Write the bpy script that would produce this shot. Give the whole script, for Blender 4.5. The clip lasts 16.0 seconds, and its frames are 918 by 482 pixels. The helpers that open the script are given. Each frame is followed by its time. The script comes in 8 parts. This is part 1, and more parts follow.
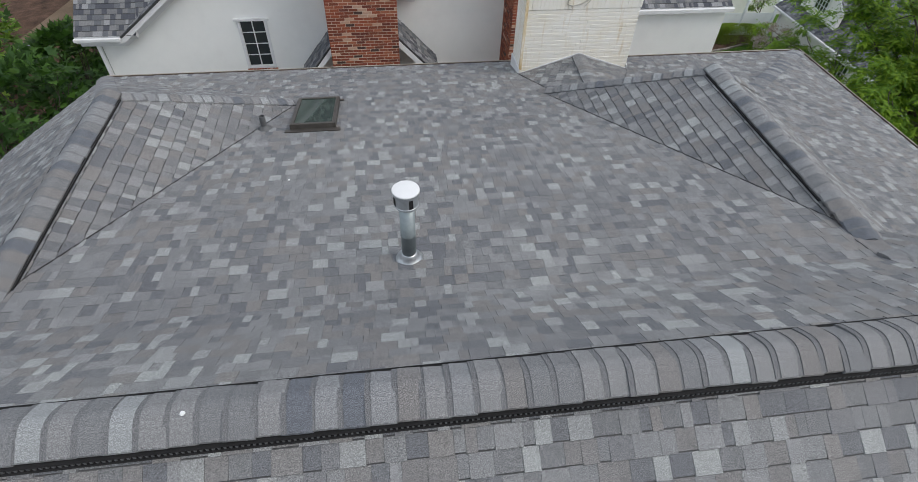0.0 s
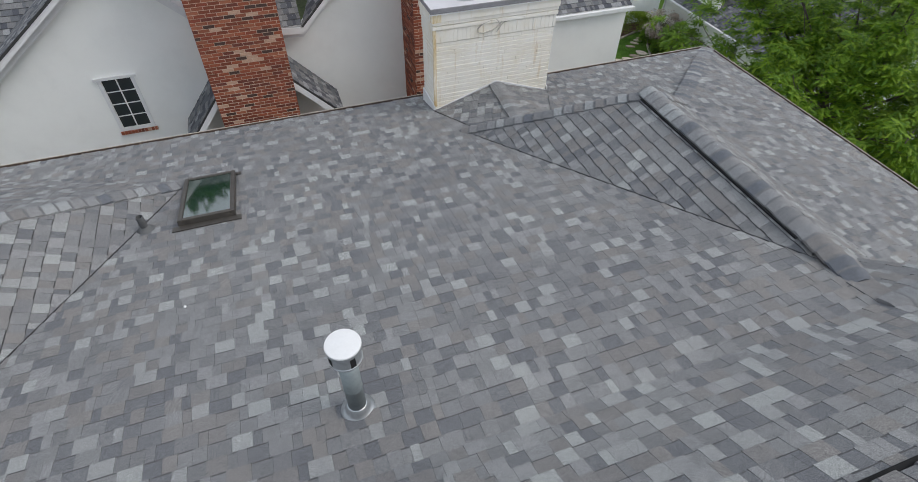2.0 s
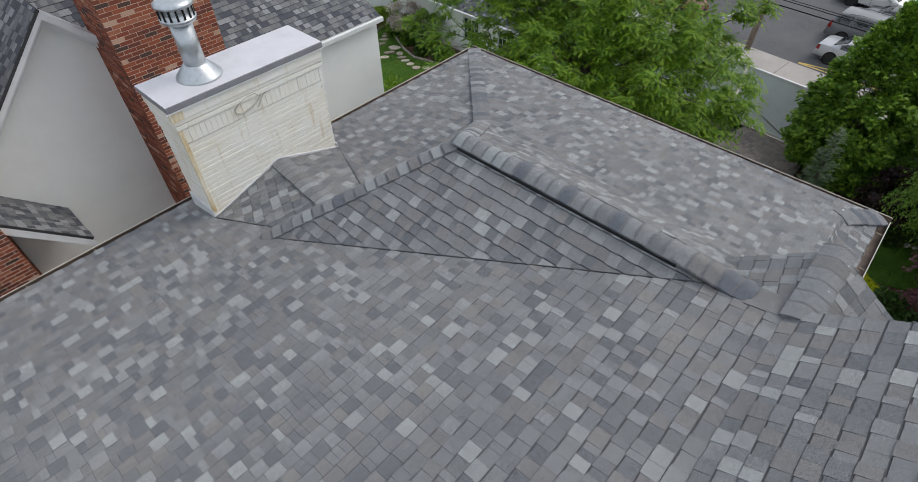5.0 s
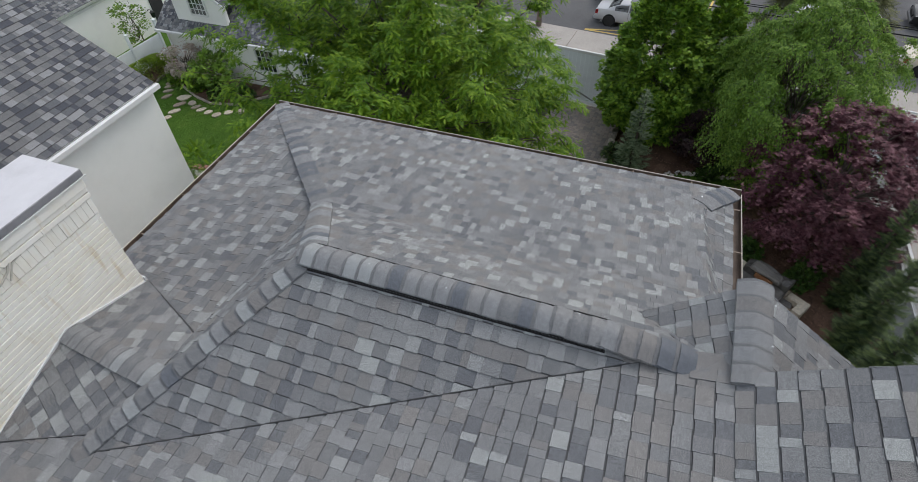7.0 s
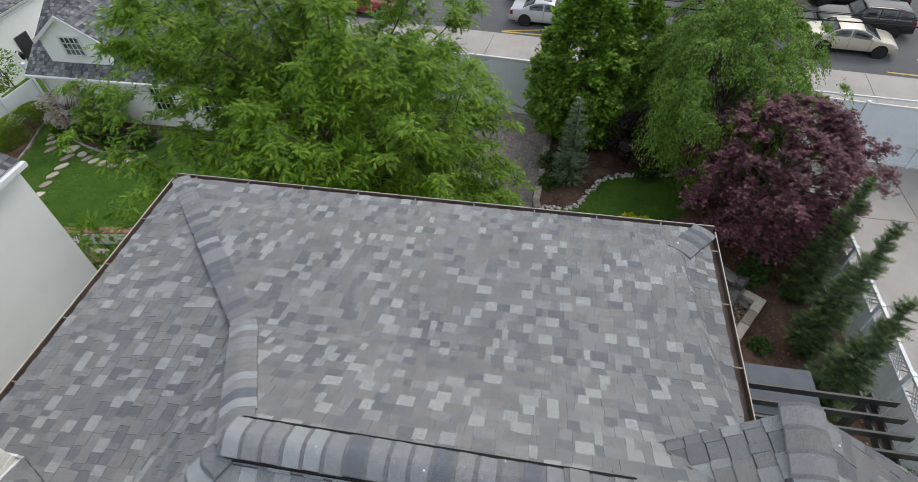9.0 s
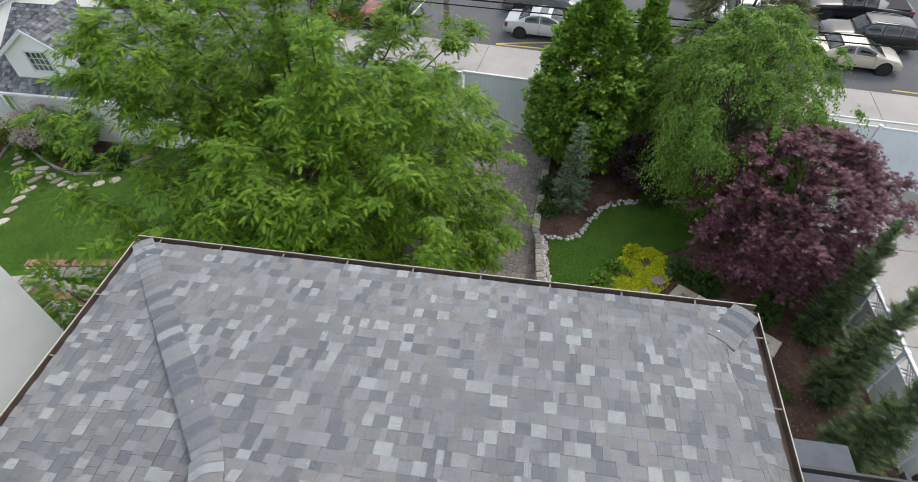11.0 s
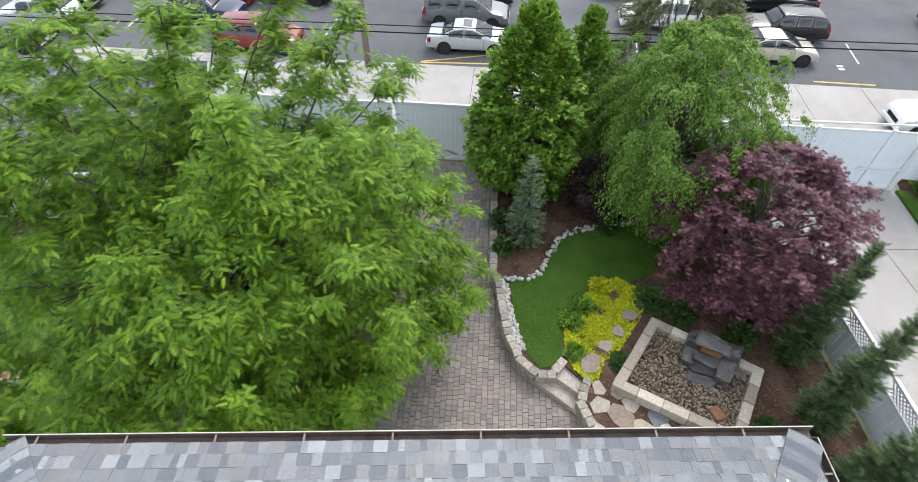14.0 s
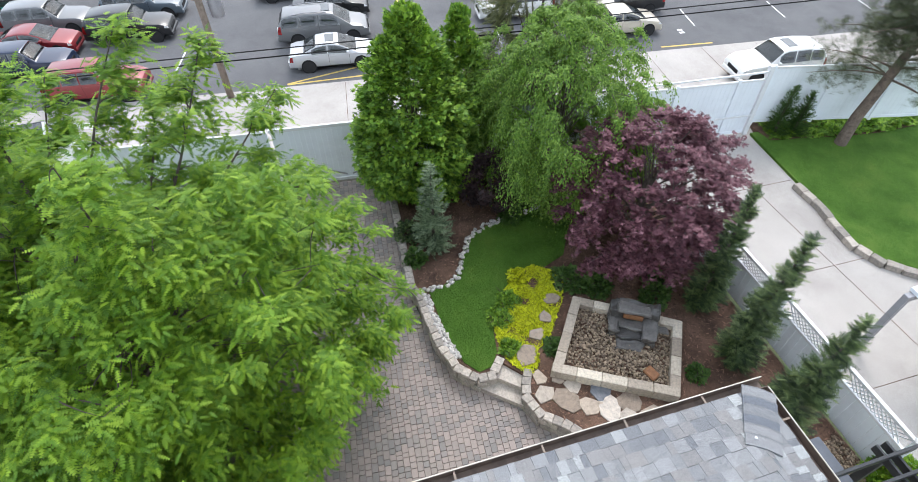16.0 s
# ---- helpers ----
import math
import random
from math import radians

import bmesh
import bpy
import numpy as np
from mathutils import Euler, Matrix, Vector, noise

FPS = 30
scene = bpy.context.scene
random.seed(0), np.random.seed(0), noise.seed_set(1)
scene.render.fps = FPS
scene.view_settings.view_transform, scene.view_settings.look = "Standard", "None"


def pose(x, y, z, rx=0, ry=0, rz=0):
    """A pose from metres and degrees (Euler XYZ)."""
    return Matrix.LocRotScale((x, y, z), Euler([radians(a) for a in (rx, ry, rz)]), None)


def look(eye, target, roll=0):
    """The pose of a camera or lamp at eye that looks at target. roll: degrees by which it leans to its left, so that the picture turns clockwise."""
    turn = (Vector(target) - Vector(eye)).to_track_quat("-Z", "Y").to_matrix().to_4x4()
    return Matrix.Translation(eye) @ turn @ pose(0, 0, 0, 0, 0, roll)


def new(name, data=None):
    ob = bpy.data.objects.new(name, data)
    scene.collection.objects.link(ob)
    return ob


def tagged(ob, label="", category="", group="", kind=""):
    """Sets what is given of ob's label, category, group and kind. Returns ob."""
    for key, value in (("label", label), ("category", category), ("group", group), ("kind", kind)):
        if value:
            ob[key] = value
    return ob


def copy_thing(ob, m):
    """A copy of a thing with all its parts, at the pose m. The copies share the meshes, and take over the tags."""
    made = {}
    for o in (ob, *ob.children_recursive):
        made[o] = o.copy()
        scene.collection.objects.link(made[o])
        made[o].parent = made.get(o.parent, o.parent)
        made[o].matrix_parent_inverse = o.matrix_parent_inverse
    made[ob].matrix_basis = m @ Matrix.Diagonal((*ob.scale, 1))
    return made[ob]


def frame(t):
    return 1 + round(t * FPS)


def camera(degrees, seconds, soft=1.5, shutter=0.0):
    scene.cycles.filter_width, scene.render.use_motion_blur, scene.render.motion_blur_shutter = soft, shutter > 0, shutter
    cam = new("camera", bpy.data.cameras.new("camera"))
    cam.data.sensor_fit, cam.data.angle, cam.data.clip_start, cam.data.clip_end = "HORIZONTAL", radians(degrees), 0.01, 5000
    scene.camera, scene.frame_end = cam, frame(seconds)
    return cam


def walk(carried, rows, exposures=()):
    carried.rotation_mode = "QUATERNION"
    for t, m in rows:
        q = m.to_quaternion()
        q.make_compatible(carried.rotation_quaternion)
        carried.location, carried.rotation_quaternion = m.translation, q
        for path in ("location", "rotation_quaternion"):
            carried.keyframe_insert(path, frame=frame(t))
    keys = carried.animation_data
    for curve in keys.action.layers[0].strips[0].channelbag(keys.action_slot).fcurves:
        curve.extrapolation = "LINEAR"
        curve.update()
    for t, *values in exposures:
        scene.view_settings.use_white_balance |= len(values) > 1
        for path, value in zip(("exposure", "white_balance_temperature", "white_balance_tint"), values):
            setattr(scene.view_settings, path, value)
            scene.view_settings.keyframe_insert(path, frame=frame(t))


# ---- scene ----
# camera: seconds, place in metres, pitch, roll, yaw in degrees
cam = camera(80.59, 16.0, 0.55)
ROWS = [
    (0, -9.627, -10.771, 13.370, -45.63, 2.20, -9.12),
    (0.5, -9.602, -10.364, 13.368, -45.69, 2.12, -10.68),
    (1, -9.589, -9.989, 13.361, -45.64, 1.88, -12.90),
    (1.5, -9.568, -9.620, 13.353, -45.55, 1.57, -16.02),
    (2, -9.521, -9.270, 13.328, -45.31, 1.04, -20.30),
    (2.5, -9.451, -8.961, 13.307, -45.13, 0.56, -25.12),
    (3, -9.360, -8.677, 13.274, -44.95, 0.05, -30.45),
    (3.5, -9.232, -8.427, 13.242, -44.84, -0.53, -35.33),
    (3.7, -9.171, -8.326, 13.240, -44.88, -0.69, -37.22),
    (5.8, -8.454, -6.975, 13.461, -46.35, -0.22, -55.02),
    (6, -8.300, -6.877, 13.446, -46.34, -0.41, -57.21),
    (6.5, -7.921, -6.634, 13.429, -46.42, -1.04, -63.32),
    (7, -7.554, -6.405, 13.399, -46.46, -1.47, -69.45),
    (7.5, -7.193, -6.195, 13.366, -46.59, -1.78, -74.79),
    (8, -6.833, -6.010, 13.356, -46.75, -1.82, -77.32),
    (8.5, -6.445, -5.861, 13.350, -46.85, -1.82, -78.51),
    (9, -6.019, -5.755, 13.346, -47.01, -1.87, -79.05),
    (9.2, -5.835, -5.720, 13.349, -47.17, -1.94, -79.13),
    (11.3, -4.387, -5.229, 13.280, -47.05, -0.51, -80.93),
    (11.5, -4.234, -5.183, 13.284, -47.09, -0.43, -80.97),
    (12, -3.841, -5.065, 13.286, -47.20, -0.15, -81.26),
    (12.5, -3.458, -4.932, 13.263, -47.34, 0.33, -81.51),
    (13, -3.057, -4.820, 13.251, -47.44, 0.47, -82.29),
    (13.5, -2.696, -4.697, 13.230, -47.44, 0.48, -86.03),
    (14, -2.392, -4.568, 13.198, -47.37, 0.36, -91.00),
    (14.5, -2.158, -4.487, 13.160, -47.25, 0.11, -95.84),
    (15, -2.028, -4.437, 13.113, -47.13, -0.02, -99.59),
    (15.5, -1.959, -4.394, 13.072, -47.01, -0.23, -102.82),
    (16, -1.921, -4.366, 13.036, -46.87, -0.36, -106.27),
]
EXPOSURES = [(0, 0.0, 6500, 10), (2, -0.04, 6500, 10), (3.5, -0.04, 6500, 10), (6.5, -0.05, 6500, 10), (9, 0.13, 6500, 10), (11.3, 0.46, 6450, 10), (12.5, 0.62, 6400, 10), (13.5, 0.82, 6350, 10), (14.5, 0.97, 6250, 10), (16, 1.06, 6200, 10)]
walk(cam, [(t, pose(x, y, z, 90 + pitch, 0, yaw) @ pose(0, 0, 0, 0, 0, roll)) for t, x, y, z, pitch, roll, yaw in ROWS], EXPOSURES)
# ---- sky and sun: bright overcast ----
world = bpy.data.worlds.new("sky")
scene.world = world
world.use_nodes = True
wn, wl = world.node_tree.nodes, world.node_tree.links
wn.clear()
sky = wn.new("ShaderNodeTexSky")
sky.sky_type, sky.sun_disc = "NISHITA", False
sky.sun_elevation, sky.sun_rotation = radians(50), radians(118)
sky.air_density, sky.dust_density, sky.ozone_density = 1.0, 6.0, 1.0
soften = wn.new("ShaderNodeMixRGB")
soften.inputs["Fac"].default_value, soften.inputs["Color2"].default_value = 0.72, (5.9, 6.4, 7.0, 1)
back = wn.new("ShaderNodeBackground")
back.inputs["Strength"].default_value = 0.15
wout = wn.new("ShaderNodeOutputWorld")
wl.new(sky.outputs["Color"], soften.inputs["Color1"])
wl.new(soften.outputs["Color"], back.inputs["Color"])
wl.new(back.outputs["Background"], wout.inputs["Surface"])
lamp = bpy.data.lights.new("sun", "SUN")
lamp.energy, lamp.angle, lamp.color = 0.95, radians(24), (1.0, 0.97, 0.93)
sun = new("sun", lamp)
sun.matrix_world = look((math.sin(radians(118)) * 12.0, math.cos(radians(118)) * 12.0, 44.3), (0, 0, 30))


# ---- materials ----
def material(name, build, rough=0.8, metal=0.0):
    m = bpy.data.materials.new(name)
    m.use_nodes = True
    t = m.node_tree
    b = t.nodes["Principled BSDF"]
    b.inputs["Roughness"].default_value, b.inputs["Metallic"].default_value = rough, metal
    build(Net(t, b))
    return m


class Net:
    """A short hand for node trees."""

    def __init__(self, tree, bsdf):
        self.t, self.b = tree, bsdf

    def add(self, kind, **values):
        n = self.t.nodes.new("ShaderNode" + kind)
        for key, value in values.items():
            n.inputs[key.replace("_", " ")].default_value = value
        return n

    def link(self, a, b):
        self.t.links.new(a, b)

    def coords(self, scale=1.0, kind="Object"):
        c, m = self.add("TexCoord"), self.add("Mapping")
        m.inputs["Scale"].default_value = (scale, scale, scale) if not isinstance(scale, tuple) else scale
        self.link(c.outputs[kind], m.inputs["Vector"])
        return m.outputs["Vector"]

    def noise(self, scale, detail=4.0, rough=0.6, vector=None):
        n = self.add("TexNoise", Scale=scale, Detail=detail, Roughness=rough)
        self.link(vector if vector is not None else self.coords(), n.inputs["Vector"])
        return n.outputs["Fac"]

    def ramp(self, fac, stops, mode="LINEAR"):
        r = self.add("ValToRGB")
        r.color_ramp.interpolation = mode
        e = r.color_ramp.elements
        while len(e) < len(stops):
            e.new(0.5)
        for el, (p, c) in zip(e, stops):
            el.position, el.color = p, (*c, 1) if len(c) == 3 else c
        self.link(fac, r.inputs["Fac"])
        return r.outputs["Color"]

    def mix(self, fac, a, b, mode="MIX"):
        m = self.add("MixRGB")
        m.blend_type = mode
        for key, value in (("Fac", fac), ("Color1", a), ("Color2", b)):
            if isinstance(value, (int, float)):
                m.inputs[key].default_value = value
            elif isinstance(value, tuple):
                m.inputs[key].default_value = (*value, 1)
            else:
                self.link(value, m.inputs[key])
        return m.outputs["Color"]

    def math(self, op, a, b=None):
        m = self.add("Math")
        m.operation = op
        for i, value in enumerate((a, b)):
            if value is None:
                continue
            if isinstance(value, (int, float)):
                m.inputs[i].default_value = value
            else:
                self.link(value, m.inputs[i])
        return m.outputs[0]

    def pick(self):
        """A number for each piece, joined or single."""
        o, g = self.add("ObjectInfo"), self.add("NewGeometry")
        return self.math("FRACT", self.math("ADD", o.outputs["Random"], g.outputs["Random Per Island"]))

    def colour(self, c):
        if isinstance(c, tuple):
            self.b.inputs["Base Color"].default_value = (*c, 1)
        else:
            self.link(c, self.b.inputs["Base Color"])

    def bump(self, height, strength=0.3, distance=0.01):
        n = self.add("Bump", Strength=strength, Distance=distance)
        self.link(height, n.inputs["Height"])
        self.link(n.outputs["Normal"], self.b.inputs["Normal"])

    def rough(self, fac, low, high):
        m = self.add("MapRange")
        m.inputs["To Min"].default_value, m.inputs["To Max"].default_value = low, high
        self.link(fac, m.inputs["Value"])
        self.link(m.outputs["Result"], self.b.inputs["Roughness"])


def plain(base, spread=0.25, scale=6.0, fine=90.0, relief=0.15, distance=0.004):
    """Paint, plaster, metal and the like: one colour with stains and grain."""
    def build(n):
        v = n.coords()
        dark, light = tuple(c * (1 - spread) for c in base), tuple(min(1, c * (1 + spread * 0.6)) for c in base)
        c = n.ramp(n.noise(scale, 6, 0.65, v), [(0.3, dark), (0.5, base), (0.72, light)])
        g = n.noise(fine, 3, 0.6, v)
        n.colour(n.mix(0.12, c, g, "OVERLAY"))
        n.bump(g, relief, distance)
    return build


def granules(n, v):
    """Mineral grit: coarse and fine specks of light and dark."""
    a, b = n.noise(150.0, 2, 0.8, v), n.noise(290.0, 2, 0.9, v)
    g = n.math("ADD", n.math("MULTIPLY", a, 0.55), n.math("MULTIPLY", b, 0.45))
    return g, n.ramp(g, [(0.38, (0.20, 0.20, 0.205)), (0.5, (0.95, 0.95, 0.95)), (0.62, (2.2, 2.2, 2.17))])


def shingle_look(tones):
    def build(n):
        c = n.ramp(n.pick(), [(k / len(tones), tone) for k, tone in enumerate(tones)], "CONSTANT")
        v = n.coords(1.0, "Object")
        g, grit = granules(n, v)
        c = n.mix(0.75, c, grit, "MULTIPLY")
        worn = n.ramp(n.noise(0.55, 5, 0.6, v), [(0.3, (0.86, 0.86, 0.87)), (0.7, (1.12, 1.11, 1.09))])
        n.colour(n.mix(1.0, c, worn, "MULTIPLY"))
        n.b.inputs["Specular IOR Level"].default_value = 0.3
        n.bump(g, 0.6, 0.004)
    return build


MAT = {}
MAT["shingle"] = material("granular_shingle", shingle_look([(0.196, 0.202, 0.209), (0.230, 0.236, 0.244), (0.190, 0.188, 0.190), (0.208, 0.214, 0.222), (0.290, 0.304, 0.307), (0.172, 0.176, 0.186), (0.258, 0.268, 0.273), (0.203, 0.199, 0.198)]), 0.93)
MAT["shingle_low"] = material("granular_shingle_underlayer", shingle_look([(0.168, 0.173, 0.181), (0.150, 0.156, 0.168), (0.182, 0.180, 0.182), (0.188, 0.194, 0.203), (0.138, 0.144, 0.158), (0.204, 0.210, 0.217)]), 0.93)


def cap_look(n):
    r = n.pick()
    c = n.ramp(r, [(0.0, (0.165, 0.170, 0.178)), (0.22, (0.205, 0.212, 0.222)), (0.42, (0.178, 0.174, 0.174)), (0.58, (0.118, 0.128, 0.148)), (0.70, (0.205, 0.208, 0.214)), (0.88, (0.262, 0.276, 0.284))], "CONSTANT")
    v = n.coords(1.0, "Object")
    g, grit = granules(n, v)
    n.colour(n.mix(0.74, c, grit, "MULTIPLY"))
    n.bump(g, 0.55, 0.004)


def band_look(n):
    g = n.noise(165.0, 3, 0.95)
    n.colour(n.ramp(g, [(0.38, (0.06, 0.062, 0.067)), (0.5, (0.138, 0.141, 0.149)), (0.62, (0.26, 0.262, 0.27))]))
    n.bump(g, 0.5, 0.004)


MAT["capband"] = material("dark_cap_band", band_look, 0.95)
MAT["cap"] = material("ridge_cap_shingle", cap_look, 0.93)


def far_shingle_look(n):
    r = n.pick()
    c = n.ramp(r, [(0.0, (0.11, 0.117, 0.13)), (0.22, (0.145, 0.148, 0.155)), (0.42, (0.065, 0.07, 0.085)), (0.66, (0.18, 0.183, 0.188)), (0.86, (0.25, 0.258, 0.268))], "CONSTANT")
    g = n.noise(120.0, 2, 0.8)
    n.colour(n.mix(0.55, c, n.ramp(g, [(0.35, (0.5, 0.5, 0.5)), (0.65, (1.5, 1.5, 1.5))]), "MULTIPLY"))
    n.bump(g, 0.4, 0.004)


MAT["slate"] = material("dark_shingle", far_shingle_look, 0.9)
# dark butts, and the shadow line painted along each tab's upper edge
MAT["edge_and_band"] = material("asphalt_edge_and_shadow_band", plain((0.085, 0.086, 0.09), 0.35, 30.0), 0.95)
MAT["deck"] = material("roof_felt", plain((0.055, 0.055, 0.058), 0.3), 0.95)
MAT["vent"] = material("black_vent_plastic", plain((0.010, 0.010, 0.011), 0.3), 0.95)
MAT["vent_comb"] = material("worn_vent_plastic", plain((0.085, 0.087, 0.092), 0.3), 0.8)
MAT["stucco"] = material("white_stucco", plain((0.87, 0.88, 0.86), 0.05, 0.9, 140.0, 0.35, 0.003), 0.92)
MAT["trim"] = material("white_trim_paint", plain((0.74, 0.75, 0.76), 0.08, 3.0, 60.0, 0.1), 0.55)
MAT["fence"] = material("white_vinyl", plain((0.80, 0.84, 0.88), 0.08, 1.2, 40.0, 0.08), 0.5)
MAT["metal"] = material("galvanised_steel", plain((0.55, 0.58, 0.60), 0.16, 14.0, 220.0, 0.1, 0.001), 0.38, 0.85)
MAT["pipe_steel"] = material("weathered_pipe_steel", plain((0.30, 0.345, 0.355), 0.2, 7.0, 160.0, 0.1, 0.001), 0.42, 0.7)
MAT["pan"] = material("metal_chase_cover", plain((0.66, 0.65, 0.68), 0.12, 2.5, 90.0, 0.06, 0.002), 0.5, 0.25)
MAT["steel_edge"] = material("grey_steel_edge", plain((0.30, 0.30, 0.32), 0.2, 5.0), 0.5, 0.3)
MAT["slatepanel"] = material("slate_grey_panel", plain((0.085, 0.095, 0.115), 0.2, 4.0), 0.7)
MAT["lead"] = material("dull_lead", plain((0.11, 0.115, 0.12), 0.25, 9.0), 0.7)
MAT["loop"] = material("grey_smudge", plain((0.50, 0.48, 0.42), 0.3, 9.0), 0.8)
MAT["bronze"] = material("brown_gutter_inside", plain((0.13, 0.095, 0.075), 0.45, 5.0, 60.0, 0.3), 0.7)
MAT["hanger"] = material("dull_brown_hanger", plain((0.22, 0.17, 0.13), 0.3, 9.0), 0.6)
MAT["lip"] = material("cream_gutter_lip", plain((0.56, 0.51, 0.44), 0.2, 6.0), 0.5)
MAT["black"] = material("black_painted_wood", plain((0.022, 0.024, 0.027), 0.3, 8.0), 0.45)
MAT["frame"] = material("bronze_aluminium", plain((0.085, 0.078, 0.07), 0.25, 8.0), 0.45, 0.4)
MAT["wood"] = material("weathered_pole_wood", plain((0.20, 0.16, 0.13), 0.35, 7.0, 50.0, 0.4), 0.9)


def stone_look(dark, light):
    def build(n):
        r = n.pick()
        v = n.coords(1.0, "Object")
        c = n.mix(r, dark, light)
        g = n.noise(14.0, 6, 0.7, v)
        n.colour(n.mix(0.75, c, n.ramp(g, [(0.28, (0.5, 0.5, 0.5)), (0.5, (1, 1, 1)), (0.72, (1.4, 1.36, 1.3))]), "MULTIPLY"))
        n.bump(g, 0.6, 0.02)
    return build


def brick_look(n):
    r = n.pick()
    c = n.ramp(r, [(0.0, (0.20, 0.056, 0.030)), (0.18, (0.30, 0.085, 0.042)), (0.38, (0.24, 0.062, 0.034)), (0.54, (0.35, 0.125, 0.070)), (0.68, (0.15, 0.044, 0.030)), (0.80, (0.27, 0.09, 0.05)), (0.87, (0.52, 0.34, 0.25)), (0.94, (0.075, 0.042, 0.034))], "CONSTANT")
    g = n.noise(60.0, 5, 0.7)
    n.colour(n.mix(0.45, c, n.ramp(g, [(0.3, (0.6, 0.6, 0.6)), (0.7, (1.35, 1.33, 1.3))]), "MULTIPLY"))
    n.bump(g, 0.5, 0.006)


MAT["brick"] = material("red_brick", brick_look, 0.9)
MAT["pinkbrick"] = material("weathered_pink_brick", stone_look((0.26, 0.12, 0.09), (0.46, 0.25, 0.20)), 0.9)
MAT["mortar"] = material("buff_mortar", plain((0.66, 0.55, 0.45), 0.2, 8.0, 90.0, 0.4), 0.95)


def painted_brick_look(n):
    v = n.coords()
    c = n.ramp(n.noise(1.8, 6, 0.65, v), [(0.30, (0.78, 0.73, 0.60)), (0.48, (0.85, 0.82, 0.74)), (0.70, (0.88, 0.87, 0.82))])
    streak = n.noise(3.0, 5, 0.7, n.coords((2.6, 2.6, 0.35)))
    c = n.mix(n.ramp(streak, [(0.55, (0, 0, 0)), (0.72, (0.55, 0.55, 0.55))]), c, (0.58, 0.43, 0.22))
    n.colour(c)
    n.bump(n.noise(45.0, 4, 0.6, v), 0.3, 0.006)


MAT["cream"] = material("cream_painted_brick", painted_brick_look, 0.75)


def rust_look(n):
    v = n.coords((3.0, 3.0, 0.8))
    n.colour(n.ramp(n.noise(2.6, 6, 0.7, v), [(0.34, (0.60, 0.44, 0.22)), (0.46, (0.74, 0.63, 0.42)), (0.58, (0.84, 0.79, 0.68))]))


MAT["rust"] = material("rust_stained_paint", rust_look, 0.85)


def paver_look(n):
    r = n.pick()
    c = n.ramp(r, [(0.0, (0.26, 0.225, 0.205)), (0.25, (0.30, 0.252, 0.227)), (0.5, (0.24, 0.215, 0.202)), (0.72, (0.31, 0.26, 0.235)), (0.88, (0.205, 0.188, 0.18))], "CONSTANT")
    v = n.coords(1.0, "Object")
    g = n.noise(45.0, 4, 0.7, v)
    n.colour(n.mix(0.5, c, n.ramp(g, [(0.3, (0.65, 0.65, 0.65)), (0.7, (1.3, 1.3, 1.3))]), "MULTIPLY"))
    n.bump(g, 0.4, 0.005)


MAT["paver"] = material("tumbled_paver", paver_look, 0.92)


MAT["limestone"] = material("pale_limestone", stone_look((0.27, 0.225, 0.18), (0.58, 0.52, 0.43)), 0.9)
MAT["flag_blue"] = material("blue_grey_flagstone", stone_look((0.13, 0.135, 0.15), (0.20, 0.21, 0.235)), 0.8)
MAT["flag_pale"] = material("pale_flagstone", stone_look((0.36, 0.31, 0.26), (0.52, 0.46, 0.40)), 0.85)
MAT["coping"] = material("grey_wall_stone", stone_look((0.25, 0.225, 0.20), (0.44, 0.39, 0.34)), 0.9)
MAT["flag"] = material("flagstone", stone_look((0.20, 0.155, 0.12), (0.40, 0.33, 0.265)), 0.85)
MAT["wetrock"] = material("wet_grey_rock", stone_look((0.045, 0.043, 0.042), (0.15, 0.142, 0.135)), 0.30)
MAT["rustrock"] = material("rusty_rock", stone_look((0.22, 0.10, 0.045), (0.34, 0.17, 0.08)), 0.7)
MAT["pebble"] = material("river_pebble", stone_look((0.075, 0.052, 0.036), (0.33, 0.255, 0.18)), 0.8)
MAT["whitestone"] = material("white_cobble", stone_look((0.32, 0.305, 0.295), (0.56, 0.53, 0.50)), 0.85)


def ground_look(stops, scale, fine, relief, distance):
    def build(n):
        v = n.coords(1.0, "Object")
        a, b = n.noise(scale, 6, 0.65, v), n.noise(fine, 4, 0.7, v)
        n.b.inputs["Specular IOR Level"].default_value = 0.2
        c = n.ramp(a, stops)
        n.colour(n.mix(0.7, c, n.ramp(b, [(0.3, (0.6, 0.6, 0.6)), (0.5, (1, 1, 1)), (0.7, (1.4, 1.4, 1.4))]), "MULTIPLY"))
        n.bump(b, relief, distance)
    return build


MAT["grass"] = material("lawn_grass", ground_look([(0.3, (0.044, 0.10, 0.012)), (0.5, (0.07, 0.145, 0.020)), (0.7, (0.11, 0.185, 0.032))], 0.8, 55.0, 0.8, 0.03), 0.95)
MAT["mulch"] = material("bark_mulch", ground_look([(0.3, (0.055, 0.035, 0.026)), (0.5, (0.115, 0.070, 0.050)), (0.7, (0.19, 0.115, 0.082))], 1.4, 26.0, 1.0, 0.04), 0.97)
MAT["asphalt"] = material("worn_asphalt", ground_look([(0.3, (0.10, 0.10, 0.105)), (0.5, (0.125, 0.125, 0.13)), (0.7, (0.15, 0.15, 0.152))], 0.35, 60.0, 0.3, 0.01), 0.93)
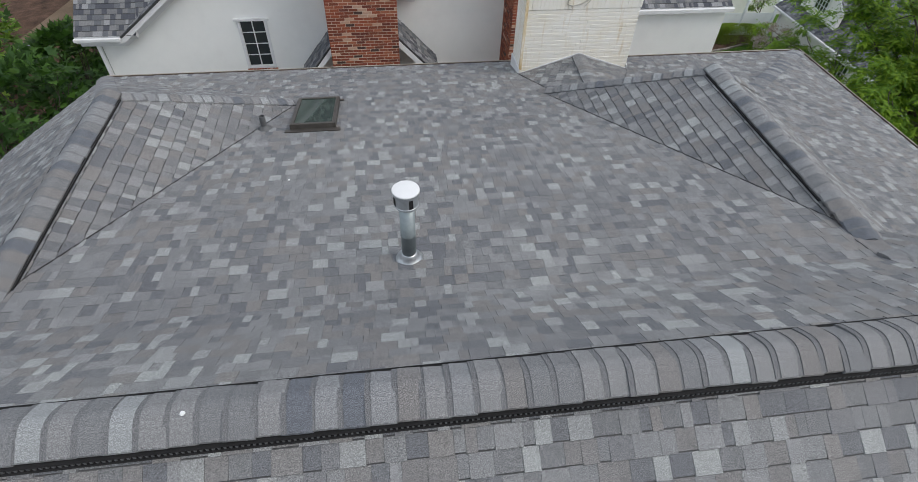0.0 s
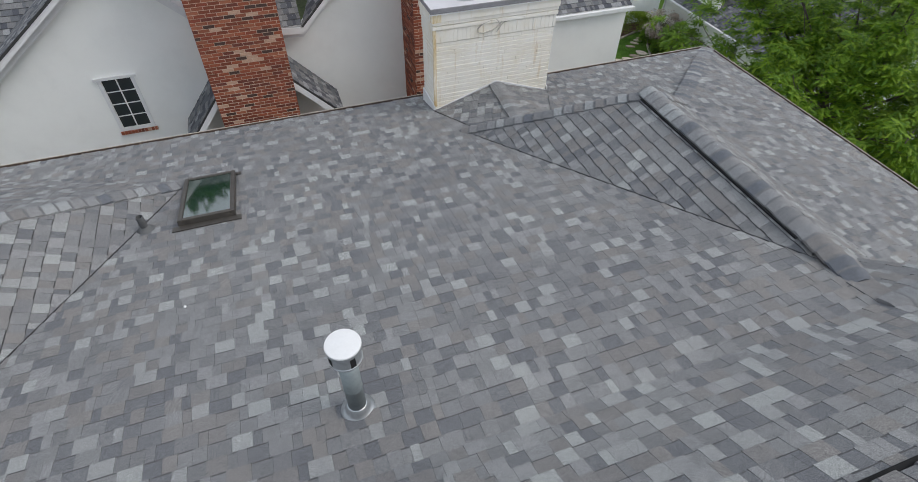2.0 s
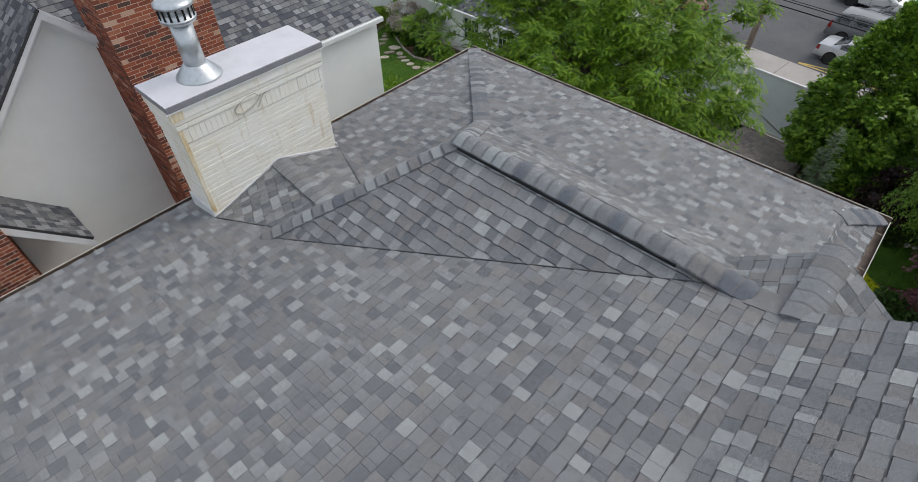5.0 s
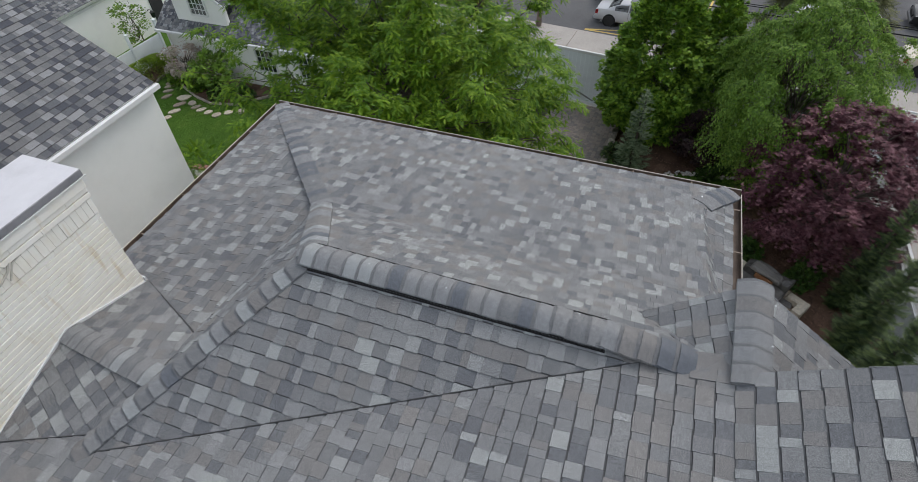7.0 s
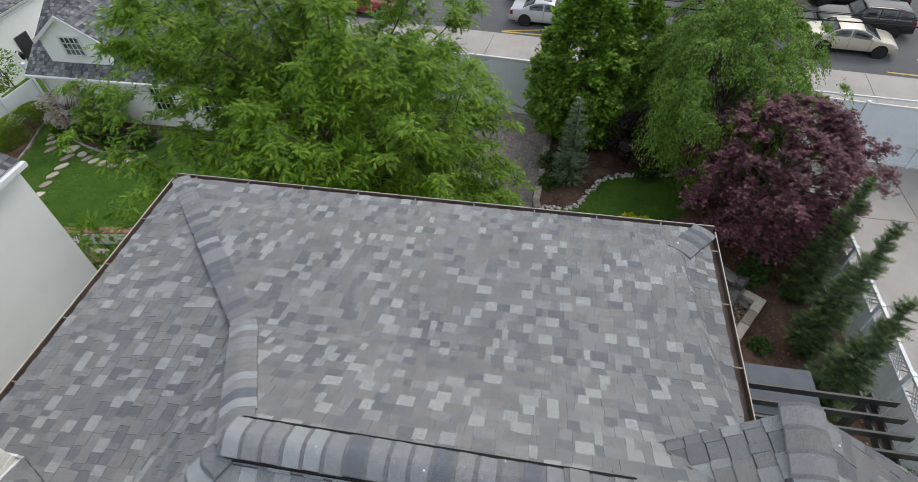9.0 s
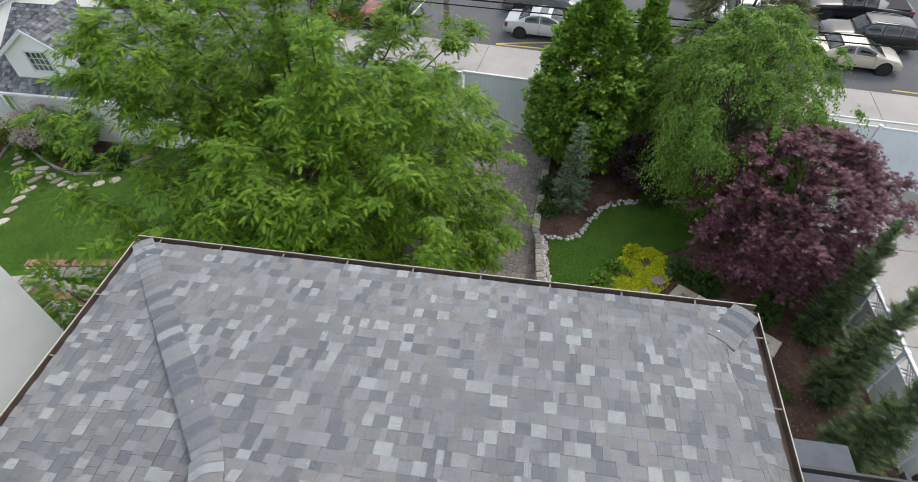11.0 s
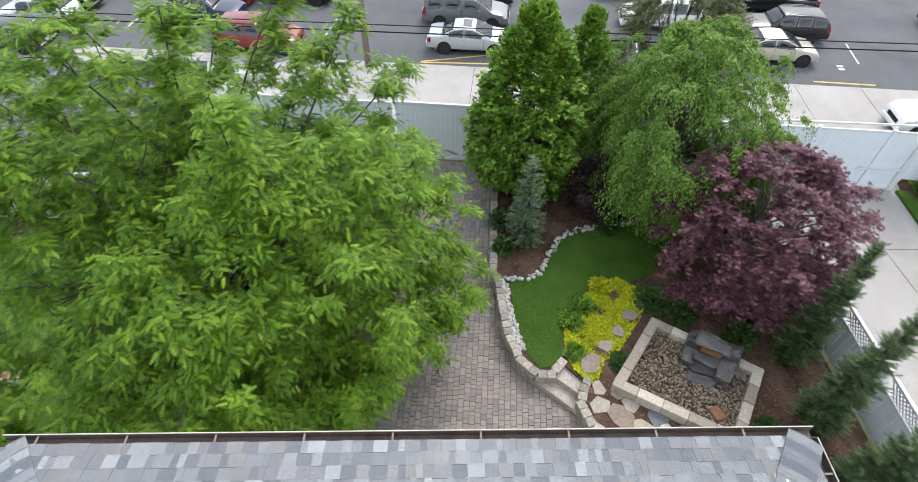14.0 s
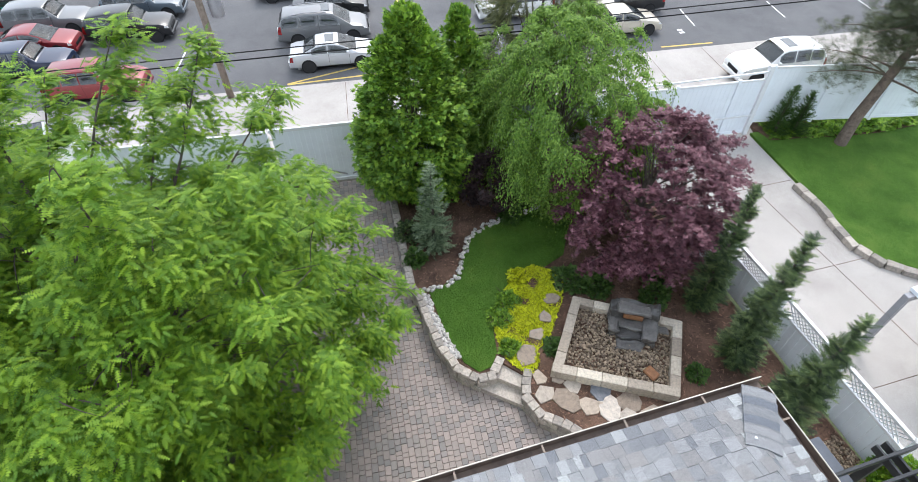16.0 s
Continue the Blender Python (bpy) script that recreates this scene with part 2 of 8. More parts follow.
MAT["concrete"] = material("pale_concrete", ground_look([(0.3, (0.33, 0.305, 0.285)), (0.5, (0.39, 0.365, 0.34)), (0.7, (0.44, 0.41, 0.385))], 0.5, 40.0, 0.2, 0.005), 0.9)
MAT["tanpath"] = material("tan_path", ground_look([(0.3, (0.17, 0.12, 0.08)), (0.5, (0.22, 0.16, 0.11)), (0.7, (0.26, 0.19, 0.14))], 0.5, 40.0, 0.2, 0.005), 0.9)
MAT["chip"] = material("bark_chip", stone_look((0.045, 0.026, 0.020), (0.25, 0.145, 0.10)), 0.95)
MAT["soil"] = material("far_ground", ground_look([(0.3, (0.05, 0.075, 0.03)), (0.6, (0.09, 0.10, 0.055)), (0.8, (0.14, 0.13, 0.10))], 0.06, 3.0, 0.3, 0.05), 0.95)
MAT["yellow"] = material("yellow_line_paint", plain((0.62, 0.45, 0.12), 0.2, 9.0), 0.8)
MAT["whiteline"] = material("white_line_paint", plain((0.62, 0.62, 0.60), 0.2, 9.0), 0.8)


def leaf_look(dark, mid, light, gloss=0.65, glow=0.22):
    def build(n):
        r = n.pick()
        c = n.ramp(r, [(0.0, dark), (0.45, mid), (1.0, light)])
        v = n.coords(1.0, "Object")
        n.colour(n.mix(0.5, c, n.ramp(n.noise(1.1, 3, 0.6, v), [(0.3, (0.72, 0.72, 0.72)), (0.7, (1.25, 1.25, 1.2))]), "MULTIPLY"))
        n.b.inputs["Roughness"].default_value = gloss
        t = n.add("BsdfTranslucent")
        n.link(n.mix(1.0, c, (1.25, 1.35, 0.8), "MULTIPLY"), t.inputs["Color"])
        m = n.add("MixShader", Fac=glow)
        n.link(n.b.outputs[0], m.inputs[1])
        n.link(t.outputs[0], m.inputs[2])
        n.link(m.outputs[0], n.t.nodes["Material Output"].inputs["Surface"])
    return build


MAT["locust"] = material("locust_leaf", leaf_look((0.062, 0.150, 0.006), (0.128, 0.248, 0.011), (0.255, 0.39, 0.022), 0.65, 0.34))
MAT["hornbeam"] = material("hornbeam_leaf", leaf_look((0.055, 0.13, 0.011), (0.125, 0.25, 0.02), (0.28, 0.43, 0.04)))
MAT["birch"] = material("birch_leaf", leaf_look((0.075, 0.15, 0.020), (0.14, 0.255, 0.032), (0.24, 0.38, 0.055), 0.65, 0.32))
MAT["maple"] = material("red_maple_leaf", leaf_look((0.056, 0.016, 0.026), (0.125, 0.040, 0.060), (0.25, 0.115, 0.145)))
MAT["spruce"] = material("spruce_needle", leaf_look((0.014, 0.036, 0.014), (0.052, 0.092, 0.032), (0.20, 0.27, 0.095), 0.6))
MAT["bluespruce"] = material("blue_spruce_needle", leaf_look((0.05, 0.09, 0.045), (0.15, 0.21, 0.12), (0.33, 0.40, 0.26), 0.6))
MAT["pine"] = material("pine_needle", leaf_look((0.032, 0.045, 0.02), (0.066, 0.084, 0.04), (0.12, 0.138, 0.07), 0.6))
MAT["conifer"] = material("olive_conifer_needle", leaf_look((0.05, 0.058, 0.018), (0.10, 0.115, 0.036), (0.18, 0.19, 0.07), 0.6))
MAT["shrub"] = material("shrub_leaf", leaf_look((0.03, 0.075, 0.012), (0.055, 0.12, 0.02), (0.10, 0.18, 0.03)))
MAT["hedge"] = material("clipped_hedge_leaf", leaf_look((0.12, 0.20, 0.016), (0.20, 0.31, 0.026), (0.32, 0.43, 0.045)))
MAT["darkgreen"] = material("dark_shade_leaf", leaf_look((0.02, 0.06, 0.008), (0.038, 0.10, 0.014), (0.075, 0.17, 0.022)))
MAT["golden"] = material("golden_creeper_leaf", leaf_look((0.22, 0.27, 0.004), (0.50, 0.53, 0.006), (0.72, 0.72, 0.015)))
MAT["blossom"] = material("pale_blossom", leaf_look((0.34, 0.26, 0.25), (0.48, 0.40, 0.38), (0.62, 0.55, 0.52)))
MAT["darkleaf"] = material("dark_red_leaf", leaf_look((0.02, 0.014, 0.016), (0.04, 0.022, 0.026), (0.07, 0.035, 0.04)))
MAT["blade"] = material("grass_blade", leaf_look((0.042, 0.112, 0.010), (0.080, 0.185, 0.018), (0.138, 0.255, 0.034), 0.6))
MAT["bark"] = material("grey_bark", ground_look([(0.3, (0.06, 0.05, 0.042)), (0.6, (0.12, 0.10, 0.085))], 6.0, 40.0, 0.9, 0.02), 0.95)
MAT["pinebark"] = material("pine_bark", ground_look([(0.3, (0.11, 0.085, 0.07)), (0.6, (0.22, 0.17, 0.14))], 6.0, 30.0, 0.9, 0.03), 0.95)
def glass_look(n):
    n.colour((0.012, 0.034, 0.022))
    n.b.inputs["Roughness"].default_value = 0.05
    n.b.inputs["IOR"].default_value = 3.1


MAT["glass"] = material("tinted_glass", glass_look, 0.05)
MAT["darkglass"] = material("dark_window_glass", lambda n: (n.colour((0.020, 0.026, 0.028)), n.rough(n.noise(2.0), 0.04, 0.10)), 0.06)
MAT["carglass"] = material("car_window_glass", lambda n: (n.colour((0.035, 0.045, 0.048)), n.rough(n.noise(2.0), 0.03, 0.08)), 0.05)
MAT["carglass"].node_tree.nodes["Principled BSDF"].inputs["IOR"].default_value = 2.1
MAT["tyre"] = material("tyre_rubber", plain((0.02, 0.02, 0.021), 0.2), 0.85)
MAT["rim"] = material("alloy_rim", plain((0.4, 0.4, 0.42), 0.1), 0.3, 0.8)
MAT["redlamp"] = material("red_lamp_glass", lambda n: n.colour((0.35, 0.015, 0.015)), 0.15)
MAT["clearlamp"] = material("clear_lamp_glass", lambda n: n.colour((0.65, 0.66, 0.66)), 0.1)


def car_paint(name, c):
    def build(n):
        n.colour(c)
        n.b.inputs["Coat Weight"].default_value = 0.6
        n.rough(n.noise(3.0, 4), 0.25, 0.38)
    return material(name, build, 0.3, 0.2)


# ---- building helpers ----
def part(name, bm, mat, parent=None, label="", smooth=False):
    """Links a bmesh as one mesh object under a thing or a part."""
    me = bpy.data.meshes.new(name)
    bm.normal_update()
    bm.to_mesh(me)
    bm.free()
    return link_mesh(name, me, mat, parent, label, smooth)


def link_mesh(name, me, mat, parent=None, label="", smooth=False):
    if mat is not None and not me.materials:
        me.materials.append(mat)
    if smooth:
        me.polygons.foreach_set("use_smooth", [True] * len(me.polygons))
    ob = new(name, me)
    if parent is not None:
        ob.parent = parent
    if label:
        ob["label"] = label
    return ob


def thing(name, label, category, at=(0, 0, 0), turn=0.0, group="", kind=""):
    ob = new(name)
    ob.location = at
    ob.rotation_euler = (0, 0, radians(turn))
    return tagged(ob, label, category, group, kind)


def box(bm, lo, hi, bevel=0.0, m=None):
    g = bmesh.ops.create_cube(bm, size=1.0)["verts"]
    c, s = [(a + b) / 2 for a, b in zip(lo, hi)], [b - a for a, b in zip(lo, hi)]
    for v in g:
        v.co = Vector((c[0] + v.co.x * s[0], c[1] + v.co.y * s[1], c[2] + v.co.z * s[2]))
    if bevel:
        es = {e for v in g for e in v.link_edges}
        r = bmesh.ops.bevel(bm, geom=list(es), offset=bevel, segments=1, affect="EDGES")
        g = list({v for f in r["faces"] for v in f.verts} | {v for v in g if v.is_valid})
    if m is not None:
        bmesh.ops.transform(bm, matrix=m, verts=g)
    return g


def boxes(*items, bevel=0.0):
    bm = bmesh.new()
    for lo, hi in items:
        box(bm, lo, hi, bevel)
    return bm


def lathe(profile, sides=24, at=(0, 0, 0), axis=None):
    """Turns a profile of (radius, height) round z."""
    bm = bmesh.new()
    rings = []
    for r, z in profile:
        rings.append([bm.verts.new((at[0] + r * math.cos(2 * math.pi * i / sides), at[1] + r * math.sin(2 * math.pi * i / sides), at[2] + z)) for i in range(sides)])
    for a, b in zip(rings, rings[1:]):
        for i in range(sides):
            j = (i + 1) % sides
            bm.faces.new((a[i], a[j], b[j], b[i]))
    if profile[0][0] > 1e-4:
        bm.faces.new(list(reversed(rings[0])))
    if profile[-1][0] > 1e-4:
        bm.faces.new(rings[-1])
    bmesh.ops.remove_doubles(bm, verts=bm.verts, dist=1e-5)
    if axis is not None:
        bmesh.ops.transform(bm, matrix=axis, verts=bm.verts)
    return bm


def prism(points, low, high):
    """An upright prism over a plan outline."""
    bm = bmesh.new()
    a = [bm.verts.new((x, y, low)) for x, y in points]
    b = [bm.verts.new((x, y, high)) for x, y in points]
    n = len(points)
    for i in range(n):
        bm.faces.new((a[i], a[(i + 1) % n], b[(i + 1) % n], b[i]))
    bm.faces.new(list(reversed(a)))
    bm.faces.new(b)
    bmesh.ops.recalc_face_normals(bm, faces=bm.faces)
    return bm


def slab(points, thick):
    """A plate of that thickness under a flat outline in space."""
    bm = bmesh.new()
    p = [Vector(q) for q in points]
    nrm = sum(((p[i] - p[0]).cross(p[i + 1] - p[0]) for i in range(1, len(p) - 1)), Vector())
    nrm.normalize()
    if nrm.z < 0:
        nrm = -nrm
    a = [bm.verts.new(q) for q in p]
    b = [bm.verts.new(q - nrm * thick) for q in p]
    n = len(p)
    bm.faces.new(a)
    bm.faces.new(list(reversed(b)))
    for i in range(n):
        bm.faces.new((a[i], b[i], b[(i + 1) % n], a[(i + 1) % n]))
    bmesh.ops.recalc_face_normals(bm, faces=bm.faces)
    return bm


def tube(points, radii, sides=7):
    """A tapered limb along a line of points, as vertices and faces."""
    pts = [Vector(p) for p in points]
    vs, fs = [], []
    side = Vector((0.3, 0.7, 0.2)).normalized()
    for k, p in enumerate(pts):
        d = (pts[min(k + 1, len(pts) - 1)] - pts[max(k - 1, 0)]).normalized()
        u = (side - d * side.dot(d)).normalized()
        w = d.cross(u)
        for i in range(sides):
            a = 2 * math.pi * i / sides
            vs.append(tuple(p + (u * math.cos(a) + w * math.sin(a)) * radii[k]))
    for k in range(len(pts) - 1):
        for i in range(sides):
            j = (i + 1) % sides
            fs.append((k * sides + i, k * sides + j, (k + 1) * sides + j, (k + 1) * sides + i))
    return vs, fs


def tubes_mesh(name, limbs, sides=7):
    vs, fs = [], []
    for points, radii in limbs:
        v, f = tube(points, radii, sides)
        o = len(vs)
        vs += v
        fs += [tuple(i + o for i in q) for q in f]
    me = bpy.data.meshes.new(name)
    me.from_pydata(vs, [], fs)
    me.polygons.foreach_set("use_smooth", [True] * len(me.polygons))
    return me


def mesh_arrays(name, v, faces):
    """A mesh from arrays: v (n, 3), faces (m, 3 or 4)."""
    me = bpy.data.meshes.new(name)
    m, k = faces.shape
    me.vertices.add(len(v))
    me.vertices.foreach_set("co", np.ascontiguousarray(v, dtype=np.float32).ravel())
    me.loops.add(m * k)
    me.loops.foreach_set("vertex_index", np.ascontiguousarray(faces, dtype=np.int32).ravel())
    me.polygons.add(m)
    me.polygons.foreach_set("loop_start", np.arange(m, dtype=np.int32) * k)
    me.update(calc_edges=True)
    return me


def scatter(name, template, faces, place, ahead, up, size):
    """Many copies of a small template (n, 3) in one mesh: x goes ahead, z up."""
    a = ahead / (np.linalg.norm(ahead, axis=1, keepdims=True) + 1e-9)
    s = np.cross(up, a)
    s /= np.linalg.norm(s, axis=1, keepdims=True) + 1e-9
    u = np.cross(a, s)
    t = np.asarray(template, dtype=float)
    v = place[:, None, :] + size[:, None, None] * (t[None, :, 0:1] * a[:, None, :] + t[None, :, 1:2] * s[:, None, :] + t[None, :, 2:3] * u[:, None, :])
    f = np.asarray(faces)[None] + (np.arange(len(place)) * len(t))[:, None, None]
    return mesh_arrays(name, v.reshape(-1, 3), f.reshape(-1, f.shape[2]))


def clip(poly, axis, limit, keep_less):
    """Cuts a flat outline at a line."""
    out = []
    for i, p in enumerate(poly):
        q = poly[(i + 1) % len(poly)]
        pi, qi = (p[axis] <= limit) == keep_less or p[axis] == limit, (q[axis] <= limit) == keep_less or q[axis] == limit
        if pi:
            out.append(p)
        if pi != qi:
            t = (limit - p[axis]) / (q[axis] - p[axis])
            out.append((p[0] + (q[0] - p[0]) * t, p[1] + (q[1] - p[1]) * t))
    return out


def area(poly):
    return abs(sum(p[0] * q[1] - q[0] * p[1] for p, q in zip(poly, poly[1:] + poly[:1]))) / 2


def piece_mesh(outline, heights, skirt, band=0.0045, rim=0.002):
    """One small plate, and which of its faces are dark: the cut butt, and a printed band along its upper edge that puts
    the shadow line under the course above into the colour.
    """
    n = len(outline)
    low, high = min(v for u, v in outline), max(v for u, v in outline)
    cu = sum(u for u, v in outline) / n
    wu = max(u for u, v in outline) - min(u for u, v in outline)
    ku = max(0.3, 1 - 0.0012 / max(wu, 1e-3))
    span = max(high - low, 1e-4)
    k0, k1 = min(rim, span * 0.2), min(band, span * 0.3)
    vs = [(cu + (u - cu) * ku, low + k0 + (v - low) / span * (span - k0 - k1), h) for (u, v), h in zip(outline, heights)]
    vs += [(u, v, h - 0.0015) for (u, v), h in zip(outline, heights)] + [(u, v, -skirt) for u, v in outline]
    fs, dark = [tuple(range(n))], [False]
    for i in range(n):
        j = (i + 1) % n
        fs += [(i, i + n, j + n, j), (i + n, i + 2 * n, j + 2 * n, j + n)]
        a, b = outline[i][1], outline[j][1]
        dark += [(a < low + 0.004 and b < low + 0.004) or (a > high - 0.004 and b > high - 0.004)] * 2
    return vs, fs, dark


# ---- the house with the shingled roof ----
rng = random.Random(7)
EXPOSED = 0.146
TAB_WIDTHS = (0.07, 0.105, 0.13, 0.15, 0.175)


def on_north(x, y):
    """A place on the broad north slope."""
    return (x, y, 7.70 - 0.232 * y)


HOUSE = thing("house", "large house under a grey multi-tone shingle roof", "house")


def basis(points):
    p = [Vector(q) for q in points]
    nrm = Vector()
    for i, q in enumerate(p):
        r = p[(i + 1) % len(p)]
        nrm += Vector(((q.y - r.y) * (q.z + r.z), (q.z - r.z) * (q.x + r.x), (q.x - r.x) * (q.y + r.y)))
    nrm.normalize()
    if nrm.z < 0:
        nrm = -nrm
    up = (Vector((0, 0, 1)) - nrm * nrm.z).normalized()
    across = up.cross(nrm)
    c = sum(p, Vector()) / len(p)
    return c, across, up, nrm


SHARED_TABS = {}


def tab_heights(outline, low, thick):
    return [0.003 + thick * max(0.0, 1 - (v - low) / EXPOSED) for u, v in outline]


def shingle_face(parent, points, mat, near=None, exposed=EXPOSED, limit=300, widths=TAB_WIDTHS, rest="shingle_field", band=0.007):
    """Lays courses of single tabs on a flat roof face; near(place) picks those that are parts of their own."""
    c, across, up, nrm = basis(points)
    m = Matrix.Translation(c) @ Matrix((across, up, nrm)).transposed().to_4x4()
    inv = m.inverted()
    flat = [(q.x, q.y) for q in (inv @ Vector(p) for p in points)]
    vmin, vmax = min(v for u, v in flat), max(v for u, v in flat)
    umin, umax = min(u for u, v in flat), max(u for u, v in flat)
    vs, fs, low_tab, made, raised = [], [], [], 0, False
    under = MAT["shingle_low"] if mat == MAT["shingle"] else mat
    rows = int((vmax - vmin) / exposed) + 1
    for i in range(rows):
        low = vmin + i * exposed
        # the raised teeth hang a little lower than those between them
        strips = [clip(clip(flat, 1, low + drop, False), 1, low + exposed * 1.01, True) for drop in (0.005, -0.004)]
        if len(strips[0]) < 3:
            continue
        u = umin - rng.random() * 0.2
        while u < umax:
            w = rng.choice(widths)
            raised = (not raised) if rng.random() < 0.82 else raised
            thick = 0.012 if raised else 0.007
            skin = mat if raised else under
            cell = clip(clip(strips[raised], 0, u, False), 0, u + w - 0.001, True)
            if len(cell) >= 3 and area(cell) > 0.0006:
                whole = len(cell) == 4 and area(cell) > 0.97 * (w - 0.002) * (exposed - 0.006)
                mid = m @ Vector((u + w / 2, low + exposed / 2, 0))
                if near is not None and whole and made < limit and near(mid):
                    key = (skin.name, w, thick)
                    if key not in SHARED_TABS:
                        o = [(-w / 2, 0.0 - exposed / 2), (w / 2 - 0.002, 0.0 - exposed / 2), (w / 2 - 0.002, exposed * 0.51), (-w / 2, exposed * 0.51)]
                        me = bpy.data.meshes.new("shingle")
                        # bare marks the cut butt and the painted shadow band
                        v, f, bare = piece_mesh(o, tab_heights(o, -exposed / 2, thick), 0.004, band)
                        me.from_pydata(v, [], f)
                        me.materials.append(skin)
                        me.materials.append(MAT["edge_and_band"])
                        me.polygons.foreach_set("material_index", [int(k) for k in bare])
                        SHARED_TABS[key] = me
                    ob = new("shingle", SHARED_TABS[key])
                    ob.parent = parent
                    ob.matrix_local = Matrix.Translation(mid) @ Matrix((across, up, nrm)).transposed().to_4x4()
                    made += 1
                else:
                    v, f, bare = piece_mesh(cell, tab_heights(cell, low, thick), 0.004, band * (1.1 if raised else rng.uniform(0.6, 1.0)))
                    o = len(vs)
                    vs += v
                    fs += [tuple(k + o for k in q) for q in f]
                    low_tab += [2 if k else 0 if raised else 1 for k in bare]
            u += w
    me = bpy.data.meshes.new(rest)
    me.from_pydata(vs, [], fs)
    me.materials.append(mat)
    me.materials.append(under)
    me.materials.append(MAT["edge_and_band"])
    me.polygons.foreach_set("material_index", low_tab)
    me.transform(m)
    field = link_mesh(rest, me, mat, parent)
    field["kind"] = "stuff"
    return field


NE, SE, NW = (-0.12, -0.02, 7.70), (-0.12, -8.23, 7.70), (-15.22, -0.02, 7.70)
KINK, TIP, TOP, END = (-3.05, -2.72, 8.40), on_north(-6.85, -2.04), (-4.62, -3.72, 9.41), (-4.62, -7.4, 9.41)
TIP_W, TOP_W, END_W = on_north(-11.15, -2.04), (-13.38, -3.72, 9.41), (-13.38, -7.6, 9.41)
FOOT, FOOT_W = on_north(-4.75, -7.05), on_north(-13.25, -7.05)
CREST = (-9.1, 10.45)
SADDLE, SADDLE_END = (-5.76, -0.92, 8.27), (-5.95, -2.40, 8.43)
ROOF_FACES = {
    "north_slope": [on_north(-0.12, -0.02), on_north(-3.05, -2.72), TIP, FOOT, on_north(-4.75, -7.71), on_north(-13.25, -7.71), FOOT_W, TIP_W, on_north(-15.22, -0.02)],
    "north_upper_slope": [on_north(-4.75, -7.69), (-4.75, *CREST), (-17.0, *CREST), on_north(-17.0, -7.69)],
    "south_slope": [(-4.75, *CREST), (-17.0, *CREST), (-17.0, -14.0, 7.02), (-4.75, -14.0, 7.02)],
    "east_wing_west_face": [TIP, TOP, END, FOOT],
    "east_upper_slope": [TOP, KINK, (-3.05, -7.75, 8.40), (-4.62, -7.75, 9.41)],
    "east_wing_north_face": [TOP, TIP, KINK],
    "east_slope": [NE, KINK, (-3.05, -7.75, 8.40), (-0.75, -7.75, 7.855), SE],
    "south_strip": [SE, (-0.75, -7.75, 7.855), (-3.5, -8.23, 7.70)],
    "south_strip_upper": [(-0.75, -7.75, 7.855), (-3.3, -7.75, 8.46), (-3.5, -8.23, 7.70)],
    "corner_north_face": [(-4.98, -7.80, 9.534), (-3.90, -7.80, 9.66), (-4.04, -6.75, 8.894), (-4.62, -7.20, 9.147), (-4.98, -7.30, 9.177)],
    "corner_south_face": [(-4.80, -7.80, 9.555), (-3.88, -7.80, 9.66), (-3.88, -13.9, 5.39), (-4.80, -13.9, 5.285)],
    "west_wing_east_face": [TIP_W, TOP_W, END_W, FOOT_W],
    "west_wing_north_face": [TOP_W, TIP_W, NW],
    "west_wing_corner_face": [TOP_W, NW, (-16.1, -2.44, 7.64)],
    "west_wing_west_face": [TOP_W, (-16.1, -2.44, 7.64), (-16.1, -9.0, 7.64), (-13.38, -9.0, 9.41)],
    "saddle_west_face": [SADDLE, SADDLE_END, (-6.60, -2.10, 8.187), (-6.98, -0.92, 7.915)],
    "saddle_east_face": [SADDLE, (-4.66, -0.92, 7.915), (-5.30, -2.32, 8.24), SADDLE_END],
}
for face_name, face in ROOF_FACES.items():
    c, across, up, nrm = basis(face)
    deck = part("roof", slab([Vector(p) - nrm * 0.006 for p in face], 0.09), MAT["deck"], HOUSE)
    near = None
    if face_name == "north_slope":
        near = lambda p: -9.6 < p.x < -7.0 and -6.6 < p.y < -3.8
    # wider on the north slopes, so the painted course shadow shows past the butts
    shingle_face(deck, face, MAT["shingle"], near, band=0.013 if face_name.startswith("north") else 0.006)


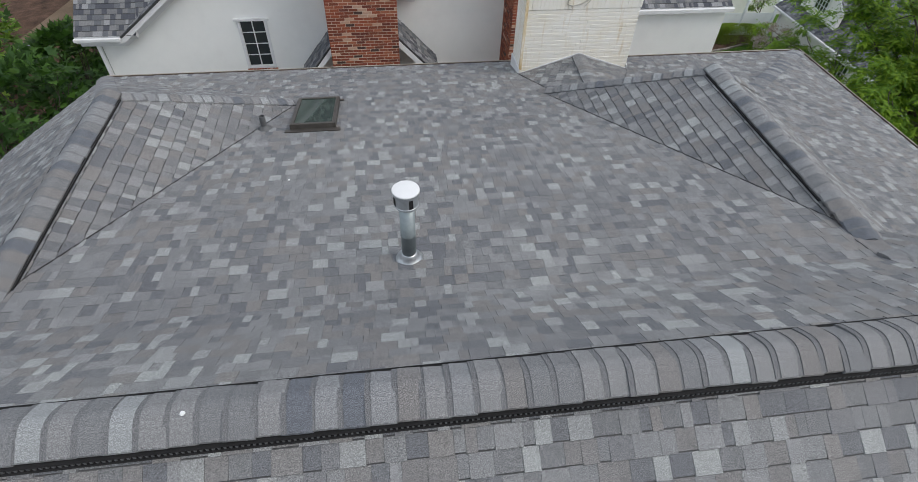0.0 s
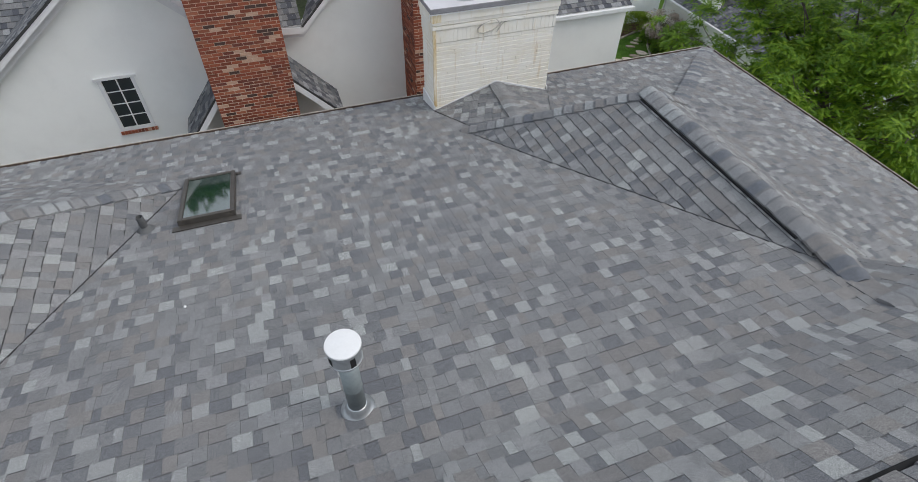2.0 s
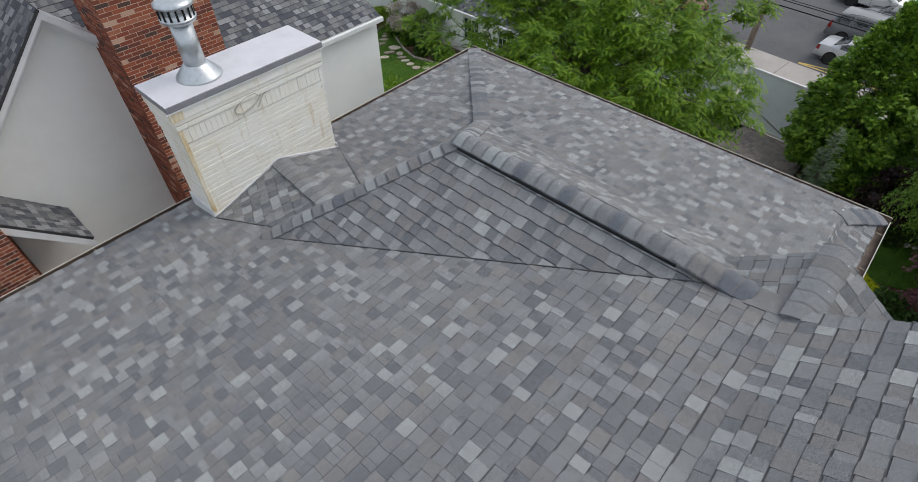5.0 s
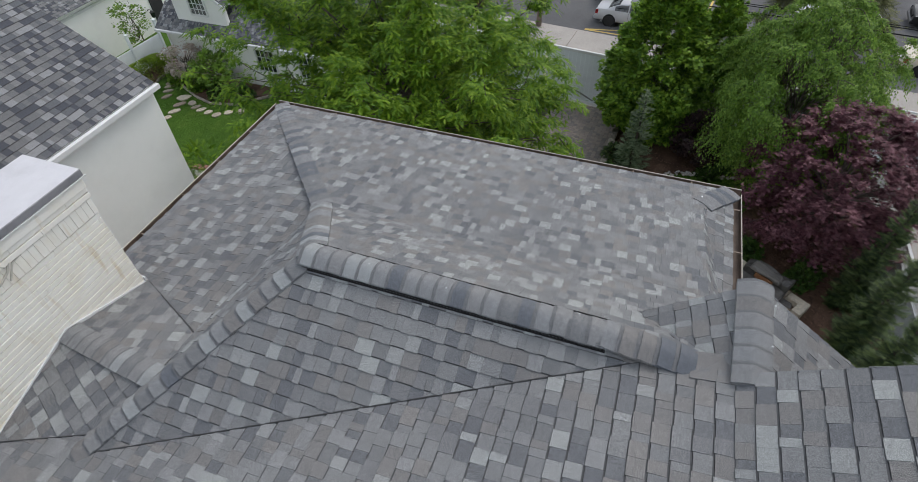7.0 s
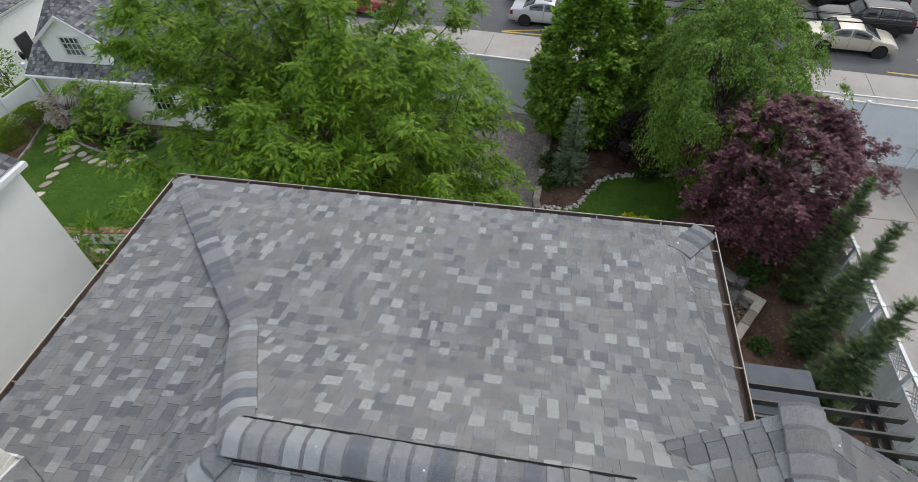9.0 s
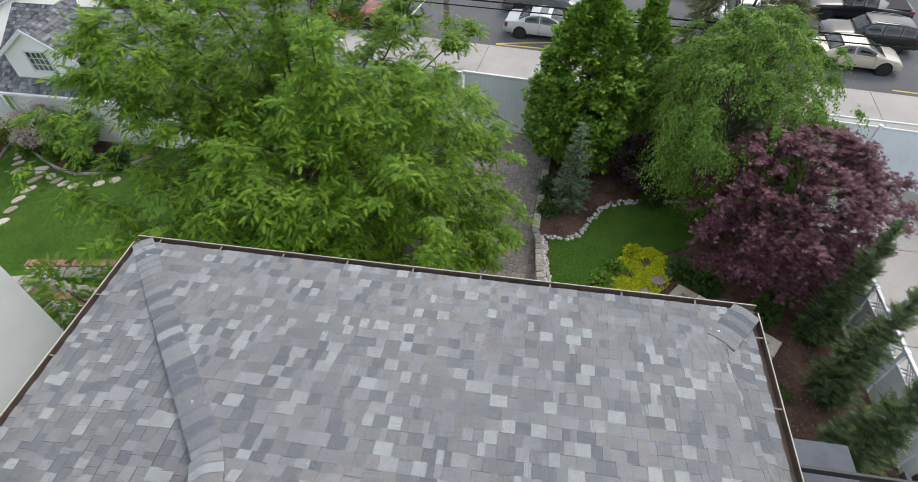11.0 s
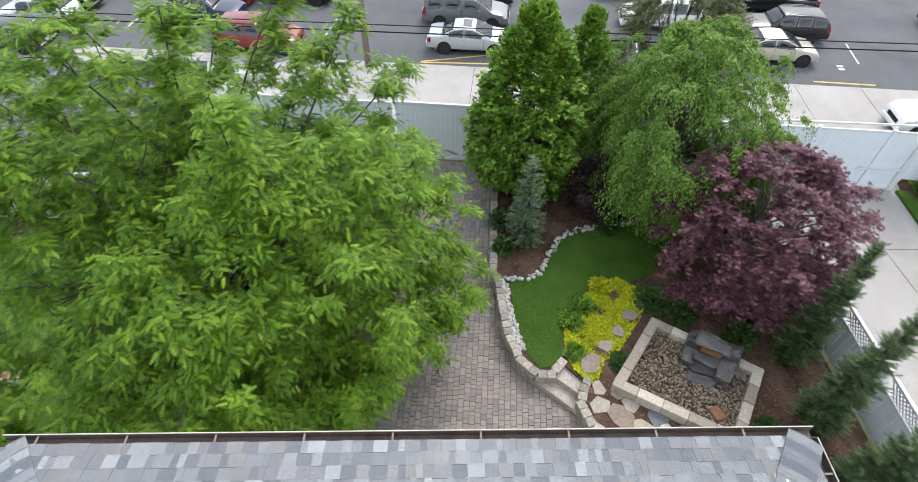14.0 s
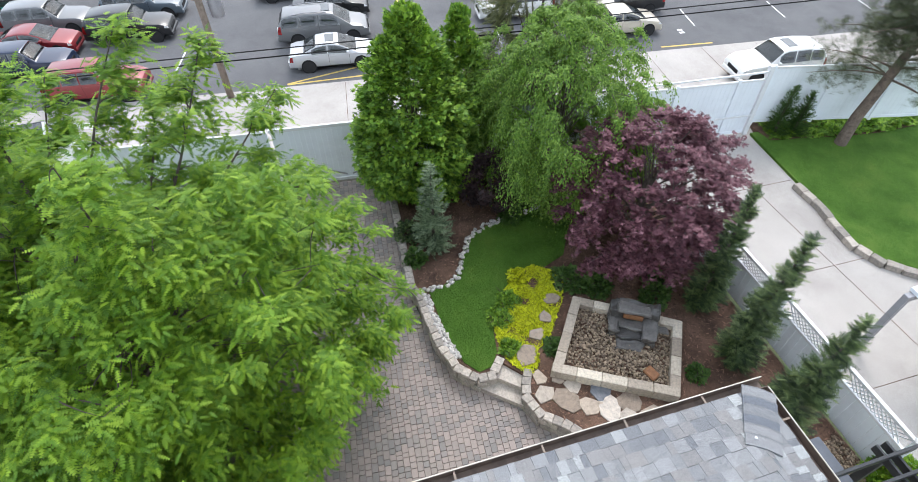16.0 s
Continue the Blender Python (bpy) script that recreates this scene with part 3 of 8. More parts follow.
def cap_mesh(name, slope_a, slope_b, half, length, lift, round_r, steps=8, band=0.036):
    """A bent ridge shingle: x along the ridge, y across; a darker, lower band lies before the raised butt."""
    ys = [half * (i / steps) for i in range(-steps, steps + 1)]

    def drop(y):
        s = slope_a if y < 0 else slope_b
        return -s * (math.sqrt(y * y + round_r * round_r) - round_r)
    def deep(y):
        return 0.015 if abs(y) > half * 0.99 else 0.08
    vs, fs, dark = [], [], []
    n = len(ys)
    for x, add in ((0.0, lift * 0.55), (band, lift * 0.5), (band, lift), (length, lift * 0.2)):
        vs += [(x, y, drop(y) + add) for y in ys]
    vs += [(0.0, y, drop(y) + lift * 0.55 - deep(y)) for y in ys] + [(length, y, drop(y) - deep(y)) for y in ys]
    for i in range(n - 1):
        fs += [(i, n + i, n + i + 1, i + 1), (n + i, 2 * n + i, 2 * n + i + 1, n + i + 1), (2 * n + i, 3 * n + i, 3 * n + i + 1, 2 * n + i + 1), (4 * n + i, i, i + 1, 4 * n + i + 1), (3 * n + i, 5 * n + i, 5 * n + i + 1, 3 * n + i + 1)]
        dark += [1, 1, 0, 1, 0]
    for e in (0, n - 1):
        fs += [(e, n + e, 2 * n + e, 3 * n + e, 5 * n + e, 4 * n + e)]
        dark += [0]
    me = bpy.data.meshes.new(name)
    me.from_pydata(vs, [], fs)
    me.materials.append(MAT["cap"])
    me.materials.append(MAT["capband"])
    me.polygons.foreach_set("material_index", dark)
    return me


def caps_along(parent, a, b, slope_a, slope_b, half=0.17, exposed=0.16, lift=0.045, rise=0.0, round_r=0.05, sag=0.0):
    """A row of ridge caps from a down or along to b."""
    a, b = Vector(a), Vector(b)
    d = b - a
    n = max(1, int(d.length / exposed))
    d.normalize()
    side = Vector((0, 0, 1)).cross(d).normalized()
    top = d.cross(side)
    me = cap_mesh("ridge_cap", slope_a, slope_b, half, exposed * 1.12, lift, round_r)
    turn = Matrix((d, side, top)).transposed().to_4x4()
    for i in range(n):
        ob = new("ridge_cap", me)
        ob.parent = parent
        t = i / max(1, n - 1)
        wob = Vector((0, 0, rise - sag * math.sin(math.pi * t) + rng.uniform(-0.004, 0.004)))
        ob.matrix_local = Matrix.Translation(a + d * (i * exposed) + wob) @ turn @ pose(0, rng.uniform(-0.006, 0.006), 0, rng.uniform(-1.2, 1.2), 0, rng.uniform(-0.8, 0.8))


RIDGE = part("ridge_vent", bmesh.new(), MAT["vent"], HOUSE, "black plastic ridge vent under the caps")


def vent_strip(a, b, side, high=0.038):
    """A louvred plastic strip along the edge of the caps."""
    a, b, side = Vector(a), Vector(b), Vector(side).normalized()
    d = (b - a).normalized()
    length = (b - a).length
    turn = Matrix.Translation(a) @ Matrix((d, side, d.cross(side))).transposed().to_4x4()
    bm = bmesh.new()
    box(bm, (0, -0.06, -0.02), (length, -0.012, high * 0.95))
    box(bm, (0, -0.02, high * 0.82), (length, 0.006, high))
    box(bm, (0, -0.02, -0.01), (length, 0.010, high * 0.2))
    vs, fs = [], []
    for k in range(int(length / 0.032)):
        x0, x1, z0, z1 = k * 0.032, k * 0.032 + 0.013, high * 0.15, high * 0.85
        o = len(vs)
        vs += [(x0, -0.012, z0), (x1, -0.012, z0), (x1, -0.012, z1), (x0, -0.012, z1), (x0, 0.004, z0), (x1, 0.004, z0), (x1, 0.004, z1), (x0, 0.004, z1)]
        fs += [tuple(o + i for i in q) for q in ((4, 7, 6, 5), (0, 4, 5, 1), (2, 6, 7, 3), (0, 3, 7, 4), (1, 5, 6, 2))]
    me = bpy.data.meshes.new("comb")
    me.from_pydata(vs, [], fs)
    me.transform(turn)
    comb = link_mesh("comb", me, MAT["vent_comb"], None)
    bmesh.ops.transform(bm, matrix=turn, verts=bm.verts)
    comb.parent = part("vent_strip", bm, MAT["vent"], RIDGE)
    comb["kind"] = "stuff"


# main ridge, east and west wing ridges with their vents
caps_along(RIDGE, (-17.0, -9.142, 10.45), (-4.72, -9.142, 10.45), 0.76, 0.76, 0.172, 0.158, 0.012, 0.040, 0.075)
vent_strip((-4.72, -9.326, 10.336), (-17.0, -9.326, 10.336), (0, -1, 0), 0.044)
vent_strip((-17.0, -8.945, 10.350), (-4.72, -8.945, 10.350), (0, 1, 0), 0.030)
for x, x_in, s in ((-4.633, -1, 1), (-13.367, 1, -1)):
    y_end = -6.68 if s > 0 else -7.6
    caps_along(RIDGE, (x, -3.64, 9.41), (x, y_end, 9.41), 0.80, 0.80, 0.152, 0.158, 0.018, 0.046, 0.07)
    for side in (-1, 1):
        a, b = (x + side * (0.152 if side == x_in else 0.170), -3.70, 9.345), (x + side * (0.152 if side == x_in else 0.170), y_end, 9.345)
        vent_strip(b if side < 0 else a, a if side < 0 else b, (side, 0, 0), 0.027)
caps_along(RIDGE, (-4.633, -6.60, 9.41), (-4.70, -7.52, 9.43), 0.58, 0.62, 0.15, 0.158, 0.032, 0.022, 0.06)
# hips
caps_along(RIDGE, TIP, TOP, 0.5, 0.75, 0.13, 0.16, 0.03, 0.02)
caps_along(RIDGE, TIP_W, TOP_W, 0.75, 0.5, 0.13, 0.16, 0.03, 0.02)
caps_along(RIDGE, NE, Vector(KINK) + (Vector(KINK) - Vector(NE)).normalized() * 0.32, 0.17, 0.17, 0.140, 0.15, 0.010, 0.004)
caps_along(RIDGE, KINK, TOP, 0.45, 0.45, 0.150, 0.15, 0.028, 0.025)
caps_along(RIDGE, NW, TOP_W, 0.4, 0.4, 0.15, 0.16, 0.022, 0.02)
caps_along(RIDGE, (-0.14, -8.21, 7.71), (-0.75, -7.75, 7.86), 0.17, 0.17, 0.17, 0.125, 0.036, 0.004)
caps_along(RIDGE, (-3.86, -7.80, 9.66), (-4.88, -7.80, 9.545), 0.64, 0.64, 0.15, 0.165, 0.03, 0.02, 0.07)
part("roof", slab([(-4.86, -7.36, 9.425), (-4.60, -7.36, 9.425), (-4.56, -7.66, 9.46), (-4.86, -7.74, 9.51)], 0.10), MAT["shingle_low"], HOUSE)
# dark gaps where two slopes meet in a valley, and along the edges of the flat hip
for a, b in ((TIP, FOOT), (TIP_W, FOOT_W), ((-6.98, -0.92, 7.915), (-6.60, -2.10, 8.187)), ((-4.66, -0.92, 7.915), (-5.30, -2.32, 8.24)), ((-4.02, -6.91, 9.015), (-4.60, -7.44, 9.39)),
             ):
    a, b = Vector(a), Vector(b)
    d = (b - a).normalized()
    s0 = Vector((0, 0, 1)).cross(d).normalized() * 0.005
    lift = Vector((0, 0, 0.017))
    part("valley_joint", slab([a - s0 + lift, b - s0 + lift, b + s0 + lift, a + s0 + lift], 0.03), MAT["deck"], HOUSE)
part("wall", prism([(-4.15, -10.8), (-3.98, -10.8), (-3.98, -7.75), (-4.15, -7.75)], 5.0, 7.3), MAT["stucco"], HOUSE)
bm = bmesh.new()
v = [bm.verts.new(p) for p in ((-3.95, -7.2, 8.6), (-3.95, -13.8, 5.0), (-3.95, -13.8, 5.40), (-3.95, -7.80, 9.57), (-3.99, -7.2, 9.18))]
bm.faces.new(v)
bmesh.ops.solidify(bm, geom=bm.faces[:], thickness=0.03)
part("gable_wall", bm, MAT["trim"], HOUSE)
caps_along(RIDGE, SADDLE, SADDLE_END, 0.35, 0.35, 0.14, 0.15, 0.02, 0.015)

# walls, soffits and gutters
for lo, hi in (((-15.1, -0.45, 0.0), (-0.45, -0.20, 7.56)), ((-0.60, -8.0, 0.0), (-0.35, -0.45, 7.56)), ((-3.6, -8.05, 0.0), (-0.60, -7.80, 7.56)),
               ((-4.25, -13.6, 0.0), (-4.00, -7.80, 5.2)), ((-16.0, -13.6, 0.0), (-4.25, -13.35, 5.2)), ((-16.0, -13.6, 5.2), (-4.85, -13.35, 7.0)), ((-4.87, -13.55, 5.0), (-4.79, -8.6, 6.95)), ((-16.25, -13.6, 0.0), (-16.0, -0.45, 7.0))):
    part("wall", boxes((lo, hi)), MAT["stucco"], HOUSE)
for pts in ([(-15.2, 0.01, 7.58), (-0.09, 0.01, 7.58), (-0.09, -0.4, 7.58), (-15.2, -0.4, 7.58)], [(-0.09, -0.4, 7.58), (-0.09, -8.26, 7.58), (-0.5, -8.26, 7.58), (-0.5, -0.4, 7.58)],
            [(-0.5, -8.26, 7.58), (-3.7, -8.26, 7.58), (-3.7, -7.9, 7.58), (-0.5, -7.9, 7.58)]):
    part("soffit", slab(pts, 0.03), MAT["trim"], HOUSE)


def gutter(a, b, out):
    """A box gutter with a rolled lip, brown inside, on hangers."""
    a, b, out = Vector(a), Vector(b), Vector(out)
    d = (b - a).normalized()
    length = (b - a).length
    turn = Matrix.Translation(a) @ Matrix((d, out, Vector((0, 0, 1)))).transposed().to_4x4()
    bm = prism([(0.0, -0.015), (0.006, -0.015), (0.006, -0.112), (0.109, -0.112), (0.109, -0.012), (0.115, -0.012), (0.115, -0.12), (0.0, -0.12)], 0.0, length)
    bmesh.ops.transform(bm, matrix=turn @ Matrix(((0, 0, 1, 0), (1, 0, 0, 0), (0, 1, 0, 0), (0, 0, 0, 1))), verts=bm.verts)
    bmesh.ops.recalc_face_normals(bm, faces=bm.faces)
    trough = part("gutter", bm, MAT["bronze"], HOUSE, "brown rain gutter with a cream lip")
    bm = bmesh.new()
    box(bm, (0, 0.109, -0.012), (length, 0.121, 0.002), 0.003)
    box(bm, (0, 0.1155, -0.118), (length, 0.119, -0.012))
    bmesh.ops.transform(bm, matrix=turn, verts=bm.verts)
    part("gutter_lip", bm, MAT["lip"], trough)
    k = 0.35
    while k < length:
        bm = bmesh.new()
        box(bm, (k, 0.0, -0.03), (k + 0.022, 0.112, -0.022))
        bmesh.ops.transform(bm, matrix=turn, verts=bm.verts)
        part("hanger", bm, MAT["hanger"], trough)
        k += 0.92


gutter((-0.125, 0.11, 7.69), (-0.125, -8.36, 7.69), (1, 0, 0))
gutter((-15.22, -0.015, 7.69), (-0.13, -0.015, 7.69), (0, 1, 0))
gutter((-0.13, -8.24, 7.69), (-3.5, -8.24, 7.69), (0, -1, 0))

# ---- painted brick chimney ----
CH = thing("chimney", "cream-painted brick chimney with rust stains and a flat metal cover", "chimney", (-5.82, -0.57, 0))
cx, cy = 1.12, 0.34
part("core", boxes(((-cx + 0.012, -cy + 0.012, 7.45), (cx - 0.012, cy - 0.012, 9.70))), MAT["cream"], CH)
COURSE = 0.0745


def long_course(parent, z, grow, bricks=True, length=0.72):
    """One course of painted bricks round the stack, each with soft edges."""
    for face in range(4):
        span, off = (cx, cy) if face % 2 == 0 else (cy, cx)
        u = -span - grow - rng.random() * length
        items = []
        while u < span + grow - 0.02:
            w = length * rng.uniform(0.95, 1.05)
            items.append((max(u, -span - grow), min(u + w - 0.0015, span + grow)))
            u += w
        bm = bmesh.new()
        for lo, hi in items:
            if hi - lo > 0.02:
                g = rng.uniform(-0.003, 0.003)
                box(bm, (lo, off - 0.02, z + 0.006), (hi, off + grow + g, z + COURSE - 0.006 if bricks else z + 0.22), 0.004)
        bmesh.ops.transform(bm, matrix=pose(0, 0, 0, 0, 0, (180, 90, 0, 270)[face]), verts=bm.verts)
        ob = part("brick_course", bm, MAT["cream"], parent)
        ob["kind"] = "stuff"


z = 7.55
while z < 9.18:
    long_course(CH, z, 0.0)
    z += COURSE
long_course(CH, z, 0.012, False, 0.078)
long_course(CH, z + 0.225, 0.03)
long_course(CH, z + 0.225 + COURSE, 0.03)
part("band", boxes(((-cx - 0.045, -cy - 0.045, 9.55), (cx + 0.045, cy + 0.045, 9.705)), bevel=0.01), MAT["cream"], CH)
part("stain", boxes(((-cx - 0.016, -cy - 0.0165, 8.0), (-cx + 0.035, -cy + 0.03, 9.54))), MAT["rust"], CH, "rust-stained corner")
part("stain", boxes(((-cx - 0.048, -cy - 0.0485, 9.552), (-cx + 0.12, -cy + 0.03, 9.70))), MAT["rust"], CH, "rust-stained corner")
COVER = part("cover", boxes(((-cx - 0.07, -cy - 0.07, 9.705), (cx + 0.07, cy + 0.07, 9.79)), bevel=0.006), MAT["steel_edge"], CH, "flat sheet-metal chase cover")
bm = bmesh.new()
peak = bm.verts.new((-0.35, 0.02, 9.815))
ring = [bm.verts.new((x, y, 9.792)) for x, y in ((-cx - 0.066, -cy - 0.066), (cx + 0.066, -cy - 0.066), (cx + 0.066, cy + 0.066), (-cx - 0.066, cy + 0.066))]
for i in range(4):
    bm.faces.new((ring[i], ring[(i + 1) % 4], peak))
part("cover_top", bm, MAT["pan"], COVER)
bm = boxes(((-cx - 0.09, -cy - 0.055, 9.69), (cx + 0.09, -cy - 0.075, 9.70)))
part("drip_edge", bm, MAT["trim"], COVER)
# the looped grey smudge on the brick, laid on as thin tubes
loop = [(-0.17 + 0.21 * math.cos(k / 9 * 2 * math.pi) + 0.05 * k / 9, -cy - 0.022, 9.36 + 0.11 * math.sin(k / 9 * 2 * math.pi + 0.5) + 0.02 * k / 9) for k in range(10)]
link_mesh("wire_loop", tubes_mesh("wire_loop", [(loop, [0.011] * 10), ([(0.0, -cy - 0.02, 9.25), (0.12, -cy - 0.02, 9.40), (0.30, -cy - 0.02, 9.44)], [0.009] * 3)], 6), MAT["loop"], CH, "grey looped smudge on the brick")
# white flashing that follows the saddle
bm = bmesh.new()
for (x0, z0), (x1, z1) in (((-1.16, 7.90), (0.06, 8.30)), ((0.06, 8.30), (1.16, 7.92))):
    v = [bm.verts.new(p) for p in ((x0, -cy - 0.018, z0 - 0.10), (x1, -cy - 0.018, z1 - 0.10), (x1, -cy - 0.018, z1 + 0.02), (x0, -cy - 0.018, z0 + 0.02),
                                   (x0, -cy + 0.01, z0 - 0.10), (x1, -cy + 0.01, z1 - 0.10), (x1, -cy + 0.01, z1 + 0.02), (x0, -cy + 0.01, z0 + 0.02))]
    for q in ((0, 1, 2, 3), (7, 6, 5, 4), (3, 2, 6, 7), (0, 3, 7, 4), (1, 5, 6, 2)):
        bm.faces.new([v[k] for k in q])
for sx in (-1, 1):
    box(bm, (sx * (cx + 0.018) - 0.012, -cy - 0.018, 7.6), (sx * (cx + 0.018) + 0.012, cy, 8.02))
part("flashing", bm, MAT["trim"], CH, "white membrane flashing at the chimney foot")
# flue with storm collar and cap
FLUE = part("flue", lathe([(0.135, 9.80), (0.135, 10.55)], 28, (-0.48, 0.02, 0)), MAT["metal"], CH, "galvanised round flue", True)
part("collar", lathe([(0.30, 9.80), (0.29, 9.82), (0.19, 9.93), (0.155, 9.97), (0.14, 9.98)], 28, (-0.48, 0.02, 0)), MAT["metal"], FLUE, "", True)
part("flue_cap", lathe([(0.15, 10.50), (0.21, 10.53), (0.22, 10.56), (0.22, 10.58), (0.205, 10.58), (0.205, 10.72), (0.235, 10.72), (0.235, 10.75), (0.18, 10.79), (0.0, 10.81)], 28, (-0.48, 0.02, 0)), MAT["metal"], FLUE, "", True)
bm = bmesh.new()
for i in range(16):
    a = 2 * math.pi * i / 16
    box(bm, (-0.012, 0.203, 10.585), (0.012, 0.212, 10.715), 0, Matrix.Translation((-0.48, 0.02, 0)) @ pose(0, 0, 0, 0, 0, math.degrees(a)))
part("flue_screen", bm, MAT["vent"], FLUE)

# ---- skylight ----
sx0, sx1, sy0, sy1 = -11.16, -10.46, -3.42, -2.12
c, across, up, nrm = basis([on_north(0, 0), on_north(1, 0), on_north(0, -1)])
SKY = new("skylight")
SKY.matrix_world = Matrix.Translation(on_north((sx0 + sx1) / 2, (sy0 + sy1) / 2)) @ Matrix((Vector((1, 0, 0)), nrm.cross(Vector((1, 0, 0))), nrm)).transposed().to_4x4()
tagged(SKY, "fixed skylight with bronze frame and green-tinted glass", "skylight")
hx, hy = 0.35, 0.66
part("curb", boxes(((-hx, -hy, -0.02), (-hx + 0.06, hy, 0.10)), ((hx - 0.06, -hy, -0.02), (hx, hy, 0.10)), ((-hx + 0.06, -hy, -0.02), (hx - 0.06, -hy + 0.06, 0.10)), ((-hx + 0.06, hy - 0.06, -0.02), (hx - 0.06, hy, 0.10)), bevel=0.006), MAT["frame"], SKY, "bronze aluminium frame")
part("flashing", boxes(((-hx - 0.07, -hy - 0.12, 0.012), (hx + 0.07, -hy, 0.022))), MAT["frame"], SKY)
part("flashing", boxes(((-hx - 0.07, hy, 0.016), (hx + 0.07, hy + 0.08, 0.024))), MAT["frame"], SKY)
part("pane", boxes(((-hx + 0.055, -hy + 0.055, 0.075), (hx - 0.055, hy - 0.055, 0.085))), MAT["glass"], SKY, "tinted glass pane")

# ---- tall vent pipe and small plumbing pipe ----
VENT = thing("vent_pipe", "tall galvanised vent pipe with a round white-topped cap", "vent pipe", on_north(-9.53, -7.08))
part("base_flange", lathe([(0.135, -0.03), (0.135, 0.02), (0.11, 0.03), (0.095, 0.07), (0.078, 0.10), (0.072, 0.11)], 28), MAT["metal"], VENT, "", True)
part("flashing_plate", boxes(((-0.2, -0.22, -0.02), (0.2, 0.2, 0.0)), bevel=0.004), MAT["steel_edge"], VENT).rotation_euler = (-0.23, 0, 0)
part("pipe", lathe([(0.071, 0.0), (0.071, 0.35), (0.074, 0.352), (0.074, 0.362), (0.071, 0.365), (0.071, 0.74)], 28), MAT["pipe_steel"], VENT, "", True)
HEAD = part("cap", lathe([(0.085, 0.72), (0.112, 0.735), (0.116, 0.75), (0.116, 0.755), (0.112, 0.76), (0.112, 0.87), (0.124, 0.875), (0.126, 0.895), (0.124, 0.905), (0.10, 0.912), (0.0, 0.918)], 32), MAT["metal"], VENT)
part("cap_top", lathe([(0.126, 0.905), (0.123, 0.914), (0.0, 0.926)], 32), MAT["trim"], HEAD, "white painted top")
for i in range(4):
    bm = bmesh.new()
    box(bm, (-0.02, 0.1115, 0.765), (0.02, 0.1145, 0.865), 0, pose(0, 0, 0, 0, 0, 90 * i + 20))
    part("louvre_slot", bm, MAT["vent"], HEAD)
PIPE = thing("plumbing_vent", "short grey plumbing vent in a rubber boot", "vent pipe", on_north(-11.56, -3.30))
part("boot", lathe([(0.11, -0.03), (0.11, 0.015), (0.08, 0.03), (0.055, 0.08)], 20), MAT["lead"], PIPE, "", True)
part("pipe", lathe([(0.045, 0.0), (0.045, 0.24), (0.036, 0.24), (0.036, 0.12), (0.0, 0.12)], 20), MAT["lead"], PIPE)

# small bits of white debris and bare nail heads on the roof
for x, y, z0 in ((-10.95, -5.17, 8.90), (-10.86, -9.21, 10.55), (-0.63, -7.73, 7.87)):
    scrap = part("debris", lathe([(0.0, 0.0), (0.016, 0.004), (0.012, 0.012), (0.0, 0.016)], 7, (x, y, z0 + 0.02)), MAT["trim"])
    tagged(scrap, "small white scrap lying on the shingles", "debris", group="scraps on the roof")
for x, y in ((-4.70, -5.2), (-4.55, -5.75), (-4.66, -4.4), (-4.60, -6.4), (-4.2, -7.9), (-4.62, -7.86)):
    part("nail", lathe([(0.007, 0.0), (0.007, 0.004), (0.0, 0.006)], 8, (x, y, (9.41 if x < -4.5 and y > -7 else 9.66) + 0.115)), MAT["metal"], RIDGE)


# ---- the neighbouring house to the north ----
NB = thing("neighbour_house", "white stucco house with red brick chimneys and dark shingle roofs", "house")
WY = 4.0
FRONT = [(-17.0, 0), (0.45, 0), (0.45, 6.95), (-4.3, 6.95), (-6.9, 9.35), (-8.7, 7.55), (-9.26, 7.5), (-9.9, 7.3), (-12.4, 9.5), (-16.2, 6.65), (-17.0, 6.65)]
bm = prism(FRONT, -WY - 0.3, -WY)
bmesh.ops.transform(bm, matrix=pose(0, 0, 0, 90), verts=bm.verts)
wall = part("wall", bm, MAT["stucco"], NB)
part("wall", boxes(((0.15, WY + 0.3, 0), (0.45, WY + 9, 6.95))), MAT["stucco"], NB)


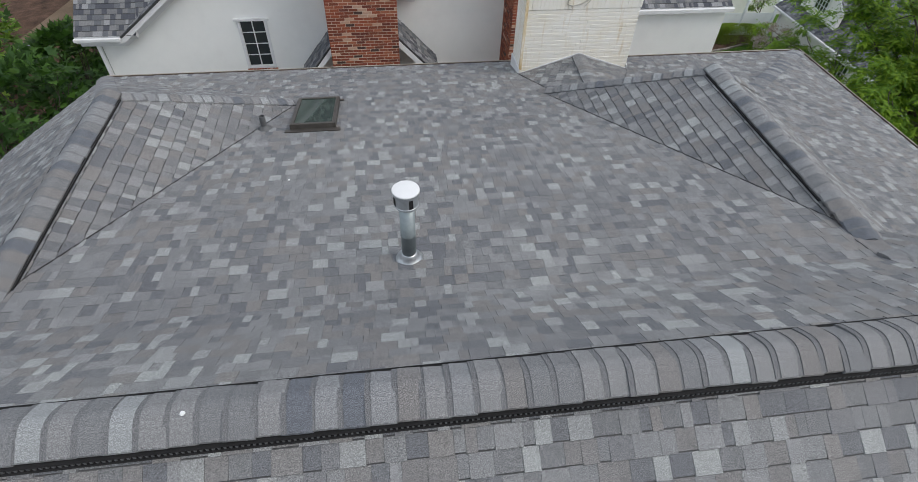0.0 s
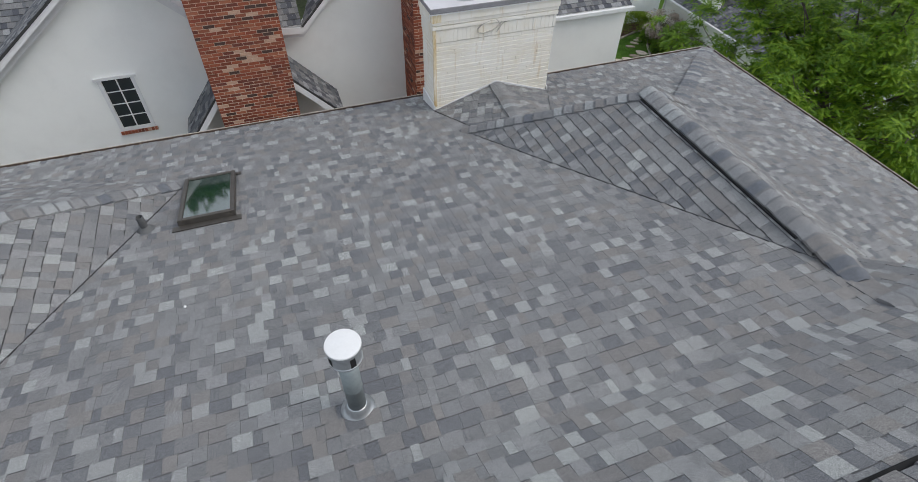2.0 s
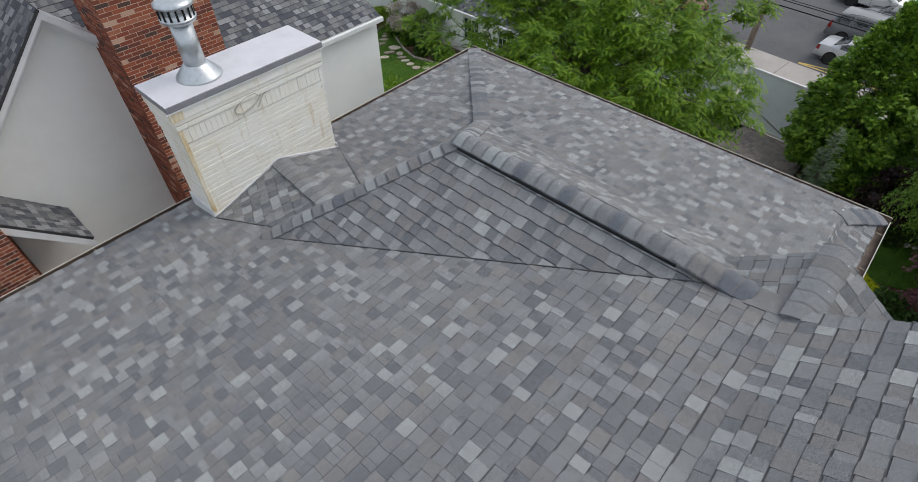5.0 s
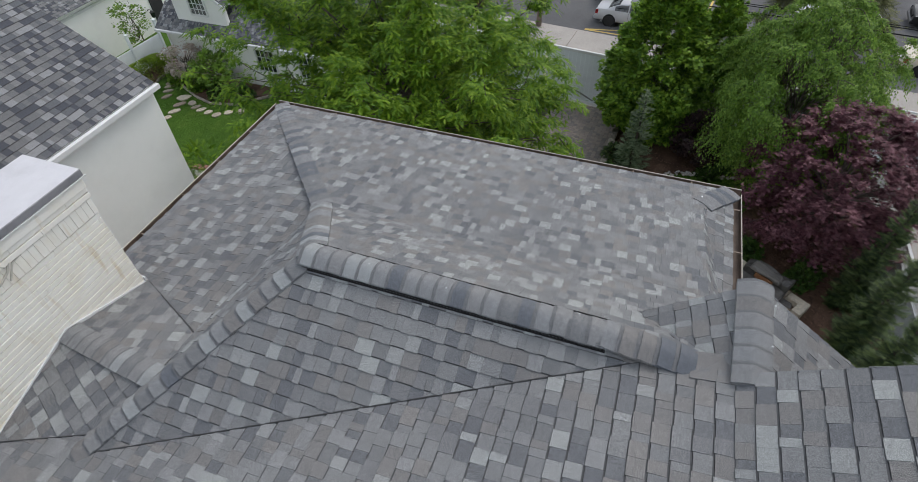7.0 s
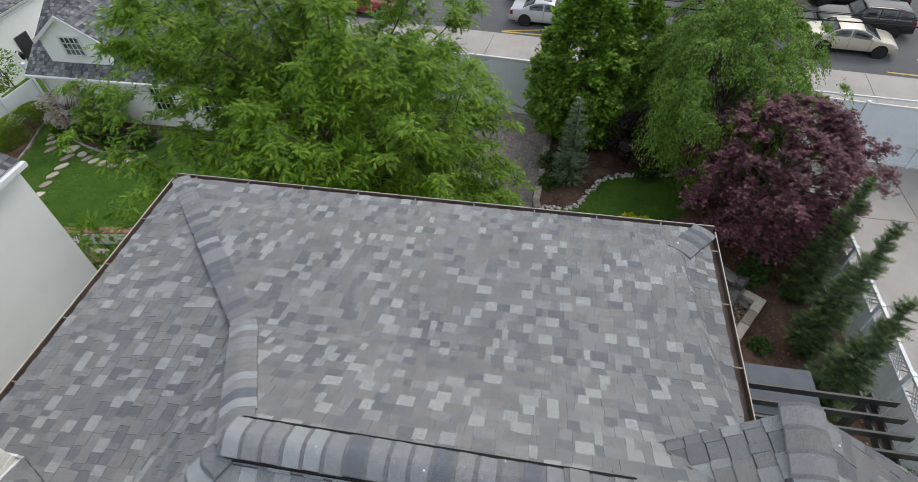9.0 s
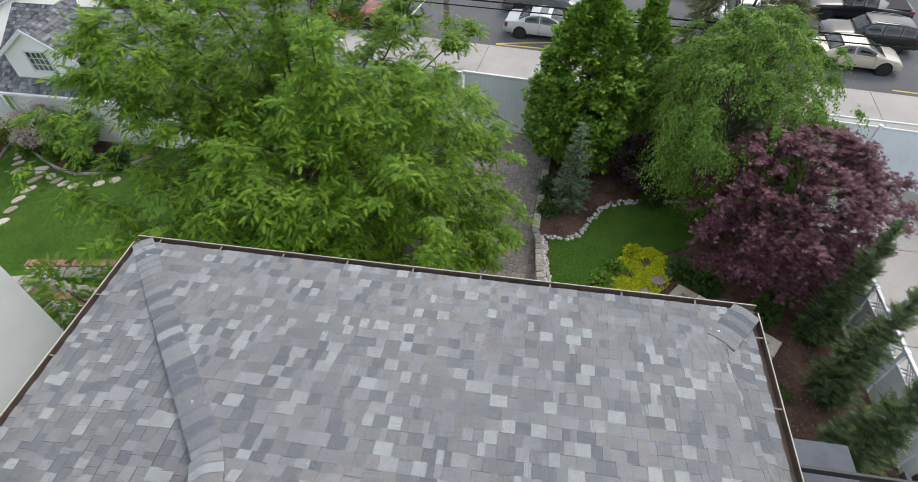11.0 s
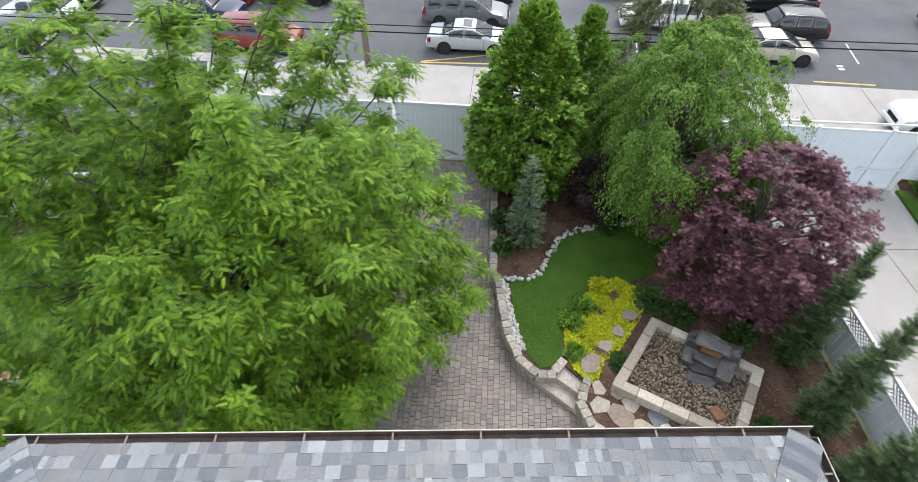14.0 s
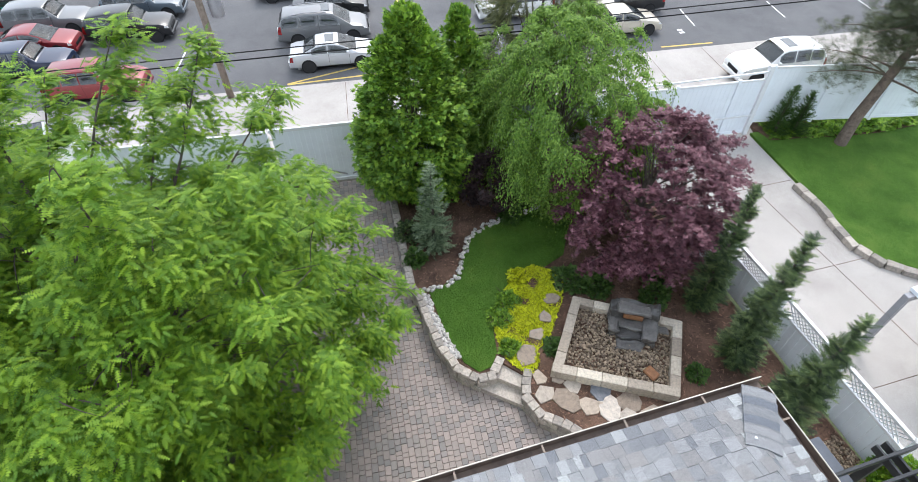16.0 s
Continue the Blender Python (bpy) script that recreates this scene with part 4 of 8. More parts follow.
def brickwork(parent, u0, u1, z0, z1, m, limit=0):
    """Brick face in running bond: x along, z up, facing -y; the first ones are parts of their own."""
    shared, made, vs, fs = {}, 0, [], []
    lay, k = z0, 0
    while lay < z1:
        u = u0 - (0.11 if k % 2 else 0.0)
        while u < u1 - 0.02:
            a, b = max(u, u0), min(u + 0.212, u1)
            if b - a > 0.03:
                w = round(b - a, 3)
                if made < limit:
                    if w not in shared:
                        shared[w] = bpy.data.meshes.new("brick")
                        bm = boxes(((-w / 2, -0.005, -0.031), (w / 2, 0.05, 0.031)), bevel=0.004)
                        bm.to_mesh(shared[w])
                        bm.free()
                        shared[w].materials.append(MAT["brick"])
                    ob = new("brick", shared[w])
                    ob.parent = parent
                    ob.matrix_local = m @ Matrix.Translation(((a + b) / 2, rng.uniform(-0.002, 0.002), lay + 0.033))
                    made += 1
                else:
                    g = rng.uniform(-0.007, -0.003)
                    o = len(vs)
                    vs += [tuple(m @ Vector(p)) for p in ((a, g, lay + 0.002), (b, g, lay + 0.002), (b, g, lay + 0.064), (a, g, lay + 0.064), (a, 0.05, lay + 0.002), (b, 0.05, lay + 0.002), (b, 0.05, lay + 0.064), (a, 0.05, lay + 0.064))]
                    fs += [tuple(i + o for i in q) for q in ((0, 1, 2, 3), (1, 5, 6, 2), (4, 0, 3, 7), (3, 2, 6, 7), (0, 4, 5, 1))]
            u += 0.222
        lay += 0.0745
        k += 1
    if vs:
        me = bpy.data.meshes.new("brickwork")
        me.from_pydata(vs, [], fs)
        link_mesh("brickwork", me, MAT["brick"], parent)["kind"] = "stuff"


def brick_stack(x0, x1, y0, y1, z0, z1, limit):
    core = part("brick_chimney", boxes(((x0 + 0.001, y0 + 0.001, 0), (x1 - 0.001, y1, z1))), MAT["mortar"], NB, "red brick chimney stack")
    brickwork(core, x0, x1, z0, z1, Matrix.Translation((0, y0, 0)), limit)
    brickwork(core, y0, y1, z0, z1, pose(x1, 0, 0, 0, 0, 90))
    brickwork(core, -y1, -y0, z0, z1, pose(x0, 0, 0, 0, 0, -90))


brick_stack(-10.96, -9.24, 2.6, WY, 4.6, 10.8, 300)
brick_stack(-6.25, -4.35, 2.9, WY, 4.6, 10.8, 0)
# sloped shoulders beside the first stack
for x0, x1, zt in ((-10.96, -11.9, 6.9), (-9.24, -8.15, 7.05)):
    face = [(x0, 2.75, zt), (x1, 2.75, zt - 1.15), (x1, WY, zt - 1.15), (x0, WY, zt)]
    sh = part("shoulder", slab(face, 0.08), MAT["deck"], NB, "small shingled chimney shoulder with white trim")
    shingle_face(sh, face, MAT["slate"], None, 0.14, 0)
    bm = bmesh.new()
    v = [bm.verts.new(p) for p in ((x0, 2.72, zt - 0.06), (x1, 2.72, zt - 1.21), (x1, 2.72, zt - 1.40), (x0, 2.72, zt - 0.25), (x0, 2.80, zt - 0.06), (x1, 2.80, zt - 1.21), (x1, 2.80, zt - 1.40), (x0, 2.80, zt - 0.25))]
    for q in ((0, 1, 2, 3), (4, 7, 6, 5), (2, 1, 5, 6), (3, 2, 6, 7)):
        bm.faces.new([v[i] for i in q])
    bmesh.ops.recalc_face_normals(bm, faces=bm.faces)
    part("shoulder_trim", bm, MAT["trim"], sh)
# window
WIN = part("window", boxes(((-13.44, WY - 0.03, 5.72), (-12.66, WY + 0.02, 5.80)), ((-13.50, WY - 0.06, 7.06), (-12.60, WY + 0.02, 7.12)), ((-13.44, WY - 0.03, 5.80), (-13.36, WY + 0.02, 7.06)), ((-12.74, WY - 0.03, 5.80), (-12.66, WY + 0.02, 7.06))), MAT["trim"], NB, "narrow white sash window with eight panes")
SILL = part("sill", boxes(((-13.46, WY - 0.04, 5.63), (-12.62, WY + 0.02, 5.70))), MAT["mortar"], WIN, "brick sill")
for k in range(11):
    part("brick", boxes(((-13.45 + k * 0.0755, WY - 0.055, 5.632), (-13.385 + k * 0.0755, WY - 0.02, 5.712)), bevel=0.003), MAT["brick"], SILL)
for i in range(2):
    for j in range(4):
        x0, z0 = -13.36 + i * 0.315, 5.80 + j * 0.315
        part("pane", boxes(((x0 + 0.012, WY - 0.006, z0 + 0.012), (x0 + 0.30, WY + 0.01, z0 + 0.303))), MAT["darkglass"], WIN)
part("glazing_bar", boxes(((-13.06, WY - 0.02, 5.80), (-13.04, WY + 0.01, 7.06)), *[((-13.36, WY - 0.018, 5.80 + 0.315 * j - 0.01), (-12.74, WY + 0.01, 5.80 + 0.315 * j + 0.01)) for j in (1, 2, 3)]), MAT["trim"], WIN)
# roofs
NB_ROOFS = {
    "east": [(0.52, WY - 0.10, 7.1), (-4.3, WY - 0.10, 7.1), (-4.3, WY + 6.0, 10.6), (0.52, WY + 6.0, 10.6)],
    "west_return": [(-17.4, 3.65, 6.90), (-15.9, 3.65, 6.90), (-15.9, 8.0, 10.16), (-17.4, 8.0, 10.16)],
    "west_back": [(-15.88, 4.02, 7.18), (-9.9, 4.02, 7.18), (-9.9, 8.0, 10.16), (-16.25, 8.0, 10.16)],
    "middle_return": [(-9.30, 3.65, 7.86), (-8.74, 3.65, 7.86), (-8.74, 7.0, 10.37), (-9.30, 7.0, 10.37)],
    "middle_back": [(-8.70, 4.36, 8.39), (-4.35, 4.36, 8.39), (-4.35, 7.0, 10.37), (-8.70, 7.0, 10.37)],
}
for nb_name, face in NB_ROOFS.items():
    deck = part("roof", slab(face, 0.15), MAT["trim"], NB)
    shingle_face(deck, [(p[0], p[1], p[2] + 0.006) for p in face], MAT["slate"], None, 0.15, 0)
part("gutter", boxes(((-4.3, WY - 0.20, 6.97), (0.56, WY - 0.10, 7.085)), bevel=0.01), MAT["trim"], NB)


def rake(points, deep, proud, thick=0.10):
    """A stepped white board along a gable's slope: points are (x, z) of its upper edge."""
    for (x0, z0), (x1, z1) in zip(points, points[1:]):
        for lo, hi, y in ((0.0, deep * 0.5, proud), (deep * 0.5, deep, proud * 0.5)):
            bm = prism([(x0, z0 - hi), (x1, z1 - hi), (x1, z1 - lo), (x0, z0 - lo)], -WY, -WY + y)
            bmesh.ops.transform(bm, matrix=pose(0, 0, 0, 90), verts=bm.verts)
            part("rake_trim", bm, MAT["trim"], NB, "white stepped cornice board")


rake([(-17.4, 6.88), (-16.25, 6.86), (-12.4, 9.75), (-9.9, 7.4)], 0.30, 0.35)
rake([(-9.30, 7.84), (-8.74, 7.80), (-6.9, 9.65), (-4.3, 7.05)], 0.30, 0.35)
for x0, z0, x1, z1 in ((-16.3, 6.88, -12.4, 9.77), (-8.76, 7.83, -6.9, 9.68)):
    face = [(x0, WY - 0.36, z0), (x1, WY - 0.36, z1), (x1, 8.0, z1)]
    deck = part("roof", slab(face, 0.05), MAT["deck"], NB)
    shingle_face(deck, face, MAT["slate"], None, 0.15, 0)
part("west_gutter", boxes(((-17.42, 3.57, 6.79), (-16.3, 3.64, 6.87)), bevel=0.008), MAT["trim"], NB)
part("downspout", boxes(((-17.08, WY - 0.13, 0.2), (-16.99, WY - 0.03, 6.6)), bevel=0.01), MAT["trim"], NB)
# low window near the corner
LOWIN = part("window", boxes(((-0.85, WY - 0.03, 2.2), (-0.05, WY + 0.02, 3.3))), MAT["trim"], NB, "white-framed side window")
for k in range(2):
    part("pane", boxes(((-0.80 + 0.37 * k, WY - 0.045, 2.27), (-0.47 + 0.37 * k, WY - 0.02, 3.24))), MAT["darkglass"], LOWIN)


# ---- ground, drive, street ----
def sheet(name, pts, z, mat, label, category, thick=0.06):
    ob = part(name, prism(pts, z - thick, z), mat)
    return tagged(ob, label, category, kind="structure")


ground = part("ground", prism([(-600, -600), (900, -600), (900, 600), (-600, 600)], -0.35, -0.30), MAT["soil"])
tagged(ground, "wide ground reaching the horizon", "ground", kind="structure")
GATE = Vector((13.9, -4.9, 0))
SU, SV = Vector((-0.109, -0.994, 0)), Vector((0.994, -0.109, 0))


def street(u, v, z=0.0):
    """A place in the street's own lines: u along the fence to the south, v across it."""
    p = GATE + SU * u + SV * v
    return (p.x, p.y, z)


def street_xy(*uv):
    return [street(u, v)[:2] for u, v in uv]


sheet("pavement", street_xy((-30, 0.05), (40, 0.05), (40, 7.0), (-30, 7.0)), 0.02, MAT["concrete"], "pale concrete apron behind the fence", "pavement")
sheet("road", street_xy((-60, 7.0), (80, 7.0), (80, 60), (-60, 60)), 0.0, MAT["asphalt"], "worn grey asphalt car park", "car park")
sheet("lawn", [(-2, 3), (14.4, -0.5), (16, 24), (-2, 24)], 0.0, MAT["grass"], "mown green lawn", "lawn")
sheet("drive", [(14.0, -15.2), (-4, -15.9), (-4, -26), (3.0, -21.5), (8.2, -20.4), (12.4, -20.9)], 0.03, MAT["concrete"], "pale concrete drive with joints", "drive")


# ---- paved drive, walls and beds ----
def smooth_line(points, step):
    """Evenly spaced places along a bent line, with headings."""
    out, carry = [], 0.0
    for a, b in zip(points, points[1:]):
        a, b = Vector(a), Vector(b)
        d = b - a
        k = carry
        while k < d.length:
            out.append((a + d.normalized() * k, math.atan2(d.y, d.x)))
            k += step
        carry = k - d.length
    return out


PAVED = [(-0.3, -8.9), (2.2, -9.0), (2.82, -8.46), (3.22, -8.02), (3.62, -7.90), (4.56, -6.82), (4.9, -6.35), (5.8, -6.04), (6.8, -5.94), (8.1, -5.72), (13.75, -6.15), (14.05, -3.3), (6.0, -1.4), (-0.3, 0.8)]


def stone_top(outline, rise, rounding=0.012, jitter=0.004):
    """A low block with chamfered upper edges over a plan outline, as vertices and faces."""
    n = len(outline)
    cx0, cy0 = sum(p[0] for p in outline) / n, sum(p[1] for p in outline) / n
    far = max(math.hypot(x - cx0, y - cy0) for x, y in outline)
    k = 1 - rounding / max(far, 1e-3)
    vs = [(x, y, -0.03) for x, y in outline] + [(x, y, rise - rounding * 0.7) for x, y in outline] + [(cx0 + (x - cx0) * k, cy0 + (y - cy0) * k, rise + rng.uniform(-jitter, jitter)) for x, y in outline]
    fs = [tuple(range(2 * n, 3 * n))]
    for i in range(n):
        j = (i + 1) % n
        fs += [(i, j, n + j, n + i), (n + i, n + j, 2 * n + j, 2 * n + i)]
    return vs, fs


def pave(parent, outline, row, sizes, mat, near, limit=300, turn=0.0):
    ca, sa = math.cos(turn), math.sin(turn)
    flat = [(x * ca + y * sa, -x * sa + y * ca) for x, y in outline]
    umin, umax = min(p[0] for p in flat), max(p[0] for p in flat)
    vmin, vmax = min(p[1] for p in flat), max(p[1] for p in flat)
    vs, fs, made, shared = [], [], 0, {}
    v = vmin
    while v < vmax:
        strip = clip(clip(flat, 1, v, False), 1, v + row - 0.008, True)
        u = umin - rng.random() * 0.2
        while u < umax and len(strip) >= 3:
            w = rng.choice(sizes)
            cell = clip(clip(strip, 0, u, False), 0, u + w - 0.008, True)
            if len(cell) >= 3 and area(cell) > 0.003:
                mid = ((u + w / 2) * ca - (v + row / 2) * sa, (u + w / 2) * sa + (v + row / 2) * ca)
                if made < limit and len(cell) == 4 and area(cell) > 0.97 * (w - 0.008) * (row - 0.008) and near(*mid):
                    if w not in shared:
                        me = bpy.data.meshes.new("paver")
                        a, b = w / 2 - 0.004, row / 2 - 0.004
                        pv, pf = stone_top([(-a, -b), (a, -b), (a, b), (-a, b)], 0.0, 0.008, 0)
                        me.from_pydata(pv, [], pf)
                        me.materials.append(mat)
                        shared[w] = me
                    ob = new("paver", shared[w])
                    ob.parent = parent
                    ob.matrix_local = Matrix.Translation((mid[0], mid[1], rng.uniform(-0.004, 0.004))) @ pose(0, 0, 0, rng.uniform(-1, 1), rng.uniform(-1, 1), math.degrees(turn) + rng.uniform(-1, 1))
                    made += 1
                else:
                    back = [(p[0] * ca - p[1] * sa, p[0] * sa + p[1] * ca) for p in cell]
                    pv, pf = stone_top(back, 0.0, 0.008)
                    o = len(vs)
                    vs += pv
                    fs += [tuple(i + o for i in q) for q in pf]
            u += w
        v += row
    me = bpy.data.meshes.new("pavers")
    me.from_pydata(vs, [], fs)
    link_mesh("pavers", me, mat, parent)["kind"] = "stuff"


DRIVEWAY = sheet("driveway", PAVED, -0.025, MAT["mulch"], "driveway of tumbled reddish-grey concrete pavers", "driveway", 0.2)
pave(DRIVEWAY, PAVED, 0.152, (0.115, 0.15, 0.15, 0.225), MAT["paver"], lambda x, y: 2.6 < x < 5.6 and -6.9 < y < -4.2, 300, -0.08)


def wall_course(name, line, step, width, z0, z1, mat, label, parent=None, gap=0.012, rough=0.03):
    """Stones set one by one along a line."""
    top = tagged(new(name), label, "stone edging") if parent is None else parent
    for p, a in smooth_line(line, step):
        w = step - gap
        bm = bmesh.new()
        g = box(bm, (-w / 2, -width / 2, z0), (w / 2, width / 2, z1), 0.018)
        for v in g:
            if v.is_valid:
                v.co += Vector((rng.uniform(-rough, rough) * 0.5, rng.uniform(-rough, rough) * 0.6, rng.uniform(-rough, rough) * 0.35))
        ob = part("stone", bm, mat, top)
        ob.location, ob.rotation_euler = (p.x, p.y, 0), (0, 0, a + rng.uniform(-0.05, 0.05))
    return top


BED = [(8.1, -5.85), (7.68, -6.02), (6.8, -6.12), (5.85, -6.14), (5.05, -6.41), (4.62, -6.80), (4.64, -7.15), (4.93, -7.46), (4.30, -8.0), (4.05, -7.9), (3.72, -7.82), (3.22, -8.01), (2.82, -8.48), (2.2, -9.0),
       (-0.3, -9.0), (-0.9, -14.55), (13.0, -14.4), (13.7, -6.25)]
bed = part("garden_bed", prism(BED, -0.1, 0.46), MAT["mulch"])
tagged(bed, "raised bed covered in dark brown bark mulch", "garden bed", kind="structure")
WALL1 = [(13.60, -6.19), (10.8, -5.98), (8.0, -5.80), (7.6, -5.94), (6.8, -5.98), (5.85, -6.08), (5.03, -6.33), (4.58, -6.75), (4.56, -7.12), (4.93, -7.46)]
WALL2 = [(4.36, -8.02), (4.10, -7.87), (3.72, -7.76), (3.22, -7.93), (2.80, -8.42), (2.15, -8.95)]
for line, tag in ((WALL1, "curved low garden wall of grey tumbled blocks"), (WALL2, "short curved garden wall beside the steps")):
    w = wall_course("garden_wall", line, 0.235, 0.23, 0.43, 0.53, MAT["coping"], tag, None, 0.008, 0.02)
    wall_course("garden_wall", line, 0.26, 0.20, 0.20, 0.42, MAT["coping"], "", w)
    wall_course("garden_wall", line, 0.28, 0.20, -0.02, 0.20, MAT["coping"], "", w)
STEPS = tagged(new("garden_steps"), "two pale exposed-aggregate steps up to the garden", "steps")
for low, z, rise in (((4.52, -6.74), 0.0, 0.17),):
    d = Vector((-0.66, -0.75)).normalized()
    q = Vector((d.y, -d.x)) * -1
    a = Vector(low)
    pts = [a, a + d * 1.5, a + d * 1.5 + q * 0.40, a + q * 0.40]
    part("step", prism([tuple(p) for p in pts], -0.05, rise), MAT["coping"], STEPS)
part("landing", prism([(4.78, -6.98), (3.79, -8.10), (4.28, -8.56), (5.2, -7.5)], 0.0, 0.36), MAT["coping"], STEPS)

LAWN = [(7.7, -6.25), (7.75, -6.6), (7.95, -7.15), (8.3, -7.4), (8.7, -7.57), (9.47, -8.0), (9.74, -8.69), (9.92, -9.77), (10.06, -10.77), (9.2, -11.4), (7.9, -10.6), (7.5, -9.6), (7.55, -8.9), (7.0, -8.3), (5.93, -7.62), (5.2, -7.48),
        (4.82, -7.20), (4.76, -6.85), (5.15, -6.55), (6.0, -6.36), (6.8, -6.30)]
lawn2 = part("garden_lawn", prism(LAWN, 0.40, 0.485), MAT["grass"])
tagged(lawn2, "small kidney-shaped lawn of mown grass", "lawn", kind="structure")


def inside(poly, x, y):
    hit = False
    for (x0, y0), (x1, y1) in zip(poly, poly[1:] + poly[:1]):
        if (y0 > y) != (y1 > y) and x < (x1 - x0) * (y - y0) / (y1 - y0) + x0:
            hit = not hit
    return hit


def spots(poly, n, seed):
    r = random.Random(seed)
    xs, ys = [p[0] for p in poly], [p[1] for p in poly]
    out = []
    while len(out) < n:
        x, y = r.uniform(min(xs), max(xs)), r.uniform(min(ys), max(ys))
        if inside(poly, x, y):
            out.append((x, y))
    return out


def blades(name, poly, z, n, size, seed, mat="blade"):
    r = np.random.RandomState(seed)
    p = np.array([(x, y, z) for x, y in spots(poly, n, seed)])
    up = np.column_stack([r.normal(0, 0.45, n), r.normal(0, 0.45, n), np.ones(n)])
    side = r.normal(0, 1, (n, 3))
    me = scatter(name, [(0, -0.10, 0), (0, 0.10, 0), (1, 0, 0)], [(0, 1, 2)], p, up, side, r.uniform(0.6, 1.3, n) * size)
    return link_mesh(name, me, MAT[mat])


tagged(blades("grass", LAWN, 0.48, 26000, 0.055, 3), "short green grass blades on the garden lawn", "grass", kind="stuff")

# ---- stones, pebbles and boulders ----
def rock_mesh(name, seed, detail=2, squash=(1, 1, 0.6), rough=0.22):
    bm = bmesh.new()
    bmesh.ops.create_icosphere(bm, subdivisions=detail, radius=1.0)
    for v in bm.verts:
        n = noise.noise(v.co * 1.3 + Vector((seed * 3.1, seed, 0))) * rough * 1.6 + noise.noise(v.co * 3.2 + Vector((0, seed * 2.2, 5))) * rough * 0.7
        v.co = Vector((v.co.x * squash[0], v.co.y * squash[1], v.co.z * squash[2])) * (1 + n)
    me = bpy.data.meshes.new(name)
    bm.to_mesh(me)
    bm.free()
    return me


def pebbles(name, places, low, high, mat, label, category, seed):
    """Loose stones in one mesh."""
    r = np.random.RandomState(seed)
    base = rock_mesh("tmp", seed, 1, (1, 0.8, 0.6), 0.3)
    v = np.array([q.co[:] for q in base.vertices])
    f = np.array([tuple(q.vertices) for q in base.polygons])
    n = len(places)
    a = np.column_stack([r.normal(0, 1, n), r.normal(0, 1, n), r.normal(0, 0.15, n)])
    me = scatter(name, v, f, np.array(places), a, np.tile((0.02, 0.01, 1.0), (n, 1)), r.uniform(low, high, n))
    bpy.data.meshes.remove(base)
    return tagged(link_mesh(name, me, mat), label, category, kind="stuff")


EDGE = [(7.72, -6.12), (7.72, -6.6), (7.95, -7.18), (8.35, -7.45), (8.75, -7.60), (9.47, -8.02), (9.78, -8.69), (9.96, -9.77), (10.1, -10.77)]
loose = []
for p, a in smooth_line(EDGE, 0.10):
    loose += [(p.x + rng.uniform(-0.09, 0.09), p.y + rng.uniform(-0.09, 0.09), 0.50) for _ in range(2)]
for p, a in smooth_line([(7.7, -6.10), (6.8, -6.17), (5.9, -6.27), (5.3, -6.45)], 0.06):
    loose += [(p.x, p.y + rng.uniform(-0.09, 0.09), 0.49) for _ in range(3)]
pebbles("edging_cobbles", loose, 0.05, 0.10, MAT["whitestone"], "row of rounded white cobbles edging the lawn", "cobbles", 5)

RIM = [(6.14, -10.08), (4.11, -8.55), (2.55, -11.27), (4.49, -12.55)]
POND = tagged(new("water_feature"), "square gravel basin with a pale stone rim", "water feature")
inner = part("basin_floor", prism([(5.95, -10.09), (4.12, -8.78), (2.66, -11.2), (4.44, -12.36)], 0.40, 0.56), MAT["mulch"], POND)
for a, b in zip(RIM, RIM[1:] + RIM[:1]):
    a, b = Vector(a), Vector(b)
    d = (b - a)
    n = max(3, round(d.length / 0.62))
    side = Vector((d.y, -d.x)).normalized()
    if side.dot(Vector((4.3, -10.6)) - a) < 0:
        side = -side
    for i in range(n):
        p = a + d * ((i + 0.5) / n)
        bm = bmesh.new()
        g = box(bm, (-d.length / n / 2 + 0.005, -0.13, 0.40), (d.length / n / 2 - 0.005, 0.13, 0.78 + rng.uniform(-0.01, 0.01)), 0.012)
        ob = part("rim_stone", bm, MAT["limestone"], POND)
        ob.location = (p.x + side.x * 0.12, p.y + side.y * 0.12, 0)
        ob.rotation_euler = (0, 0, math.atan2(d.y, d.x) + rng.uniform(-0.01, 0.01))
IN = [(5.9, -10.12), (4.15, -8.85), (2.75, -11.15), (4.40, -12.3)]
pebbles("river_gravel", [(x, y, 0.57 + rng.uniform(0, 0.05)) for x, y in spots(IN, 3200, 11)], 0.02, 0.052, MAT["pebble"], "brown and tan river pebbles filling the basin", "gravel", 7)
FOUNT = tagged(new("rock_fountain"), "stacked wet grey slab rocks over the gravel basin", "fountain")
